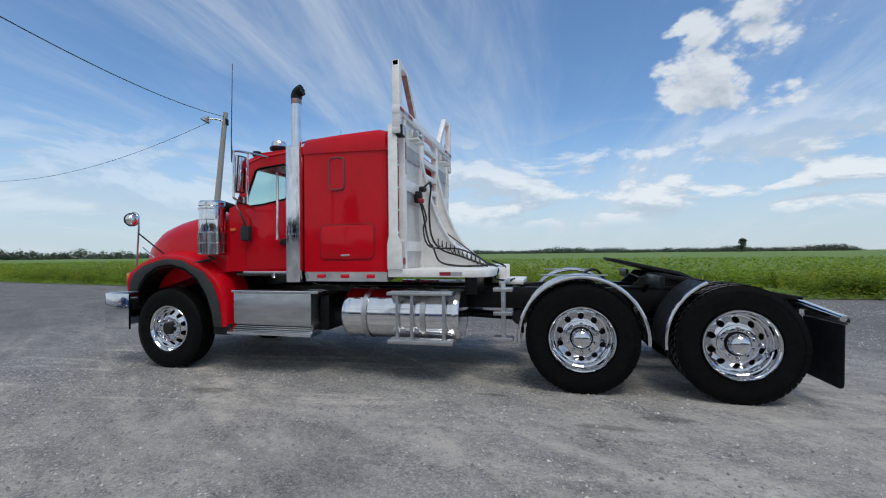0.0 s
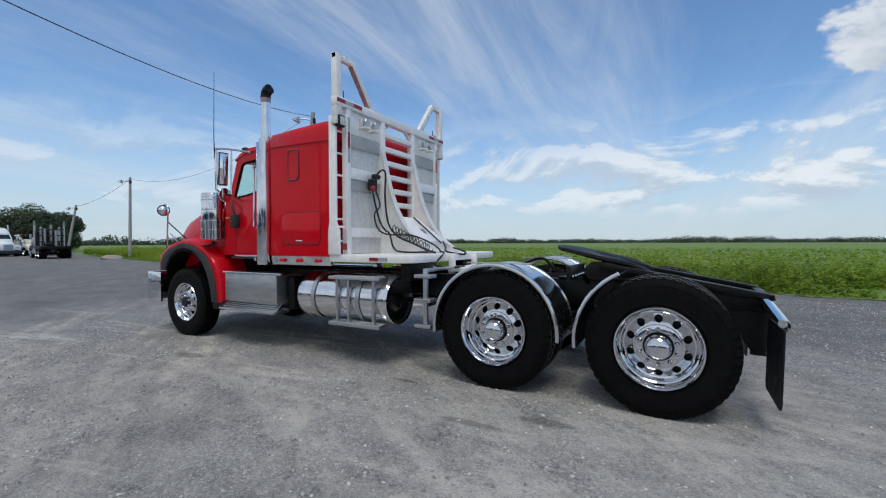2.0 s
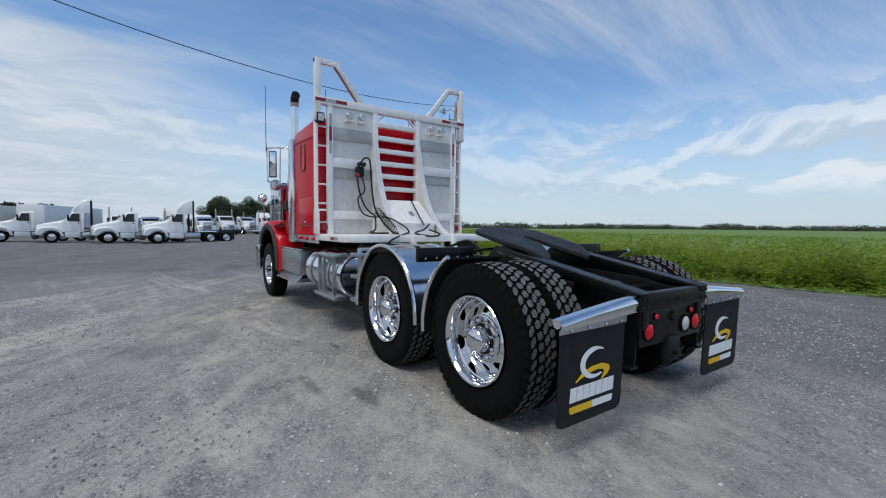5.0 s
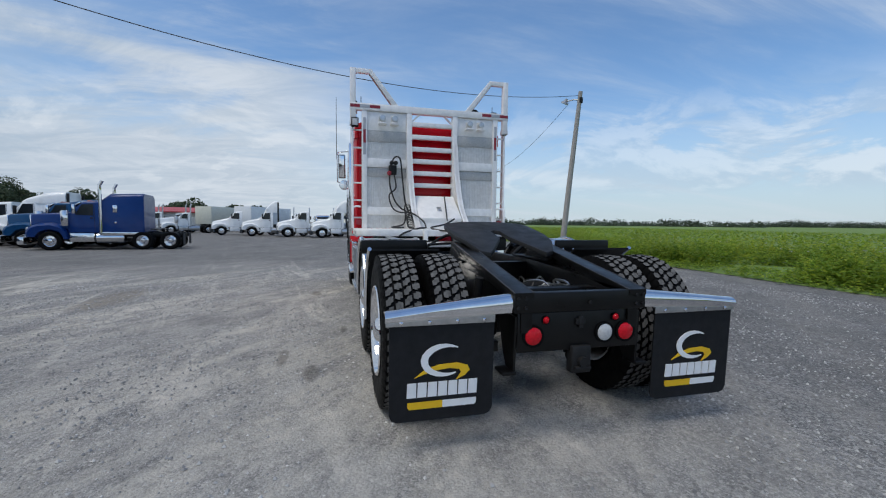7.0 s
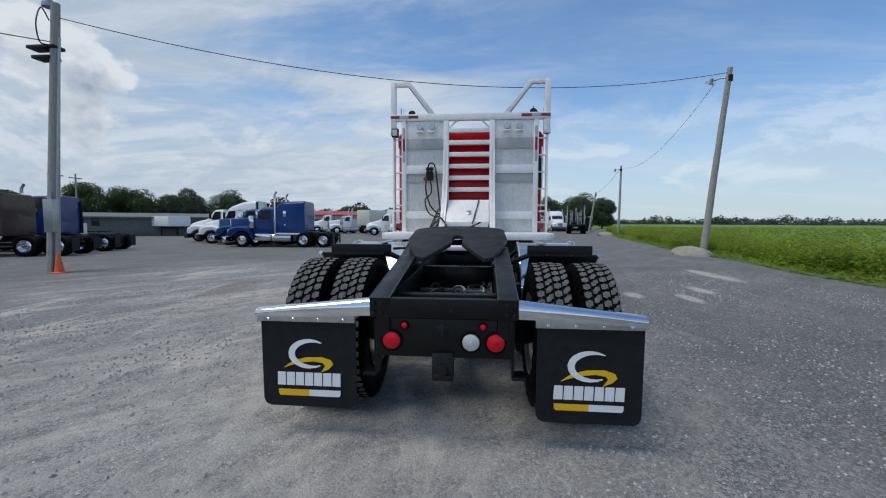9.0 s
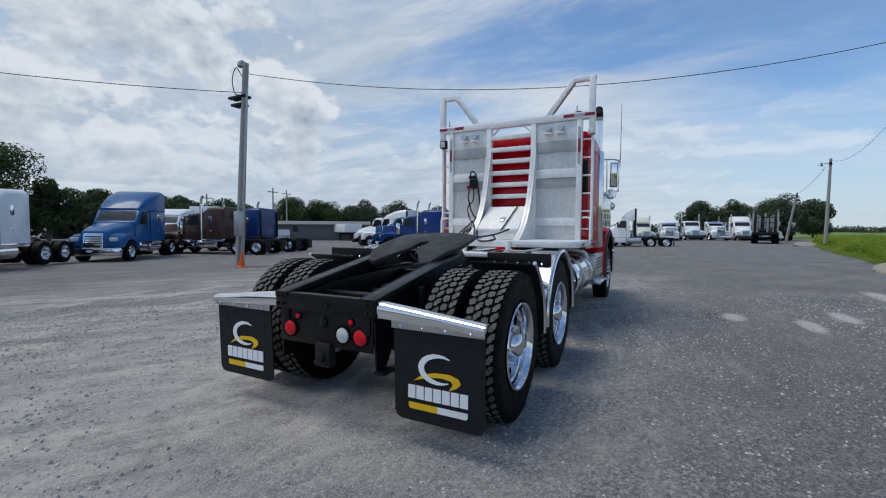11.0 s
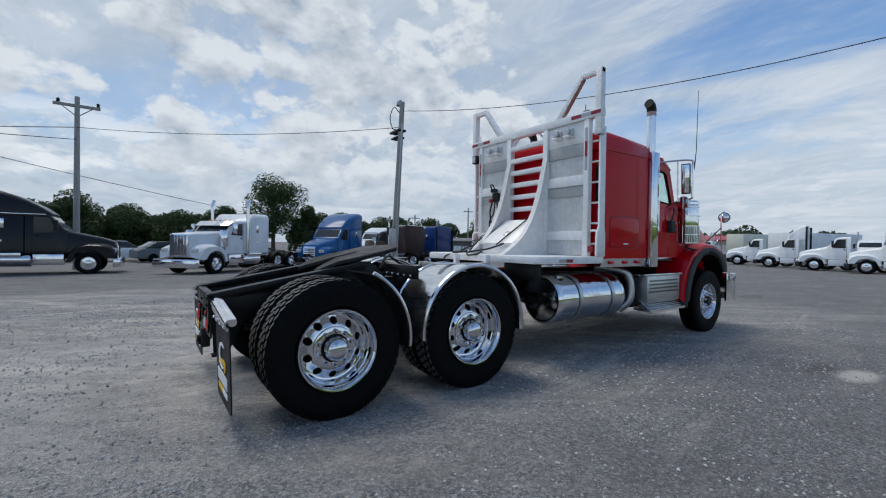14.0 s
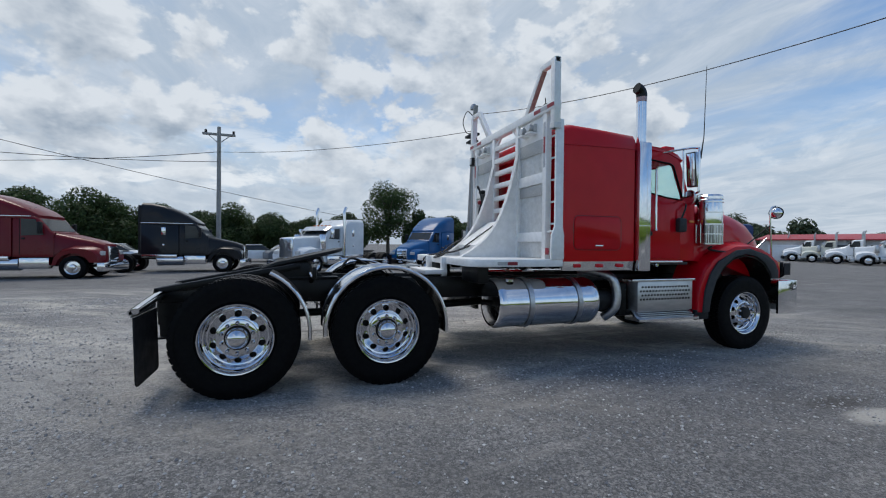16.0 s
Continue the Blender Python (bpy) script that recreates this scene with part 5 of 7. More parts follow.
bp_ = part("bumper", prism(bmesh.new(), [(-8.02, -1.10), (-8.02, 1.10), (-7.99, 1.17), (-7.92, 1.20), (-7.52, 1.20), (-7.52, 1.17), (-7.90, 1.16), (-7.95, 1.08), (-7.95, -1.08), (-7.90, -1.16), (-7.52, -1.17), (-7.52, -1.20), (-7.92, -1.20), (-7.99, -1.17)], "z", 0.44, 0.945, 0.01), CHROME, truck, "wrap-around chrome bumper")
part("bumper_bracket", bx(-7.95, -7.3, -0.45, 0.45, 0.62, 0.85, bevel=0.02), BLACK, bp_)
for sd in (-1, 1):
    part("wheel_well", skin([(-7.345, 0.80)] + [(-6.72 + (x + 6.72) * 0.975, 0.60 + (z - 0.60) * 0.975) for x, z in arc_i[::-1]], sd * 0.55, sd * 1.20), BLACK, truck)

# ---- headache rack behind the sleeper ----
rack = empty("headache_rack")
rack.parent = truck
tagged(rack, "white aluminium headache rack with ladders, posts and curved gussets")
XR = -3.47
outline = [(-3.60, -1.24), (-2.60, -1.24), (-2.50, -1.20), (-2.42, -1.10), (-2.40, -0.95), (-2.40, 0.95), (-2.42, 1.10), (-2.50, 1.20), (-2.60, 1.24), (-3.60, 1.24)]
dk = part("deck_plate", prism(bmesh.new(), outline, "z", 1.195, 1.285, 0.008), MILL, rack)
for sd in (-1, 1):
    for a, b, mt in ((-2.98, -2.85, TAPE_RED), (-2.85, -2.72, TAPE_SILVER)):
        part("reflector_tape", bx(a, b, min(sd * 1.2405, sd * 1.243), max(sd * 1.2405, sd * 1.243), 1.215, 1.255), mt, dk)
    part("deck_lug", bx(-2.42, -2.34, sd * 0.33 - 0.03, sd * 0.33 + 0.03, 1.03, 1.285, bevel=0.01), MILL, dk)
part("deck_tail", bx(-2.41, -2.10, -0.40, 0.40, 1.06, 1.12, bevel=0.012), MILL, dk)
for sd in (-1, 1):
    part("side_rail", bx(XR - 0.04, XR + 0.04, min(sd * 1.03, sd * 1.11), max(sd * 1.03, sd * 1.11), 1.28, 3.10, bevel=0.008), MILL, rack)
    part("upright", bx(XR - 0.045, XR + 0.045, min(sd * 0.33, sd * 0.415), max(sd * 0.33, sd * 0.415), 1.28, 3.10, bevel=0.008), MILL, rack)
    # ribbed back panel with smooth cross strips
    bm = bmesh.new()
    pts, n = [], 22
    y0, y1 = 0.415, 1.03
    for k in range(n):
        a = y0 + (y1 - y0) * k / n
        w = (y1 - y0) / n
        pts += [(XR - 0.007, a), (XR - 0.007, a + w * 0.42), (XR - 0.002, a + w * 0.5), (XR - 0.002, a + w * 0.92)]
    pts += [(XR - 0.007, y1), (XR - 0.03, y1), (XR - 0.03, y0)]
    prism(bm, [(x, sd * y) for x, y in pts], "z", 1.29, 3.09)
    pn = part("ribbed_panel", bm, MILL_DK, rack, sharp=0.3)
    for z0, z1 in ((2.80, 3.085), (2.235, 2.37), (1.50, 1.62)):
        part("cross_strip", bx(XR - 0.004, XR + 0.012 + 0.02 * (z1 < 2.5), min(sd * y0, sd * y1), max(sd * y0, sd * y1), z0, z1, bevel=0.003), MILL, pn)
    part("upper_step", bx(XR + 0.0, XR + 0.01, min(sd * y0, sd * y1), max(sd * y0, sd * y1), 2.63, 2.80, bevel=0.003), PERF, pn)
    part("upper_step", bx(XR + 0.0, XR + 0.01, min(sd * y0, sd * y1), max(sd * y0, sd * y1), 2.09, 2.232, bevel=0.003), PERF, pn)
    # work lamps in pairs
    for y in (0.61, 0.80):
        lp = part("work_lamp", lathe(bmesh.new(), [(0.036, 0), (0.048, 0.02), (0.048, 0.060), (0.042, 0.068), (0, 0.072)], 20, pose(XR + 0.05, sd * y, 2.975, 0, 0, -90)), BRUSHED, rack)
        part("lamp_bracket", bx(XR + 0.01, XR + 0.13, sd * y - 0.06, sd * y + 0.06, 2.89, 2.915, bevel=0.005), MILL, lp)
        part("lamp_body", bx(XR + 0.01, XR + 0.06, sd * y - 0.05, sd * y + 0.05, 2.925, 3.025, bevel=0.01), MILL_DK, lp)
    # curved gusset plates from the uprights down to the deck
    curve_pts = [(XR + 0.04, 2.70), (XR + 0.10, 2.45), (XR + 0.18, 2.15), (XR + 0.30, 1.85), (XR + 0.46, 1.60), (XR + 0.66, 1.42), (XR + 0.86, 1.30), (XR + 0.90, 1.285)]
    cs = [(p.x, p.z) for p in bend([(x, 0, z) for x, z in curve_pts], 4)]
    part("gusset", prism(bmesh.new(), cs + [(XR + 0.04, 1.285)], "y", sd * 0.365, sd * 0.385), MILL, rack)
    bm = loft(bmesh.new(), [[(x, sd * 0.335, z), (x, sd * 0.415, z), (x - 0.014, sd * 0.415, z - 0.006), (x - 0.014, sd * 0.335, z - 0.006)] for x, z in cs])
    part("gusset_flange", bm, MILL, rack)
    # side ladder: outer plate and rungs
    lad = part("ladder_rail", prism(bmesh.new(), [(-3.60, 1.285), (-3.42, 1.285), (-3.42, 1.42), (-3.425, 1.58), (-3.47, 1.68), (-3.47, 2.98), (-3.58, 2.98), (-3.58, 1.68), (-3.60, 1.58)], "y", sd * 1.235, sd * 1.265, 0.004), MILL, rack)
    for k in range(6):
        z = 1.45 + 0.27 * k
        part("rung", tb([(-3.51, sd * 1.10, z), (-3.51, sd * 1.24, z)], 0.013, 8), MILL, lad)
    part("side_loop", tb(bend([(-3.46, sd * 1.13, 1.62), (-3.46, sd * 1.22, 1.62), (-3.46, sd * 1.25, 1.56), (-3.46, sd * 1.25, 1.30)], 4), 0.014, 8), MILL, lad)
    part("side_reflector", bx(XR + 0.04, XR + 0.045, min(sd * 1.12, sd * 1.20), max(sd * 1.12, sd * 1.20), 1.34, 1.42, bevel=0.004), TAPE_RED, lad)
    # corner posts and slanting arms above the top beam
    post = bx(XR - 0.045, XR + 0.045, min(sd * 1.20, sd * 1.285), max(sd * 1.20, sd * 1.285), 2.86, 3.715, bevel=0.008)
    ps = part("corner_post", post, MILL, rack)
    bm = bmesh.new()
    prism(bm, [(sd * 1.285, 3.715), (sd * 0.965, 3.715), (sd * 0.54, 3.185), (sd * 0.64, 3.185), (sd * 0.995, 3.645), (sd * 1.20, 3.645), (sd * 1.20, 3.655), (sd * 1.285, 3.655)], "x", XR - 0.035, XR + 0.035, 0.006)
    part("slant_arm", bm, MILL, ps)
    part("arm_tape", prism(bmesh.new(), [(sd * 0.66, 3.208), (sd * 0.993, 3.639), (sd * 0.996, 3.636), (sd * 0.663, 3.205)], "x", XR - 0.032, XR + 0.032), TAPE_OLD, ps)
    part("post_band", bx(XR - 0.05, XR + 0.05, min(sd * 1.19, sd * 1.29), max(sd * 1.19, sd * 1.29), 2.86, 2.93, bevel=0.006), MILL_DK, ps)
    for a, b, mt in ((1.285, 1.14, TAPE_RED), (1.14, 0.99, TAPE_SILVER), (0.99, 0.83, TAPE_RED)):
        part("reflector_tape", bx(XR + 0.0505, XR + 0.053, min(sd * a, sd * b), max(sd * a, sd * b), 3.125, 3.172), mt, rack)
    for a, b, mt in ((2.98, 2.80, TAPE_SILVER), (2.80, 2.60, TAPE_RED), (2.60, 2.42, TAPE_SILVER)):
        part("reflector_tape", bx(XR + 0.0405, XR + 0.043, min(sd * 1.05, sd * 1.09), max(sd * 1.05, sd * 1.09), b, a), mt, rack)
    part("top_brace", bx(XR - 0.02, XR + 0.02, -0.012, 0.012, 0, 0.19, m=Matrix.Translation((0, sd * 0.335, 2.97)) @ Matrix.Rotation(radians(sd * 48), 4, "X")), MILL, rack)
part("top_beam", bx(XR - 0.05, XR + 0.05, -1.29, 1.29, 3.09, 3.195, bevel=0.008), MILL, rack)
for k, z in enumerate((2.93, 2.735, 2.545, 2.355, 2.165, 1.975)):
    part("rack_rung", bx(XR - 0.03, XR + 0.04, -0.335, 0.335, z - 0.035, z + 0.035, bevel=0.006), MILL, rack)
part("rack_rung", bx(XR - 0.03, XR + 0.04, -0.335, 0.335, 1.755, 1.80, bevel=0.006), MILL, rack)
tbx = part("tool_box", prism(bmesh.new(), [(XR + 0.05, 1.29), (XR + 0.05, 1.775), (XR + 0.16, 1.775), (XR + 0.62, 1.44), (XR + 0.62, 1.29)], "y", -0.315, 0.315, 0.01), MILL, rack)
part("lid", prism(bmesh.new(), [(XR + 0.145, 1.80), (XR + 0.63, 1.447), (XR + 0.63, 1.41), (XR + 0.622, 1.41), (XR + 0.622, 1.44), (XR + 0.15, 1.78)], "y", -0.325, 0.325, 0.003), MILL, tbx)
part("latch", bx(-0.05, 0.05, -0.035, 0.035, 0, 0.012, 0.004, m=Matrix.Translation((XR + 0.44, 0.02, 1.585)) @ Matrix.Rotation(radians(36), 4, "Y")), BRUSHED, tbx)
# corner floodlight on the left, small horn on the top beam
fl_ = part("flood_light", bx(XR - 0.02, XR + 0.07, -1.27, -1.16, 2.83, 2.97, bevel=0.012), SATIN, rack)
part("lens", bx(XR + 0.071, XR + 0.075, -1.255, -1.175, 2.85, 2.95, bevel=0.003), LENS_CLEAR, fl_)
part("rack_antenna", tb([(XR, 1.02, 3.19), (XR, 1.02, 3.30)], 0.006, 6), SATIN, rack)
part("rack_antenna", tb([(XR, -1.12, 3.19), (XR, -1.12, 3.30)], 0.006, 6), SATIN, rack)
# low black stub at the foot of the right antenna
part("mud_mark", bx(XR - 0.02, XR + 0.03, 1.0, 1.09, 3.195, 3.215, bevel=0.005), SATIN, rack)

# trailer couplings and hoses on the left panel
gl = part("glad_hand", bx(XR + 0.02, XR + 0.10, -0.70, -0.58, 2.12, 2.27, bevel=0.015), SATIN, rack, "black trailer air couplings with hanging hoses")
for y, z in ((-0.66, 2.30), (-0.60, 2.30), (-0.70, 2.14)):
    part("coupling", lathe(bmesh.new(), [(0, 0), (0.03, 0), (0.035, 0.05), (0.02, 0.07), (0, 0.07)], 14, pose(XR + 0.08, y, z, 0, 0, -90)), TAPE_RED if z < 2.2 else SATIN, gl)
part("hose", tb(bend([(XR + 0.12, -0.66, 2.30), (XR + 0.20, -0.62, 2.38), (XR + 0.20, -0.54, 2.34), (XR + 0.16, -0.50, 2.05), (XR + 0.18, -0.46, 1.70), (XR + 0.30, -0.42, 1.52), (XR + 0.60, -0.50, 1.42), (XR + 0.85, -0.52, 1.33), (XR + 0.92, -0.45, 1.30)], 7), 0.0125, 8), HOSE, gl)
part("hose", tb(bend([(XR + 0.10, -0.69, 2.12), (XR + 0.14, -0.69, 1.95), (XR + 0.16, -0.62, 1.72), (XR + 0.17, -0.52, 1.60), (XR + 0.20, -0.46, 1.55), (XR + 0.30, -0.5, 1.36), (XR + 0.60, -0.72, 1.31), (XR + 0.9, -0.6, 1.31)], 7), 0.0125, 8), HOSE, gl)
part("hose", tb(bend([(XR + 0.10, -0.62, 2.12), (XR + 0.15, -0.60, 1.92), (XR + 0.14, -0.70, 1.80), (XR + 0.16, -0.66, 1.62), (XR + 0.24, -0.56, 1.54), (XR + 0.55, -0.42, 1.52), (XR + 0.80, -0.30, 1.40), (XR + 0.90, -0.28, 1.31)], 7), 0.011, 8), HOSE, gl)
coil = []
for k in range(110):
    t = k / 109
    a = 2 * math.pi * 11 * t
    c = Vector((XR + 0.25 + 0.62 * t, -0.44 - 0.05 * t, 1.62 - 0.28 * t))
    coil.append(c + Vector((0.0, 0.05 * math.cos(a), 0.05 * math.sin(a))))
part("coiled_hose", tb(coil, 0.006, 6), HOSE, gl)
part("hose", tb(bend([(XR + 0.90, -0.30, 1.31), (XR + 1.02, -0.42, 1.30), (XR + 1.08, -0.62, 1.24), (XR + 1.05, -0.70, 1.16), (XR + 1.18, -0.55, 1.12), (XR + 1.25, -0.3, 1.13)], 6), 0.0125, 8), HOSE, gl)
part("hose", tb(bend([(XR + 0.66, 0.20, 1.44), (XR + 0.80, 0.02, 1.36), (XR + 0.95, -0.22, 1.31), (XR + 1.10, -0.05, 1.27), (XR + 1.05, 0.12, 1.30), (XR + 0.92, 0.02, 1.36)], 6), 0.0125, 8), HOSE, gl)
part("strap", tb([(XR + 0.18, 0.17, 1.80), (XR + 0.70, 0.08, 1.42)], 0.010, 6), HOSE, gl)
part("hose", tb(bend([(-2.2, -0.35, 1.06), (-1.6, -0.45, 1.12), (-1.25, -0.30, 1.25), (-1.1, -0.22, 1.10)], 6), 0.016, 8), HOSE, truck)

# ---- field, verge and woods ----
FIELD = mat("crop_field", (0.115, 0.195, 0.045), (0.16, 0.245, 0.054), 2.2, 0.9, bump=0.25, bscale=1.6, dirt=0.5, dcol=(0.20, 0.24, 0.054))


def leaf_mat(name, c1, c2, c3, through=0.35):
    m = bpy.data.materials.new(name)
    m.use_nodes = True
    n, l = m.node_tree.nodes, m.node_tree.links
    b = n["Principled BSDF"]
    b.inputs["Roughness"].default_value = 0.62
    b.inputs["Specular IOR Level"].default_value = 0.3
    g = n.new("ShaderNodeNewGeometry")
    r = n.new("ShaderNodeValToRGB")
    r.color_ramp.elements[0].color, r.color_ramp.elements[1].color = (*c1, 1), (*c3, 1)
    e = r.color_ramp.elements.new(0.55)
    e.color = (*c2, 1)
    l.new(g.outputs["Random Per Island"], r.inputs[0])
    co = n.new("ShaderNodeTexCoord")
    t = n.new("ShaderNodeTexNoise")
    t.inputs["Scale"].default_value = 0.35
    l.new(co.outputs["Object"], t.inputs["Vector"])
    h = n.new("ShaderNodeHueSaturation")
    mr = n.new("ShaderNodeMapRange")
    l.new(t.outputs["Fac"], mr.inputs["Value"])
    for k, x in zip(("From Min", "From Max", "To Min", "To Max"), (0.3, 0.7, 0.75, 1.25)):
        mr.inputs[k].default_value = x
    l.new(mr.outputs[0], h.inputs["Value"])
    l.new(r.outputs[0], h.inputs["Color"])
    l.new(h.outputs[0], b.inputs["Base Color"])
    tr = n.new("ShaderNodeBsdfTranslucent")
    mx = n.new("ShaderNodeMixShader")
    mx.inputs[0].default_value = through
    l.new(h.outputs[0], tr.inputs["Color"])
    l.new(b.outputs[0], mx.inputs[1]), l.new(tr.outputs[0], mx.inputs[2])
    l.new(mx.outputs[0], n["Material Output"].inputs["Surface"])
    return m


WEED = leaf_mat("weed_leaves", (0.13, 0.23, 0.034), (0.25, 0.36, 0.05), (0.40, 0.46, 0.06), 0.5)
BLOOM = leaf_mat("yellow_green_weeds", (0.24, 0.34, 0.04), (0.36, 0.42, 0.05), (0.52, 0.52, 0.06), 0.5)
UMBEL = leaf_mat("white_blossom", (0.45, 0.48, 0.40), (0.55, 0.56, 0.50), (0.6, 0.6, 0.55))
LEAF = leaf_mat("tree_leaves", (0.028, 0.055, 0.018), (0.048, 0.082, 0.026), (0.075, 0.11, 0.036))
# distance haze is mixed into these two leaf colours, paler than LEAF
FARLEAF_HAZE = leaf_mat("far_leaves_haze_tint", (0.075, 0.10, 0.075), (0.09, 0.12, 0.085), (0.12, 0.15, 0.10))
MIDLEAF_HAZE = leaf_mat("mid_leaves_haze_tint", (0.045, 0.07, 0.04), (0.065, 0.095, 0.05), (0.09, 0.12, 0.065))
BARK = mat("bark", (0.11, 0.09, 0.07), (0.07, 0.058, 0.045), 14, 0.9, bump=0.01, bscale=18)


def edge_y(x):
    """Where the gravel meets the verge."""
    base = 9.05 + 0.004 * min(x, 0) ** 2 * 0.4 + max(0, -x - 5) * 0.055
    return base + 0.35 * noise.noise((x * 0.35, 1.3, 0)) + 0.15 * noise.noise((x * 1.7, 7.3, 0))


bm = bmesh.new()
xs = [x for x in steps(60, 2600, 0, 1.4, 1.0)]
cols = []
for x in xs:
    xe = max(-80, min(80, x))
    e0 = edge_y(xe)
    col = []
    for d in (0.0, 0.4, 1.2, 2.6, 5, 9, 15, 24, 40, 70, 120, 220, 420, 800, 2500):
        z = 0.01 + 0.10 * smooth(d / 1.5) + 0.42 * smooth((d - 3) / 5)
        col.append(bm.verts.new((x, e0 + d, z + (0.06 * noise.noise((x * 0.4, d * 0.4, 2)) if d > 1 else 0))))
    cols.append(col)
for a, b in zip(cols, cols[1:]):
    for k in range(len(a) - 1):
        bm.faces.new((a[k], b[k], b[k + 1], a[k + 1]))
tagged(part("field", bm, FIELD), "flat green crop field reaching to the horizon", "field", kind="structure")


def from_quads(name, verts, quads, material, label, category, kind="stuff"):
    me = bpy.data.meshes.new(name)
    me.from_pydata(verts, [], quads)
    me.materials.append(material)
    return tagged(new(name, me), label, category, kind=kind)


def blades(rng, spots, hmin, hmax, leaves, size):
    """Weeds: a bent stem with leaves along it, each leaf a narrow quad."""
    vs, qs = [], []
    for x, y, z0 in spots:
        h = rng.uniform(hmin, hmax)
        lean = rng.uniform(-0.25, 0.25), rng.uniform(-0.25, 0.25)
        for k in range(leaves):
            t = (k + rng.random()) / leaves
            c = (x + lean[0] * t * h, y + lean[1] * t * h, z0 + h * t)
            a = rng.uniform(0, 6.28)
            ln = size * rng.uniform(0.6, 1.5) * (1.15 - 0.6 * t)
            w = ln * rng.uniform(0.18, 0.34)
            up = rng.uniform(-0.2, 0.9)
            dx, dy = math.cos(a) * ln, math.sin(a) * ln
            px_, py_ = -math.sin(a) * w, math.cos(a) * w
            i = len(vs)
            vs += [(c[0], c[1], c[2]), (c[0] + dx * 0.5 + px_, c[1] + dy * 0.5 + py_, c[2] + ln * up * 0.6), (c[0] + dx, c[1] + dy, c[2] + ln * up * 0.5), (c[0] + dx * 0.5 - px_, c[1] + dy * 0.5 - py_, c[2] + ln * up * 0.6)]
            qs.append((i, i + 1, i + 2, i + 3))
    return vs, qs


rng = random.Random(11)


def spread(count, x0, x1, d0, d1, keep=lambda x, d: True, pw=1.0):
    out = []
    while len(out) < count:
        x = rng.uniform(x0, x1)
        d = d0 + (d1 - d0) * rng.random() ** pw
        if keep(x, d):
            out.append((x, edge_y(max(-80, min(80, x))) + d, 0.02 + 0.10 * smooth(d / 1.5) + 0.42 * smooth((d - 3) / 5) - (0.06 if d > 1 else 0)))
    return out


tall = lambda x, d: noise.noise((x * 0.22, d * 0.3, 5)) > -0.12
vs, qs = blades(rng, spread(6500, -34, 26, 0.4, 5.5, tall, 1.3), 0.25, 0.80, 14, 0.13)
from_quads("verge_weeds", vs, qs, WEED, "rank green weeds along the gravel edge", "weeds")
vs, qs = blades(rng, spread(2600, -75, -34, 0.5, 6, tall, 1.2), 0.4, 1.0, 9, 0.2)
from_quads("verge_weeds", vs, qs, WEED, "rank green weeds along the gravel edge", "weeds")
clumps = lambda x, d: noise.noise((x * 0.55, d * 0.5, 21)) > 0.12
vs, qs = blades(rng, spread(2600, -30, 26, 0.7, 4.5, clumps, 1.1), 0.45, 1.10, 18, 0.14)
from_quads("verge_bushes", vs, qs, WEED, "taller bushy green weeds in clumps", "weeds")
bloomy = lambda x, d: noise.noise((x * 0.16, d * 0.22, 9)) > -0.06
vs, qs = blades(rng, spread(6000, -60, 28, 0.9, 7.0, bloomy), 0.30, 0.78, 14, 0.105)
from_quads("yellow_weeds", vs, qs, BLOOM, "yellow flowering weeds at the field edge", "weeds")
vs, qs = blades(rng, spread(9000, -60, 30, -0.15, 1.6), 0.06, 0.26, 5, 0.10)
from_quads("verge_grass", vs, qs, WEED, "short grass creeping onto the gravel", "grass")
vs, qs = blades(rng, spread(9000, -80, 60, 5, 45, pw=1.6), 0.15, 0.42, 7, 0.22)
from_quads("crop_rows", vs, qs, WEED, "low green crop plants in the field", "crop")
vs, qs = [], []
for x, y, z in spread(150, -30, 22, 1.0, 4.5):
    h = rng.uniform(0.55, 0.95)
    for k in range(7):
        a, r = rng.uniform(0, 6.28), rng.uniform(0, 0.05)
        c = (x + r * math.cos(a), y + r * math.sin(a), z + h + rng.uniform(-0.01, 0.02))
        i = len(vs)
        vs += [(c[0] - 0.016, c[1] - 0.016, c[2]), (c[0] + 0.016, c[1] - 0.016, c[2] + 0.006), (c[0] + 0.016, c[1] + 0.016, c[2]), (c[0] - 0.016, c[1] + 0.016, c[2] + 0.006)]
        qs.append((i, i + 1, i + 2, i + 3))
from_quads("white_blossoms", vs, qs, UMBEL, "small white flower heads among the weeds", "flowers")


def foliage(rng, blobs, count, size):
    """Leaf quads scattered through the shells of rounded clumps."""
    vs, qs = [], []
    tot = sum(r ** 2 for _, r in blobs)
    for (cx, cy, cz), r in blobs:
        for _ in range(max(4, int(count * r * r / tot))):
            d = Vector((rng.gauss(0, 1), rng.gauss(0, 1), rng.gauss(0, 1))).normalized()
            q = r * (0.55 + 0.5 * rng.random() ** 0.6)
            c = Vector((cx, cy, cz)) + Vector((d.x * q, d.y * q, d.z * q * 0.85))
            nrm = (d + Vector((rng.uniform(-0.9, 0.9), rng.uniform(-0.9, 0.9), rng.uniform(-0.5, 0.9)))).normalized()
            a = nrm.orthogonal().normalized()
            b = nrm.cross(a)
            t = rng.uniform(0, 6.28)
            a, b = a * math.cos(t) + b * math.sin(t), b * math.cos(t) - a * math.sin(t)
            s = size * rng.uniform(0.6, 1.35)
            i = len(vs)
            vs += [tuple(c - a * s), tuple(c + b * s * 0.55), tuple(c + a * s), tuple(c - b * s * 0.55)]
            qs.append((i, i + 1, i + 2, i + 3))
    return vs, qs


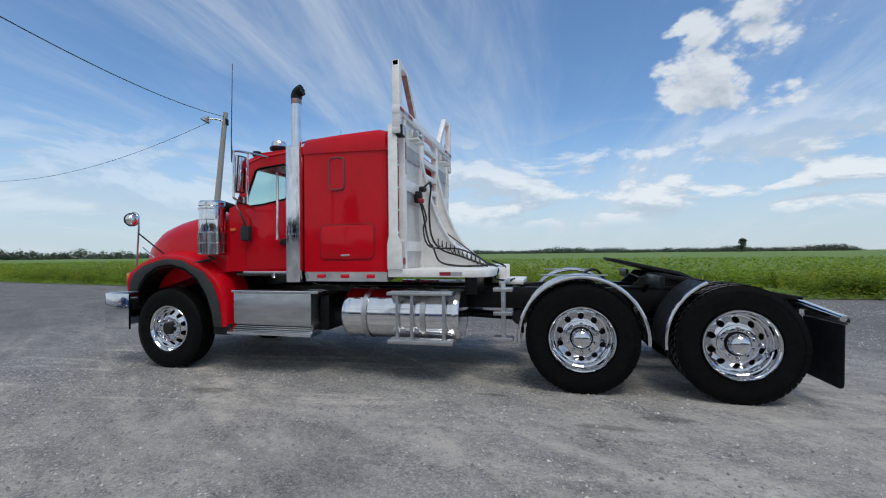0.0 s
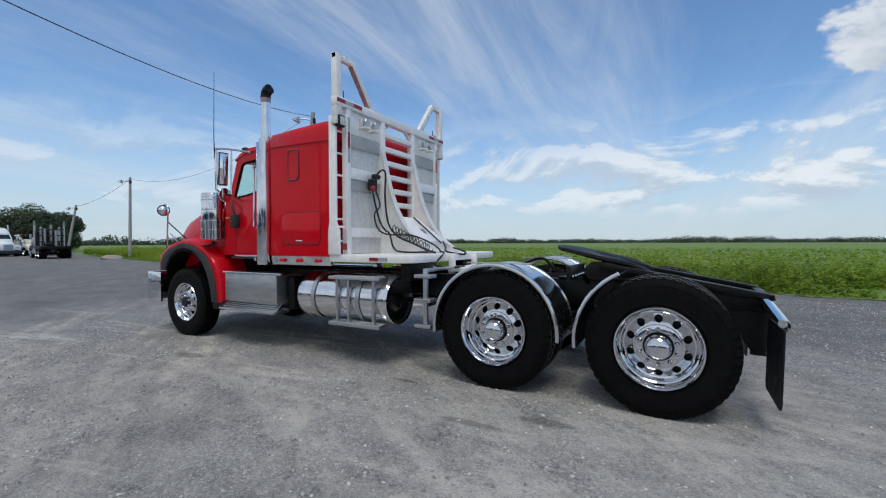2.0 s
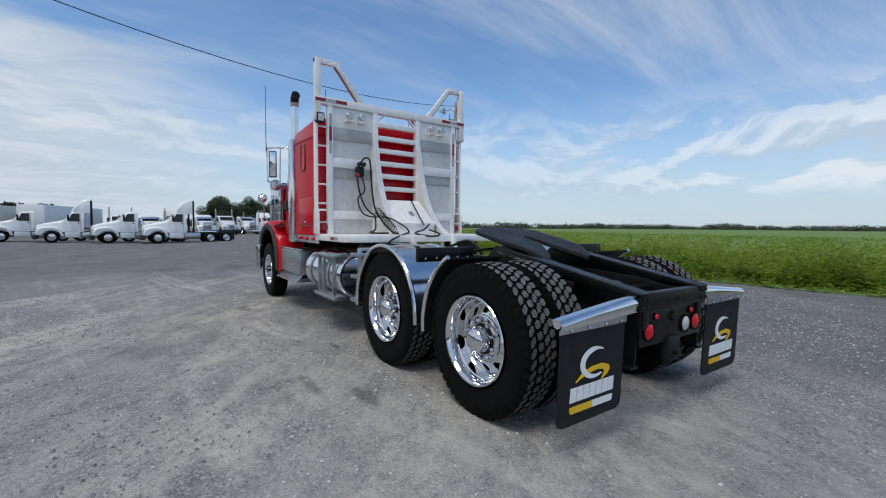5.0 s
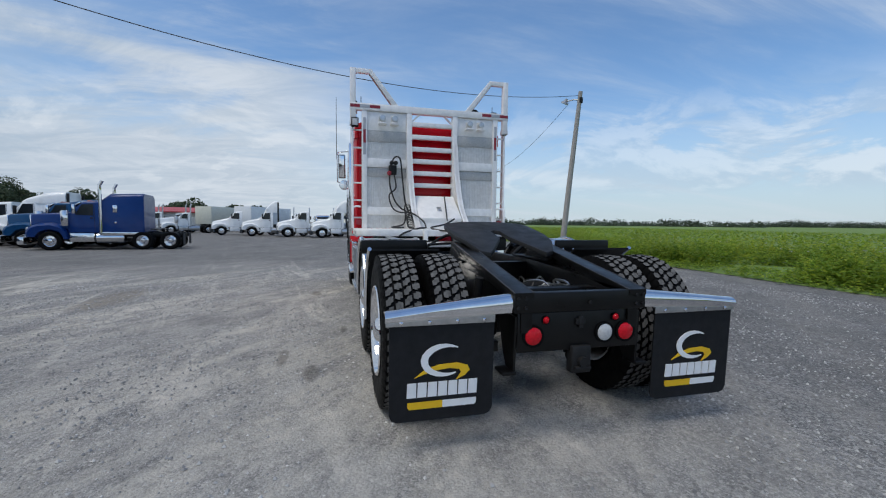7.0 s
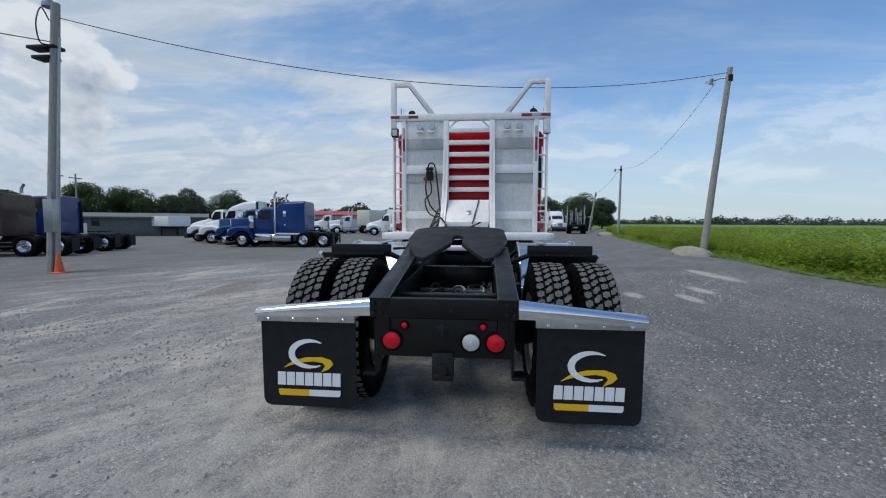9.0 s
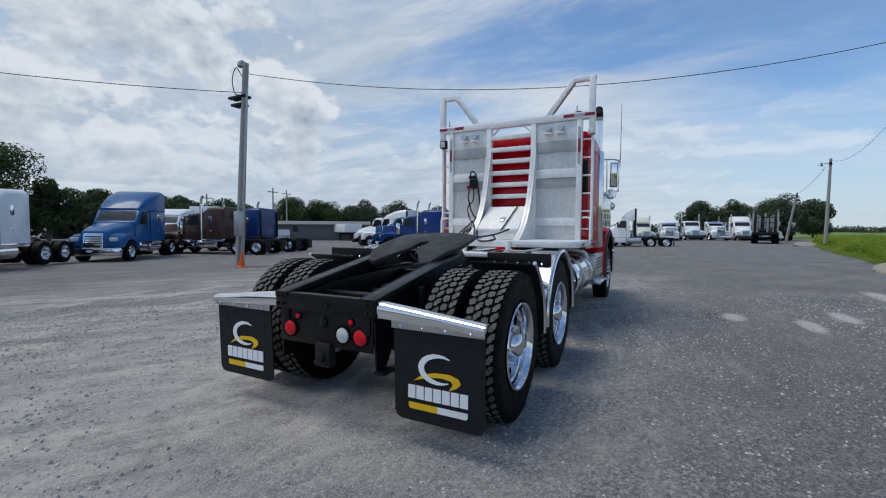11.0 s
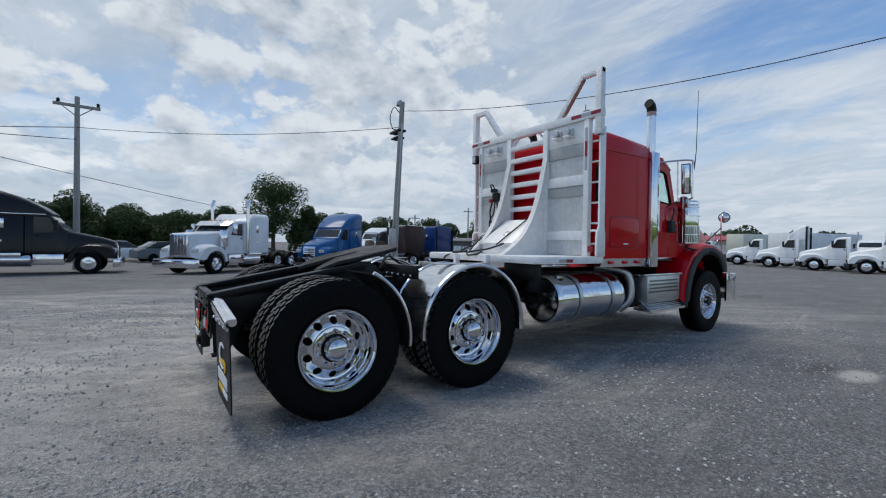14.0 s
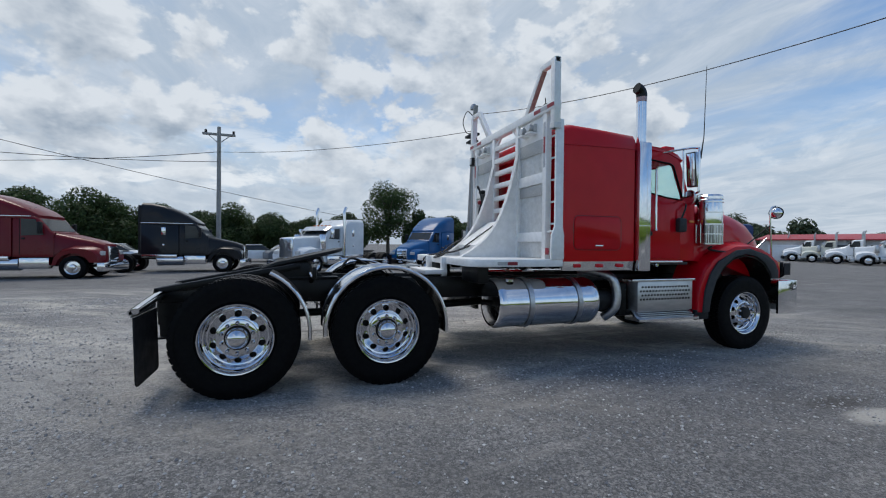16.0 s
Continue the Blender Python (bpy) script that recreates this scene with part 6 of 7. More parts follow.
def crown_blobs(rng, x, y, z, h, w):
    """Clumps that make one uneven crown of height h and width w above z."""
    out = []
    for _ in range(22):
        t = rng.random()
        wide = math.sin(math.pi * min(1, 0.18 + 0.8 * t)) ** 0.7
        a, q = rng.uniform(0, 6.28), rng.random() ** 0.5
        out.append(((x + math.cos(a) * q * w * 0.42 * wide, y + math.sin(a) * q * w * 0.42 * wide, z + h * (0.16 + 0.76 * t)), w * rng.uniform(0.14, 0.23)))
    return out


def tree(x, y, h, w, seed, count=13500, size=0.155, material=None, bare=0.22, label="broad-leaved green tree with an uneven crown"):
    r = random.Random(seed)
    z = ground_z(x, y)
    t = empty("tree", pose(x, y, z), label, "tree")
    bm = tb([(0, 0, -0.1), (0.05 * h * 0.1, 0, h * 0.3), (0, 0.03 * h * 0.2, h * 0.6), (0, 0, h * 0.85)], [h * 0.03, h * 0.024, h * 0.014, h * 0.004], 9)
    for k in range(9):
        a = k * 2.4 + r.uniform(-0.4, 0.4)
        z0 = h * (bare + 0.06 * k)
        q = w * r.uniform(0.22, 0.40)
        tube(bm, [(0, 0, z0), (math.cos(a) * q * 0.5, math.sin(a) * q * 0.5, z0 + h * 0.08), (math.cos(a) * q, math.sin(a) * q, z0 + h * 0.2)], [h * 0.011, h * 0.008, h * 0.003], 6)
    part("trunk", bm, BARK, t)
    vs, qs = foliage(r, crown_blobs(r, 0, 0, h * bare * 0.6, h * (1 - bare * 0.6), w), count, size)
    me = bpy.data.meshes.new("crown")
    me.from_pydata(vs, [], qs)
    part("crown", me, material or LEAF, t)
    return t


TREES = (  # x, y, height, width
    (-14.2, -60.5, 10.6, 10.5), (-19.0, -59.5, 7.6, 5.5), (-8.0, -61, 6.0, 6.5),
    (24.5, -46, 6.2, 8), (19.5, -48, 6.3, 8), (14.5, -50, 5.6, 7), (8.3, -60, 6.4, 8.5), (3.2, -63, 5.4, 7), (-2.5, -64, 5.0, 8),
    (-27, -66, 6.4, 7), (-34, -62, 6.0, 8), (-58, -63, 7.0, 9), (-64, -60, 7.0, 9), (-69, -54, 7.4, 9), (-74, -49, 7.0, 9), (-45, -66, 6, 9),
    (-72, 16.5, 5.2, 6.5), (-97, 22, 8.2, 9.5), (-99, 15, 7.2, 8), (-100, 9, 7, 8), (-92, 26, 6.4, 7),
)
# trees beyond x = -65 take the haze-tinted leaf colour
for k, (x, y, h, w) in enumerate(TREES):
    tree(x, y, h, w, 40 + k, material=MIDLEAF_HAZE if x < -65 else LEAF)


def woods(name, rows, seed, count, size, material, label):
    r = random.Random(seed)
    blobs = []
    for x, y, h, w in rows:
        blobs += crown_blobs(r, x, y, -1.0, h + 1, w)
    vs, qs = foliage(r, blobs, count, size)
    from_quads(name, vs, qs, material, label, "woods")


r_ = random.Random(3)
woods("yard_wood", [(-80 - 14 * r_.random() + k * 1.2, -44 - 2.0 * k + r_.uniform(-4, 4), r_.uniform(5.4, 6.8), 9) for k in range(0, 14, 4)] + [(-112 + r_.uniform(-8, 8), -20 - 4.5 * k, r_.uniform(4.0, 5.6), 10) for k in (0, 1, 3, 4, 5, 8, 9)] + [(30 + k * 5.5, -46 + k * 2 + r_.uniform(-2, 2), r_.uniform(5, 7), 8) for k in range(8)] + [(-6 + 5.0 * k, -70 + r_.uniform(-3, 3), r_.uniform(4.2, 5.6), 8) for k in range(8)] + [(-24 - 5 * k, -78 + r_.uniform(-3, 3), r_.uniform(4.5, 6.5), 8) for k in range(9)], 8, 110000, 0.40, MIDLEAF_HAZE, "dark green wood behind the truck yard")
rows = []
for k in range(300):
    a = radians(60 + 122 * k / 300 + r_.uniform(-0.3, 0.3))
    d = 620 + 160 * noise.noise((k * 0.055, 3, 0)) if a < radians(128) else 330 + 60 * noise.noise((k * 0.1, 8, 0))
    gap = noise.noise((k * 0.09, 0.4, 0)) + 0.6 * noise.noise((k * 0.31, 2.4, 0))
    hh = 2.2 + 4.6 * max(0, gap + 0.15) + 1.8 * r_.random() ** 2
    rows.append((d * math.cos(a), d * math.sin(a), hh, 22 if a < radians(128) else 13))
woods("horizon_wood", rows, 9, 110000, 0.7, FARLEAF_HAZE, "tree line on the horizon, paled by haze in its leaf colour")
# lone bushy tree in the field
tree(116, 303, 9.5, 6.5, 77, 1500, 0.4, FARLEAF_HAZE, label="lone ragged tree far out in the field")


# ---- poles, lamps and wires ----
WOOD = mat("weathered_pole", (0.40, 0.385, 0.365), (0.27, 0.26, 0.245), 9, 0.85, stretch=(6, 6, 0.6), bump=0.006, bscale=20)
GALV = mat("galvanised_steel", (0.42, 0.43, 0.44), (0.34, 0.35, 0.36), 20, 0.4, 0.8)
CABLE = mat("cable", (0.02, 0.02, 0.022), (0.03, 0.03, 0.03), 30, 0.6)
STONE = mat("pale_boulder", (0.36, 0.33, 0.29), (0.26, 0.24, 0.21), 5, 0.9, bump=0.03, bscale=5)


def pole(base, top, r, lamp=None, label="weathered grey wooden utility pole"):
    p = empty("utility_pole", pose(*base), label, "pole")
    d = Vector(top) - Vector(base)
    part("post", tb([(0, 0, -0.3), tuple(d * 0.4), tuple(d)], [r, r * 0.86, r * 0.66], 14), WOOD, p)
    if lamp is not None:
        a = Vector(lamp).normalized()
        c = d + Vector((0, 0, -0.45))
        part("lamp_arm", tb([tuple(c), tuple(c + a * 0.35 + Vector((0, 0, 0.10))), tuple(c + a * 0.75 + Vector((0, 0, 0.06)))], 0.035, 8), GALV, p)
        hd = lathe(bmesh.new(), [(0, 0.24), (0.07, 0.22), (0.09, 0.1), (0.20, 0.0), (0.21, -0.05), (0.0, -0.02)], 20, pose(0, 0, 0, 90, 0, 0))
        for w in hd.verts:
            w.co = Matrix.Rotation(radians(28), 4, a.cross(Vector((0, 0, 1)))) @ w.co + c + a * 0.85
        part("lamp_head", hd, GALV, p)
        part("lamp_box", bx(c.x - 0.1, c.x + 0.1, c.y - 0.1, c.y + 0.1, c.z - 0.15, c.z + 0.15, bevel=0.03), SATIN, p)
    return p


PA0, PA1 = (-17.1, 10.35, 0.0), (-16.72, 11.0, 8.3)
PB0, PB1 = (-8.25, -13.0, -0.1), (-8.4, -12.6, 7.95)
PC0, PC1 = (4.2, -24.6, -0.2), (4.2, -24.6, 8.8)
P20, P21 = (-45.4, 15.2, 0.1), (-45.4, 15.3, 7.75)
P30, P31 = (-60.5, 15.6, 0.1), (-60.1, 16.4, 5.9)
pole(PA0, PA1, 0.16, (-0.75, -0.55, 0))
pole(P20, P21, 0.15, (-0.7, -0.5, 0))
pole(P30, P31, 0.15, (-0.7, -0.5, 0))
pb = pole(PB0, PB1, 0.17, label="grey yard pole with meter box and conduit")
part("conduit", tb([(0.08, 0.20, 0.0), (0.03, 0.38, 3.2), (-0.05, 0.58, 7.0)], 0.035, 8), GALV, pb)
part("conduit", tb([(0.16, 0.12, 0.0), (0.14, 0.20, 2.4)], 0.05, 8), GALV, pb)
part("meter_box", bx(0.1, 0.3, 0.1, 0.42, 1.2, 2.2, bevel=0.02), GALV, pb)
part("meter_box", bx(0.12, 0.27, -0.18, 0.08, 1.9, 2.25, bevel=0.02), SATIN, pb)
part("lamp_head", lathe(bmesh.new(), [(0, 0.26), (0.10, 0.24), (0.16, 0.10), (0.16, 0.0), (0, 0)], 16, pose(-0.15, 0.15, 7.95, 90, 0, 0)), GALV, pb)
for z, w in ((6.75, 0.45), (6.45, 0.30)):
    part("insulator_bracket", bx(-0.35, 0.05, -w, w, z - 0.05, z + 0.05, bevel=0.02), SATIN, pb)
part("drip_loop", tb(bend([(-0.2, 0.1, 7.6), (0.25, 0.35, 7.75), (0.5, 0.45, 7.2), (0.25, 0.25, 6.8), (0.0, 0.2, 6.8)], 6), 0.02, 6), CABLE, pb)
pc = pole(PC0, PC1, 0.16, label="grey wooden utility pole with a cross-arm")
part("cross_arm", bx(-0.95, 0.95, -0.07, 0.07, 8.45, 8.6, bevel=0.02), WOOD, pc)
for x in (-0.85, 0.0, 0.75):
    part("insulator", lathe(bmesh.new(), [(0.05, 0), (0.09, 0.05), (0.05, 0.09), (0.09, 0.14), (0.05, 0.20), (0, 0.22)], 14, pose(x, 0, 8.6 if x else 8.8, 90, 0, 0)), SATIN, pc)
for sx in (-1, 1):
    part("arm_brace", tb([(sx * 0.6, 0, 8.45), (0, 0, 7.95)], 0.025, 6), GALV, pc)
far_pole = pole((-52, -58, -0.2), (-52, -58, 8.2), 0.15, label="far utility pole with a cross-arm")
part("cross_arm", bx(-1, 1, -0.07, 0.07, 7.7, 7.85, bevel=0.02), WOOD, far_pole)
for x, y, h in ((-38.2, -60, 6.4), (-45.7, -54.2, 7.7)):
    copy_thing(far_pole, pose(x, y, h - 8.2))


def wire(a, b, sag, r=0.018, label="thin black overhead cable"):
    a, b = Vector(a), Vector(b)
    pts = [a.lerp(b, k / 36) - Vector((0, 0, 4 * sag * (k / 36) * (1 - k / 36))) for k in range(37)]
    tagged(part("overhead_wire", tb(pts, r, 6), CABLE), label, "cable", kind="structure")


wire((-16.75, 10.95, 8.1), (-8.4, -12.6, 7.55), 1.27, 0.013)
wire((-17.3, 10.7, 7.85), (-45.4, 15.3, 7.6), 1.3, 0.010)
wire((-45.4, 15.3, 7.6), (-60.1, 16.3, 5.7), 0.4, 0.016)
wire((-8.4, -12.6, 6.8), (4.2, -24.5, 7.2), 0.35, 0.014)
wire((4.2, -24.5, 7.2), (34, -38, 7.6), 0.6, 0.020)
wire((4.2, -24.4, 6.55), (30, -22, 7.2), 0.7, 0.018)
wire((23.5, -17.0, 8.6), (-3.4, -29.2, 3.75), 0.35, 0.016)
wire((-3.4, -29.2, 3.75), (-14, -34, 2.6), 0.1, 0.016)
bm = bmesh.new()
bmesh.ops.create_icosphere(bm, subdivisions=3, radius=0.5)
for w in bm.verts:
    w.co = Vector((w.co.x * 1.9, w.co.y * 1.3, max(-0.1, w.co.z * 0.75))) * (1 + 0.25 * noise.noise(w.co * 2.2))
boulder = tagged(part("boulder", bm, STONE), "pale concrete block at the foot of a pole", "boulder", group="pole footings")
boulder.matrix_world = pose(-16.4, 9.55, 0.03, 0, 0, 20)
copy_thing(boulder, pose(-45.8, 14.0, 0.05, 0, 0, 70))
CONE = mat("orange_cone", (0.75, 0.13, 0.03), (0.62, 0.10, 0.02), 8, 0.6)
cn = part("traffic_cone", lathe(bmesh.new(), [(0.19, 0), (0.18, 0.03), (0.14, 0.035), (0.125, 0.05), (0.03, 0.62), (0, 0.63)], 20, pose(0, 0, 0, 90, 0, 0)), CONE)
tagged(cn, "faded orange traffic cone standing at the pole", "cone")
cn.matrix_world = pose(-7.95, -12.45, ground_z(-7.95, -12.45))
part("cone_foot", bx(-0.2, 0.2, -0.2, 0.2, 0.0, 0.03, bevel=0.01), CONE, cn)

# ---- other lorries in the yard: front towards -x, front axle over the origin ----
TYRE_B = finish(lathe(bmesh.new(), [(0.29, -0.11), (0.34, -0.145), (0.44, -0.15), (0.50, -0.12), (0.51, 0), (0.50, 0.12), (0.44, 0.15), (0.34, 0.145), (0.29, 0.11)], 30, closed=True))
RIM_B = finish(lathe(bmesh.new(), [(0.30, 0.135), (0.29, 0.12), (0.26, 0.06), (0.15, 0.07), (0.13, 0.10), (0.12, 0.16), (0.05, 0.18), (0, 0.18)], 24))
RIM_IN = finish(lathe(bmesh.new(), [(0.30, 0.135), (0.29, 0.10), (0.25, -0.02), (0.16, 0.01), (0.13, 0.10), (0.11, 0.14), (0, 0.15)], 24))


def paint(name, c):
    return mat(name, c, tuple(x * 0.9 for x in c), 2.5, 0.32, coat=0.3, rvar=0.06, dirt=0.03, dcol=(0.25, 0.23, 0.2), spec=0.12)


P_WHITE = paint("white_cab_paint", (0.84, 0.86, 0.86))
P_CREAM = paint("cream_cab_paint", (0.68, 0.68, 0.58))
P_NAVY = paint("deep_blue_paint", (0.004, 0.034, 0.16))
P_TEAL = paint("teal_blue_paint", (0.008, 0.065, 0.17))
P_BLUE = paint("mid_blue_paint", (0.012, 0.10, 0.27))
P_BROWN = paint("brown_paint", (0.055, 0.028, 0.022))
P_BLACK = paint("black_paint", (0.010, 0.012, 0.016))
P_MAROON = paint("maroon_paint", (0.16, 0.008, 0.014))
P_SKY = paint("pale_blue_white_paint", (0.72, 0.755, 0.775))
P_GREEN = paint("bright_green_paint", (0.10, 0.28, 0.03))
P_GREY = paint("grey_body_paint", (0.14, 0.15, 0.16))
WINDOW_B = mat("dark_window", (0.018, 0.024, 0.028), (0.03, 0.035, 0.04), 2, 0.08, spec=0.4)


def sect(x, w, z0, z1, c):
    return [(x, -w, z0), (x, w, z0), (x, w, z1 - c), (x, w - c * 0.35, z1 - c * 0.35), (x, w - c, z1), (x, -w + c, z1), (x, -w + c * 0.35, z1 - c * 0.35), (x, -w, z1 - c)]


def lorry(col, label, sleeper=1.6, roof=3.0, classic=False, fairing=0.0, stacks=False, tail=True, group="", wb=None, chrome=True):
    t = empty("lorry", None, label, "truck", group)
    cab_x0, cab_x1 = 0.75, 2.15
    end = cab_x1 + sleeper
    wb = wb or (end + 1.5)
    bright = CHROME if chrome else BRUSHED

    def wheelset(x, y, sd, rim):
        w = empty("wheel")
        w.parent = t
        w.matrix_local = pose(x, y, 0.50, 0, 0, 180 if sd < 0 else 0)
        part("tyre", TYRE_B, RUBBER, w)
        part("rim", rim, bright, w)
    for sd in (-1, 1):
        wheelset(0, sd * 1.03, sd, RIM_B)
        for ax in (wb - 0.66, wb + 0.66):
            wheelset(ax, sd * 1.06, sd, RIM_IN)
            wheelset(ax, sd * 0.74, sd, RIM_IN)
        part("frame_rail", bx(-0.9, wb + 1.35, sd * 0.42 - 0.04, sd * 0.42 + 0.04, 0.70, 0.96, bevel=0.01), BLACK, t)
    for ax in (0, wb - 0.66, wb + 0.66):
        part("axle", tb([(ax, -0.9, 0.5), (ax, 0.9, 0.5)], 0.07, 10), BLACK, t)
    part("fifth_wheel", prism(bmesh.new(), [(wb - 0.45, -0.4), (wb + 0.1, -0.45), (wb + 0.45, -0.3), (wb + 0.1, 0.0), (wb + 0.45, 0.3), (wb + 0.1, 0.45), (wb - 0.45, 0.4)], "z", 1.10, 1.16, 0.01), SATIN, t)
    if tail:
        for sd in (-1, 1):
            part("mud_flap", bx(wb + 1.30, wb + 1.32, min(sd * 0.6, sd * 1.22), max(sd * 0.6, sd * 1.22), 0.25, 0.90), FLAP, t)
    # hood and fenders
    if classic:
        h = part("hood", loft(bmesh.new(), [sect(-0.98, 0.52, 0.85, 1.86, 0.10), sect(-0.9, 0.56, 0.8, 1.92, 0.10), sect(0.0, 0.66, 0.9, 1.98, 0.12), sect(0.85, 0.78, 0.9, 2.06, 0.12)]), col, t)
        part("grille", bx(-1.05, -0.97, -0.50, 0.50, 0.85, 1.88, bevel=0.03), bright, t)
        for k in range(11):
            part("grille_bar", bx(-1.062, -1.052, -0.44 + k * 0.084, -0.40 + k * 0.084, 0.9, 1.82), P_GREY, t)
        bumper_x = -1.25
    else:
        h = part("hood", loft(bmesh.new(), [sect(-1.02, 0.50, 0.75, 1.35, 0.16), sect(-0.92, 0.62, 0.7, 1.52, 0.18), sect(-0.5, 0.72, 0.8, 1.68, 0.18), sect(0.1, 0.84, 0.9, 1.82, 0.2), sect(0.85, 0.98, 0.95, 2.0, 0.2)]), col, t)
        part("grille", prism(bmesh.new(), [(-1.07, 0.72), (-1.06, 1.30), (-0.99, 1.42), (-0.95, 1.42), (-0.98, 0.72)], "y", -0.42, 0.42, 0.01), bright, t)
        for k in range(5):
            part("grille_bar", bx(-1.085, -1.065, -0.38, 0.38, 0.80 + k * 0.11, 0.84 + k * 0.11), BLACK, t)
        bumper_x = -1.12
    for sd in (-1, 1):
        o = [(-0.98, 0.72), (-1.0, 1.0), (-0.86, 1.22), (-0.55, 1.34), (0.0, 1.38), (0.42, 1.26), (0.68, 1.0), (0.78, 0.60)]
        i = [(0.60, 0.60), (0.52, 0.85), (0.34, 1.06), (0.0, 1.14), (-0.34, 1.06), (-0.56, 0.82), (-0.62, 0.72)]
        rings = []
        for k, (x, z) in enumerate(o):
            j = k * (len(i) - 1) / (len(o) - 1)
            a, b = i[::-1][int(j)], i[::-1][min(int(j) + 1, len(i) - 1)]
            q = j - int(j)
            xi, zi = a[0] + (b[0] - a[0]) * q, a[1] + (b[1] - a[1]) * q
            rings.append([(xi, sd * 1.17, zi), (x * 0.8 + xi * 0.2, sd * 1.18, z * 0.8 + zi * 0.2), (x, sd * 1.10, z), (x, sd * 0.58, z + 0.12), (xi, sd * 0.58, zi)])
        part("fender", loft(bmesh.new(), rings), col, t)
        part("headlight", bx(-1.02, -0.92, min(sd * 0.66, sd * 1.02), max(sd * 0.66, sd * 1.02), 1.02, 1.22, bevel=0.04), LENS_CLEAR, t)
    part("bumper", bx(bumper_x - 0.08, bumper_x + 0.22, -1.2, 1.2, 0.32, 0.72, bevel=0.06), bright if classic or chrome else PLASTIC, t)
    # cab with windscreen and side windows
    zr = 2.72 if not classic else 2.62
    part("cab", loft(bmesh.new(), [sect(cab_x0, 1.0, 0.95, 2.0, 0.12), sect(cab_x0 + 0.12, 1.03, 0.95, 2.06, 0.10), sect(cab_x0 + 0.55, 1.05, 0.95, zr - 0.10, 0.12), sect(cab_x0 + 0.72, 1.05, 0.95, zr, 0.12), sect(cab_x1, 1.06, 0.95, zr + 0.04, 0.12)]), col, t)
    part("windscreen", loft(bmesh.new(), [[(cab_x0 + 0.115, -0.90, 2.075), (cab_x0 + 0.115, 0.90, 2.075), (cab_x0 + 0.13, 0.90, 2.06), (cab_x0 + 0.13, -0.90, 2.06)], [(cab_x0 + 0.52, -0.86, zr - 0.13), (cab_x0 + 0.52, 0.86, zr - 0.13), (cab_x0 + 0.54, 0.86, zr - 0.15), (cab_x0 + 0.54, -0.86, zr - 0.15)]]), WINDOW_B, t)
    for sd in (-1, 1):
        part("side_window", prism(bmesh.new(), [(cab_x0 + 0.32, 1.90), (cab_x0 + 0.62, zr - 0.16), (cab_x1 - 0.28, zr - 0.14), (cab_x1 - 0.28, 1.86)], "y", sd * 1.03, sd * 1.064), WINDOW_B, t)
        part("door_seam", bx(cab_x1 - 0.24, cab_x1 - 0.225, min(sd * 1.05, sd * 1.066), max(sd * 1.05, sd * 1.066), 1.05, zr - 0.1), SATIN, t)
        part("door_handle", bx(cab_x1 - 0.42, cab_x1 - 0.30, min(sd * 1.05, sd * 1.085), max(sd * 1.05, sd * 1.085), 1.70, 1.78, bevel=0.01), SATIN, t)
        m = part("side_mirror", bx(cab_x0 + 0.28, cab_x0 + 0.42, min(sd * 1.18, sd * 1.36), max(sd * 1.18, sd * 1.36), 1.95, 2.45, bevel=0.03), bright if classic else SATIN, t)
        part("mirror_arm", tb([(cab_x0 + 0.35, sd * 1.03, 2.38), (cab_x0 + 0.35, sd * 1.2, 2.40)], 0.02, 6), SATIN, m)
        part("tank", lathe(bmesh.new(), [(0, 0), (0.26, 0.0), (0.29, 0.03), (0.29, 1.25), (0.26, 1.28), (0, 1.28)], 22, pose(cab_x1 - 0.2, sd * 0.86, 0.66, 0, 0, -90)), bright, t)
        part("step", bx(cab_x0 + 0.1, cab_x1 - 0.25, min(sd * 0.8, sd * 1.14), max(sd * 0.8, sd * 1.14), 0.45, 0.92, bevel=0.03), bright if classic or chrome else col, t)
        if stacks:
            part("exhaust_pipe", tb([(cab_x1 + 0.05, sd * 1.12, 0.9), (cab_x1 + 0.05, sd * 1.12, 3.2), (cab_x1 + 0.05, sd * 1.12, 3.5), (cab_x1 + 0.18, sd * 1.12, 3.75)], 0.085, 14), bright, t)
    if classic:
        part("visor", prism(bmesh.new(), [(cab_x0 + 0.18, zr - 0.26), (cab_x0 + 0.52, zr - 0.02), (cab_x0 + 0.56, zr - 0.06), (cab_x0 + 0.22, zr - 0.30)], "y", -1.0, 1.0, 0.006), bright, t)
        for y in (-0.6, -0.3, 0, 0.3, 0.6):
            part("roof_marker", bx(cab_x0 + 0.72, cab_x0 + 0.86, y - 0.04, y + 0.04, zr + 0.01, zr + 0.07, bevel=0.02), LENS_AMBER, t)
        for sd in (-1, 1):
            part("air_cleaner", lathe(bmesh.new(), [(0, 0), (0.17, 0), (0.19, 0.03), (0.19, 0.75), (0.15, 0.82), (0, 0.83)], 22, pose(0.62, sd * 1.0, 1.3, 90, 0, 0)), bright, t)
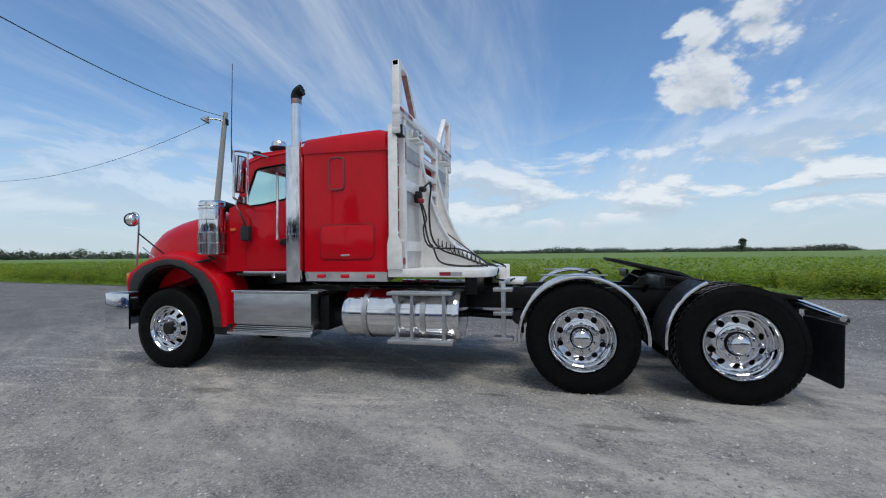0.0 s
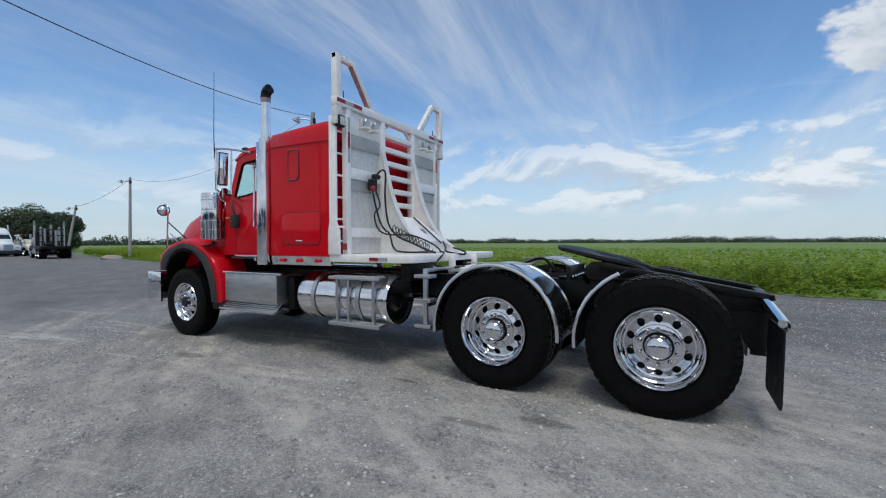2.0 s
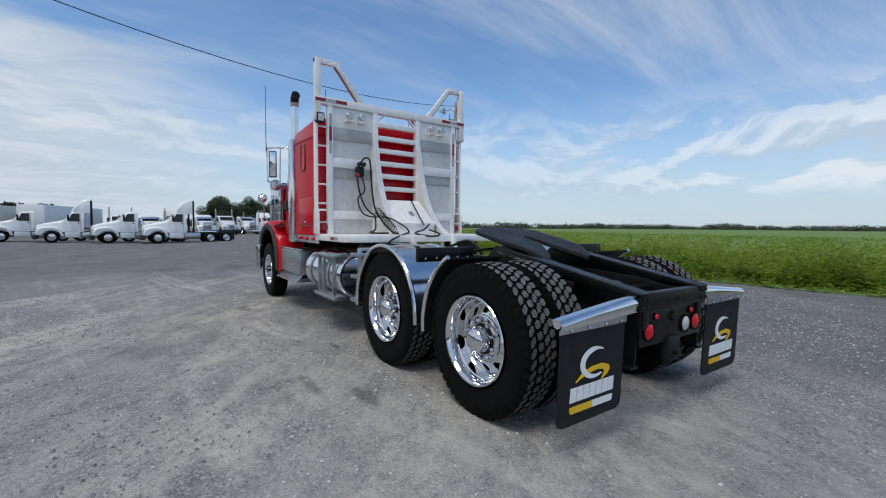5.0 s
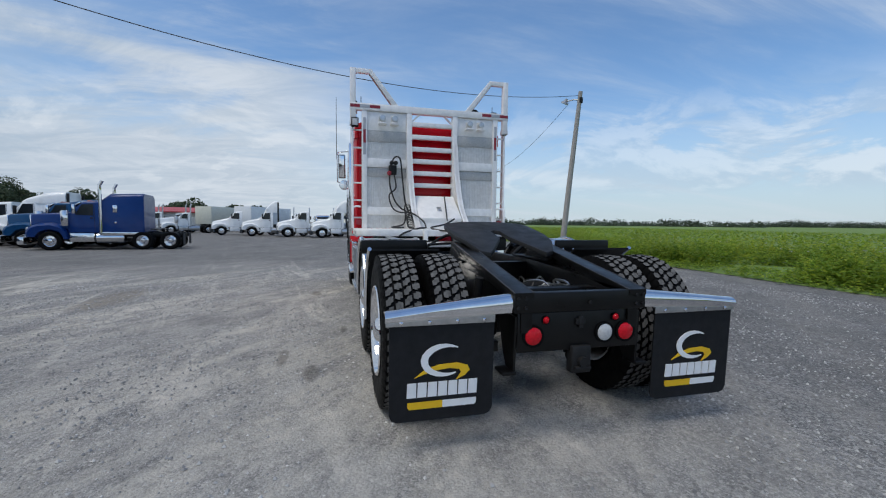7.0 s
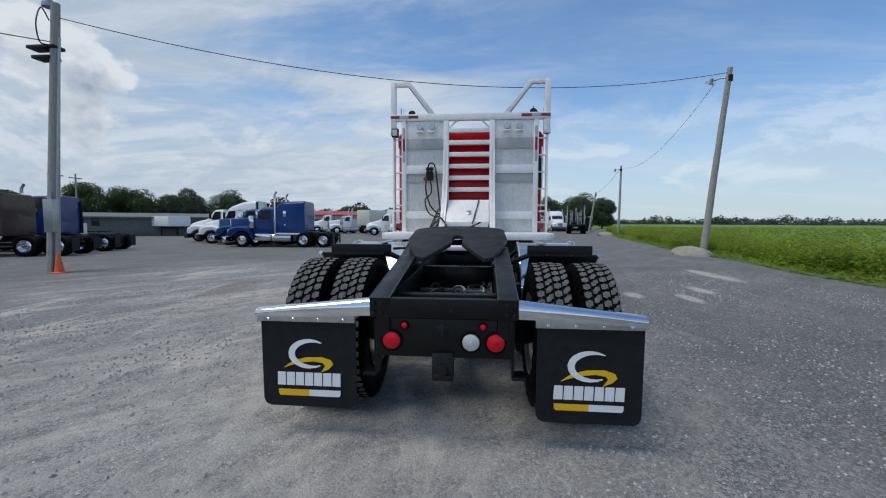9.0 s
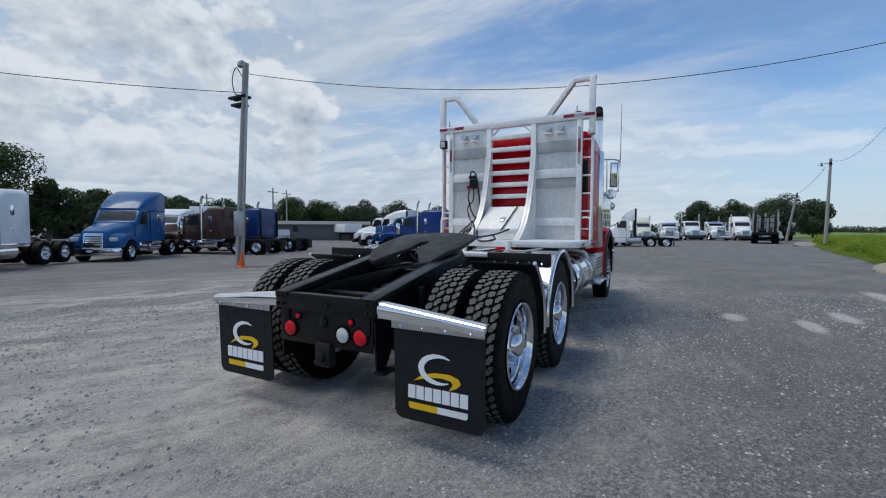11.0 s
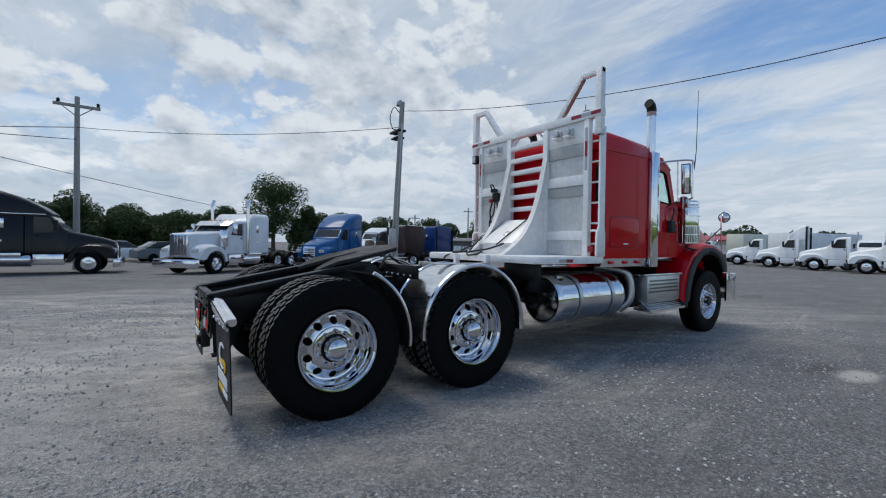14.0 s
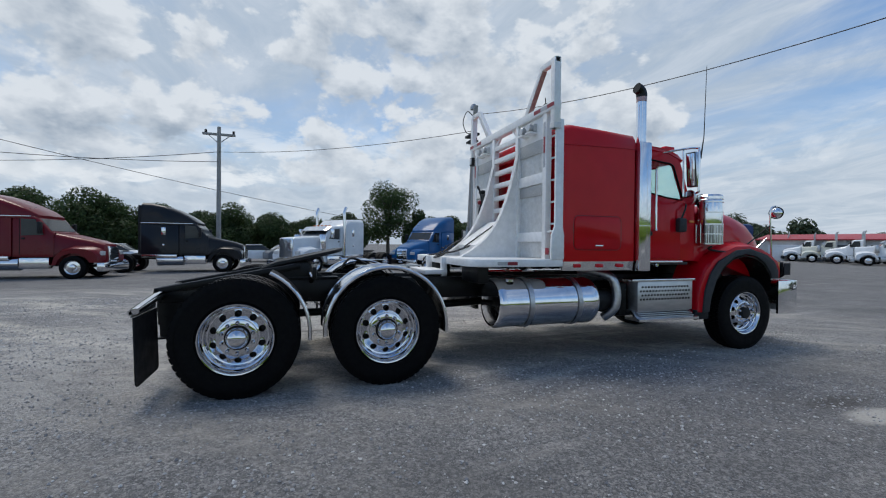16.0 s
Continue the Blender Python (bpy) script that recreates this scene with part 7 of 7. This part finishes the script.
    if sleeper > 0.2:
        part("sleeper", loft(bmesh.new(), [sect(cab_x1 + 0.03, 1.10, 0.98, zr + 0.05, 0.14), sect(cab_x1 + 0.5, 1.19, 0.98, roof, 0.22), sect(end - 0.06, 1.2, 0.98, roof + 0.05, 0.22), sect(end, 1.16, 1.0, roof, 0.22)]), col, t)
        for sd in (-1, 1):
            part("sleeper_window", bx(cab_x1 + 0.62, cab_x1 + 0.82, min(sd * 1.18, sd * 1.205), max(sd * 1.18, sd * 1.205), 2.05, 2.45, bevel=0.01), bright, t)
            part("hatch_latch", bx(cab_x1 + 0.68, cab_x1 + 0.78, min(sd * 1.18, sd * 1.21), max(sd * 1.18, sd * 1.21), 1.45, 1.55, bevel=0.01), bright, t)
            part("sleeper_skirt", bx(cab_x1 + 0.1, end - 0.05, min(sd * 1.1, sd * 1.17), max(sd * 1.1, sd * 1.17), 0.82, 0.98, bevel=0.01), bright, t)
    if fairing:
        x0, x1 = cab_x0 + 0.56, max(end, cab_x0 + 1.9)
        wide = 1.19 if sleeper > 0.2 else 1.08
        rings = [sect(x0, 0.92, zr - 0.12, zr + 0.02, 0.05)]
        for q in (0.12, 0.28, 0.46, 0.64, 0.82, 1.0):
            x = x0 + (x1 - 0.05 - x0) * q
            y = min(wide, 1.04 + (wide - 1.04) * smooth((x - cab_x1 + 0.3) / 0.6))
            rings.append(sect(x, y, zr - 0.12, zr + 0.04 + fairing * math.sin(min(1, q * 1.06) * math.pi / 2) ** 0.9, 0.06 + 0.2 * min(1, q * 2)))
        part("roof_fairing", loft(bmesh.new(), rings), col, t)
        for sd in (-1, 1):
            part("side_extender", bx(x1 - 0.03, x1 + 0.12, min(sd * 1.06, sd * 1.13), max(sd * 1.06, sd * 1.13), 1.0, zr + fairing * 0.9, bevel=0.02), SATIN, t)
            if sleeper > 1.7:
                part("roof_trim", bx(cab_x0 + 0.7, x1, min(sd * 1.185, sd * 1.205), max(sd * 1.185, sd * 1.205), zr - 0.06, zr - 0.02, bevel=0.006), bright, t)
    return t


def park(t, fw, ang, near):
    """Stand a lorry so that its front wheel on the near side is over fw; ang: heading in degrees, near: +1 right side, -1 left side."""
    h = Vector((math.cos(radians(ang)), math.sin(radians(ang))))
    right = Vector((h.y, -h.x))
    c = Vector(fw) - right * near * 1.05
    z = ground_z(c.x, c.y) - 0.005
    t.matrix_world = Matrix.Translation((c.x, c.y, z)) @ Matrix.Rotation(radians(ang + 180), 4, "Z")
    return t


YARD = "lorries parked in the yard"
park(lorry(P_NAVY, "deep blue sleeper tractor with chrome stacks parked on gravel", 2.05, 3.06, True, 0, True, group=YARD, wb=4.75), (-23.4, -15.9), -83, -1)
park(lorry(P_TEAL, "teal blue sleeper tractor parked beside another", 1.5, 2.8, True, 0, False, group=YARD, wb=4.6), (-25.9, -18.4), -83, -1)
park(lorry(P_WHITE, "white tractor with a high roof in a row", 1.4, 2.75, False, 0.6, False, group=YARD, chrome=False, wb=4.6), (-27.7, -21.0), -83, -1)
park(lorry(P_WHITE, "white tractor with a sloping nose in a row", 0.0, 2.75, False, 0, False, group=YARD, chrome=False), (-30.4, -24.0), -83, -1)
park(lorry(P_SKY, "pale silver classic tractor with tall grille and stacks", 1.7, 3.05, True, 0, True, group=YARD), (-1.45, -18.2), 41, -1)
park(lorry(P_GREEN, "bright green tractor half hidden behind a pale one", 0.9, 2.7, True, 0, False, group=YARD, wb=5.4), (-2.6, -24.4), 41, -1)
park(lorry(P_BLUE, "mid blue tractor with a high curved roof fairing", 1.6, 2.76, False, 1.05, False, group=YARD), (-8.7, -22.0), 38, -1)
park(lorry(P_SKY, "pale tractor seen behind others in the yard", 1.2, 3.0, False, 0.5, False, group=YARD), (-16.5, -31.5), 36, -1)
park(lorry(P_BLUE, "blue tractor seen behind others in the yard", 1.2, 3.0, False, 0.3, False, group=YARD), (-20.0, -33.5), 36, -1)
park(lorry(P_BROWN, "dark brown sleeper tractor with chrome trim", 1.7, 3.0, True, 0, True, group=YARD), (-13.2, -26.1), -71, -1)
park(lorry(P_NAVY, "dark blue sleeper tractor beside a brown one", 1.6, 3.1, False, 0.2, True, group=YARD), (-16.6, -26.9), -71, -1)
park(lorry(P_BLACK, "black sleeper tractor with a raised sloping roof", 1.8, 2.74, False, 1.0, False, group=YARD), (3.4, -20.9), 178, 1)
park(lorry(P_MAROON, "maroon sleeper tractor with chrome window trim", 2.4, 2.74, False, 1.0, False, group=YARD), (8.6, -16.9), 176, 1)
for fw, f in (((-41.2, -2.6), 1.15), ((-43.6, -6.1), 0.0), ((-46.6, -10.1), 1.15), ((-50.0, -13.9), 0.0)):
    park(lorry(P_WHITE, ("white day cab tractor with a tall roof fairing" if f else "white day cab tractor parked in a row"), 0.0, 2.9, False, f, False, group="white tractors in a row", wb=4.7, chrome=False), fw, -84 if f else -80, -1)
for k, (fw, c) in enumerate((((-56, -21), P_WHITE), ((-58.5, -25), P_WHITE), ((-60.5, -28.6), P_CREAM), ((-62.5, -32), P_WHITE), ((-64, -36), P_WHITE))):
    park(lorry(c, "white lorry in a far row before the red-roofed shed", 0.0, 2.9, k % 2 == 0, 0, True, group="white tractors in a row", wb=4.9, chrome=False), fw, -60, -1)
for k in range(8):
    park(lorry((P_WHITE, P_WHITE, P_CREAM, P_WHITE, P_SKY)[k % 5], "pale lorry facing the yard in the far row", 0.0 if k % 3 else 1.2, 2.9, k % 2 == 1, 0.7 if k % 4 == 2 else 0, k % 2 == 0, group="far lorries", wb=5.0, chrome=k % 2 == 1), (-62.0 - 1.1 * k, -7.0 + 3.1 * k), 4 + 5 * (k % 3), 1)


def dump(x, y, ang, col, body_col, label):
    t = lorry(col, label, 0.0, 2.9, True, 0, True, False, "far lorries", 4.6, False)
    b = part("dump_body", prism(bmesh.new(), [(2.5, 1.10), (2.4, 2.75), (6.2, 2.6), (6.5, 1.10)], "y", -1.22, 1.22, 0.03), body_col, t)
    for k in range(5):
        part("side_stake", bx(2.9 + k * 0.75, 3.0 + k * 0.75, -1.27, 1.27, 1.15, 2.6, bevel=0.01), body_col, b)
    for z in (1.3, 1.7, 2.1, 2.5):
        part("tailgate_rib", bx(6.3, 6.5, -1.2, 1.2, z - 0.04, z + 0.04, bevel=0.01), body_col, b)
    t.matrix_world = Matrix.Translation((x, y, ground_z(x, y))) @ Matrix.Rotation(radians(ang + 180), 4, "Z")


dump(-84, 12.6, 168, P_GREY, P_GREY, "grey dump lorry seen from behind")
dump(-80, 17.2, 190, P_CREAM, P_CREAM, "cream lorry with a low body seen from behind")

# dark hoist lorry with a mast beside the field
hl = lorry(P_BLACK, "dark hoist lorry with pipes and a mast", 0.0, 2.7, True, 0, True, False, "far lorries", 4.2, False)
for x, y, z in ((2.6, -0.7, 3.2), (2.6, 0.7, 3.2), (3.4, -0.5, 3.0), (3.4, 0.5, 3.0), (4.2, 0.2, 2.8), (3.0, 0.0, 3.4)):
    part("pipe", tb([(x, y, 0.95), (x, y, z)], 0.09, 10), GALV, hl)
for z in (1.7, 2.3, 2.9):
    part("cross_rail", tb([(2.6, -0.8, z), (4.3, 0.8, z)], 0.05, 8), SATIN, hl)
part("winch", lathe(bmesh.new(), [(0, -0.6), (0.35, -0.6), (0.35, -0.5), (0.2, -0.48), (0.2, 0.48), (0.35, 0.5), (0.35, 0.6), (0, 0.6)], 18, pose(3.3, 0, 1.4)), SATIN, hl)
part("bed", bx(2.3, 6.0, -1.15, 1.15, 0.96, 1.25, bevel=0.02), BLACK, hl)
hl.matrix_world = Matrix.Translation((-58.5, 13.2, ground_z(-58.5, 13.2))) @ Matrix.Rotation(radians(-10), 4, "Z")


# ---- trailers and sheds beyond the lorries ----
def trailer(x, y, ang, length, col, label, top=3.75):
    t = empty("box_trailer", Matrix.Translation((x, y, ground_z(x, y))) @ Matrix.Rotation(radians(ang), 4, "Z"), label, "trailer", "box trailers")
    part("box_body", bx(0, length, -1.28, 1.28, 1.15, top, bevel=0.03), col, t)
    for k in range(int(length / 1.2)):
        part("side_post", bx(0.6 + k * 1.2, 0.66 + k * 1.2, -1.295, 1.295, 1.2, top - 0.05), col, t)
    part("under_rail", bx(0, length, -0.5, 0.5, 0.9, 1.15, bevel=0.02), BLACK, t)
    for ax in (length - 1.2, length - 2.5):
        for sd in (-1, 1):
            w = empty("wheel")
            w.parent = t
            w.matrix_local = pose(ax, sd * 1.06, 0.5, 0, 0, 180 if sd < 0 else 0)
            part("tyre", TYRE_B, RUBBER, w)
            part("rim", RIM_IN, P_WHITE, w)
    for sd in (-1, 1):
        part("landing_leg", bx(2.0, 2.15, sd * 0.9 - 0.07, sd * 0.9 + 0.07, 0.0, 1.15), SATIN, t)
    return t


trailer(-42.5, -35.0, -112, 10.5, P_WHITE, "white low-sided trailer parked by the sheds", 2.3)
trailer(-62.5, -14, 160, 12.5, P_WHITE, "long white box trailer behind the row")
trailer(-66, -20, 160, 10, P_CREAM, "cream box trailer behind the row")
trailer(-22.5, -37, -150, 8.5, P_WHITE, "white box trailer behind the lorries")
ROOF_RED = mat("red_sheet_roof", (0.42, 0.03, 0.035), (0.34, 0.025, 0.03), 3, 0.5, bump=0.01, bscale=6)
ROOF_SHADE_GREY = mat("grey_roof_and_shade", (0.10, 0.105, 0.105), (0.14, 0.145, 0.145), 3, 0.6)
WALL_W = mat("white_shed_wall", (0.60, 0.60, 0.58), (0.52, 0.52, 0.50), 2, 0.7, dirt=0.2)


def shed(x, y, ang, length, width, wall, ridge, roof, label, skin_=None):
    h = empty("shed", Matrix.Translation((x, y, ground_z(x, y))) @ Matrix.Rotation(radians(ang), 4, "Z"), label, "building")
    part("wall", bx(0, length, 0, width, 0, wall), skin_ or WALL_W, h)
    part("roof", prism(bmesh.new(), [(-0.5, wall - 0.1), (width / 2, ridge), (width + 0.5, wall - 0.1), (width + 0.5, wall + 0.05), (width / 2, ridge + 0.15), (-0.5, wall + 0.05)], "x", -0.4, length + 0.4), roof, h)
    for k in range(int(length / 6)):
        part("bay_door", bx(1.0 + k * 6, 4.8 + k * 6, -0.03, 0.02, 0, wall - 0.7, bevel=0.01), ROOF_SHADE_GREY if k % 2 else P_WHITE, h)
        part("window", bx(5.2 + k * 6, 5.9 + k * 6, -0.03, 0.02, 1.2, 2.2, bevel=0.01), WINDOW_B, h)
    return h


shed(-63, -36.5, 111.4, 19, 12, 2.9, 3.6, ROOF_RED, "long white shed with a red metal roof")
# closed walls in the dark roof grey stand for the shade inside an open front
shed(-36, -47, 128, 17, 8, 2.2, 2.6, ROOF_SHADE_GREY, "low shed with a grey roof, dark walls for its shaded open front", ROOF_SHADE_GREY)
# small cars far back between the lorries
def car(x, y, ang, col, label):
    c = empty("car", Matrix.Translation((x, y, ground_z(x, y))) @ Matrix.Rotation(radians(ang), 4, "Z"), label, "car", "cars at the back")
    part("body", loft(bmesh.new(), [sect(-2.2, 0.75, 0.35, 0.75, 0.1), sect(-2.0, 0.88, 0.3, 0.92, 0.12), sect(-0.9, 0.9, 0.28, 1.0, 0.1), sect(2.0, 0.9, 0.28, 1.02, 0.12), sect(2.25, 0.8, 0.35, 0.85, 0.1)]), col, c)
    part("cabin", loft(bmesh.new(), [sect(-0.85, 0.82, 0.95, 1.02, 0.03), sect(-0.2, 0.76, 0.95, 1.45, 0.12), sect(1.1, 0.76, 0.95, 1.48, 0.12), sect(1.8, 0.82, 0.95, 1.05, 0.03)]), WINDOW_B, c)
    part("roof", bx(-0.15, 1.05, -0.66, 0.66, 1.46, 1.51, bevel=0.02), col, c)
    for ax in (-1.35, 1.35):
        for sd in (-1, 1):
            w = part("wheel", lathe(bmesh.new(), [(0, 0.1), (0.2, 0.1), (0.32, 0.09), (0.33, 0), (0.32, -0.09), (0, -0.09)], 20, pose(ax, sd * 0.82, 0.33)), RUBBER, c)


car(-0.2, -33, 20, P_GREY, "grey car parked behind the lorries")
car(2.6, -35, 10, P_WHITE, "white pickup parked behind the lorries")
car(6.5, -34, 15, P_SKY, "silver car parked behind the lorries")
car(12.5, -31, 175, P_WHITE, "white car by the trees")

# ---- loose stones on the gravel round the tractor ----
def loose_stones(count, seed):
    r = np.random.RandomState(seed)
    xy = np.stack([r.uniform(-9.5, 6.5, count), r.uniform(-7.5, 8.0, count)], 1)
    keep = ~((abs(xy[:, 0] + 3.4) < 4.6) & (abs(xy[:, 1]) < 0.9))
    thin = np.array([noise.noise((x * 0.5, y * 0.9, 4.0)) for x, y in xy]) > r.uniform(-0.6, 0.35, count)
    xy = xy[keep & thin]
    n = len(xy)
    size = 0.005 + 0.013 * r.rand(n) ** 2.0
    base = np.array([(1, 0, 0), (0, 1, 0), (-1, 0, 0), (0, -1, 0), (0, 0, 0.8), (0, 0, -0.5)])
    a = r.uniform(0, 6.28, n)
    v = base[None] * r.uniform(0.55, 1.3, (n, 6, 1)) * size[:, None, None]
    c, s = np.cos(a)[:, None], np.sin(a)[:, None]
    x, y = v[..., 0] * c - v[..., 1] * s, v[..., 0] * s + v[..., 1] * c
    z = v[..., 2] + size[:, None] * 0.25 + np.array([ground_z(a_, b_) for a_, b_ in xy])[:, None]
    pts = np.stack([x + xy[:, :1], y + xy[:, 1:], z], -1).reshape(-1, 3)
    f = np.array([(0, 1, 4), (1, 2, 4), (2, 3, 4), (3, 0, 4), (1, 0, 5), (2, 1, 5), (3, 2, 5), (0, 3, 5)])
    faces = (f[None] + 6 * np.arange(n)[:, None, None]).reshape(-1, 3)
    return pts.tolist(), faces.tolist()


CHIPS = leaf_mat("stone_chips", (0.20, 0.202, 0.208), (0.34, 0.34, 0.34), (0.60, 0.59, 0.57), 0.0)
vs, qs = loose_stones(80000, 2)
from_quads("gravel_stones", vs, qs, CHIPS, "loose grey stone chips on the yard", "gravel")
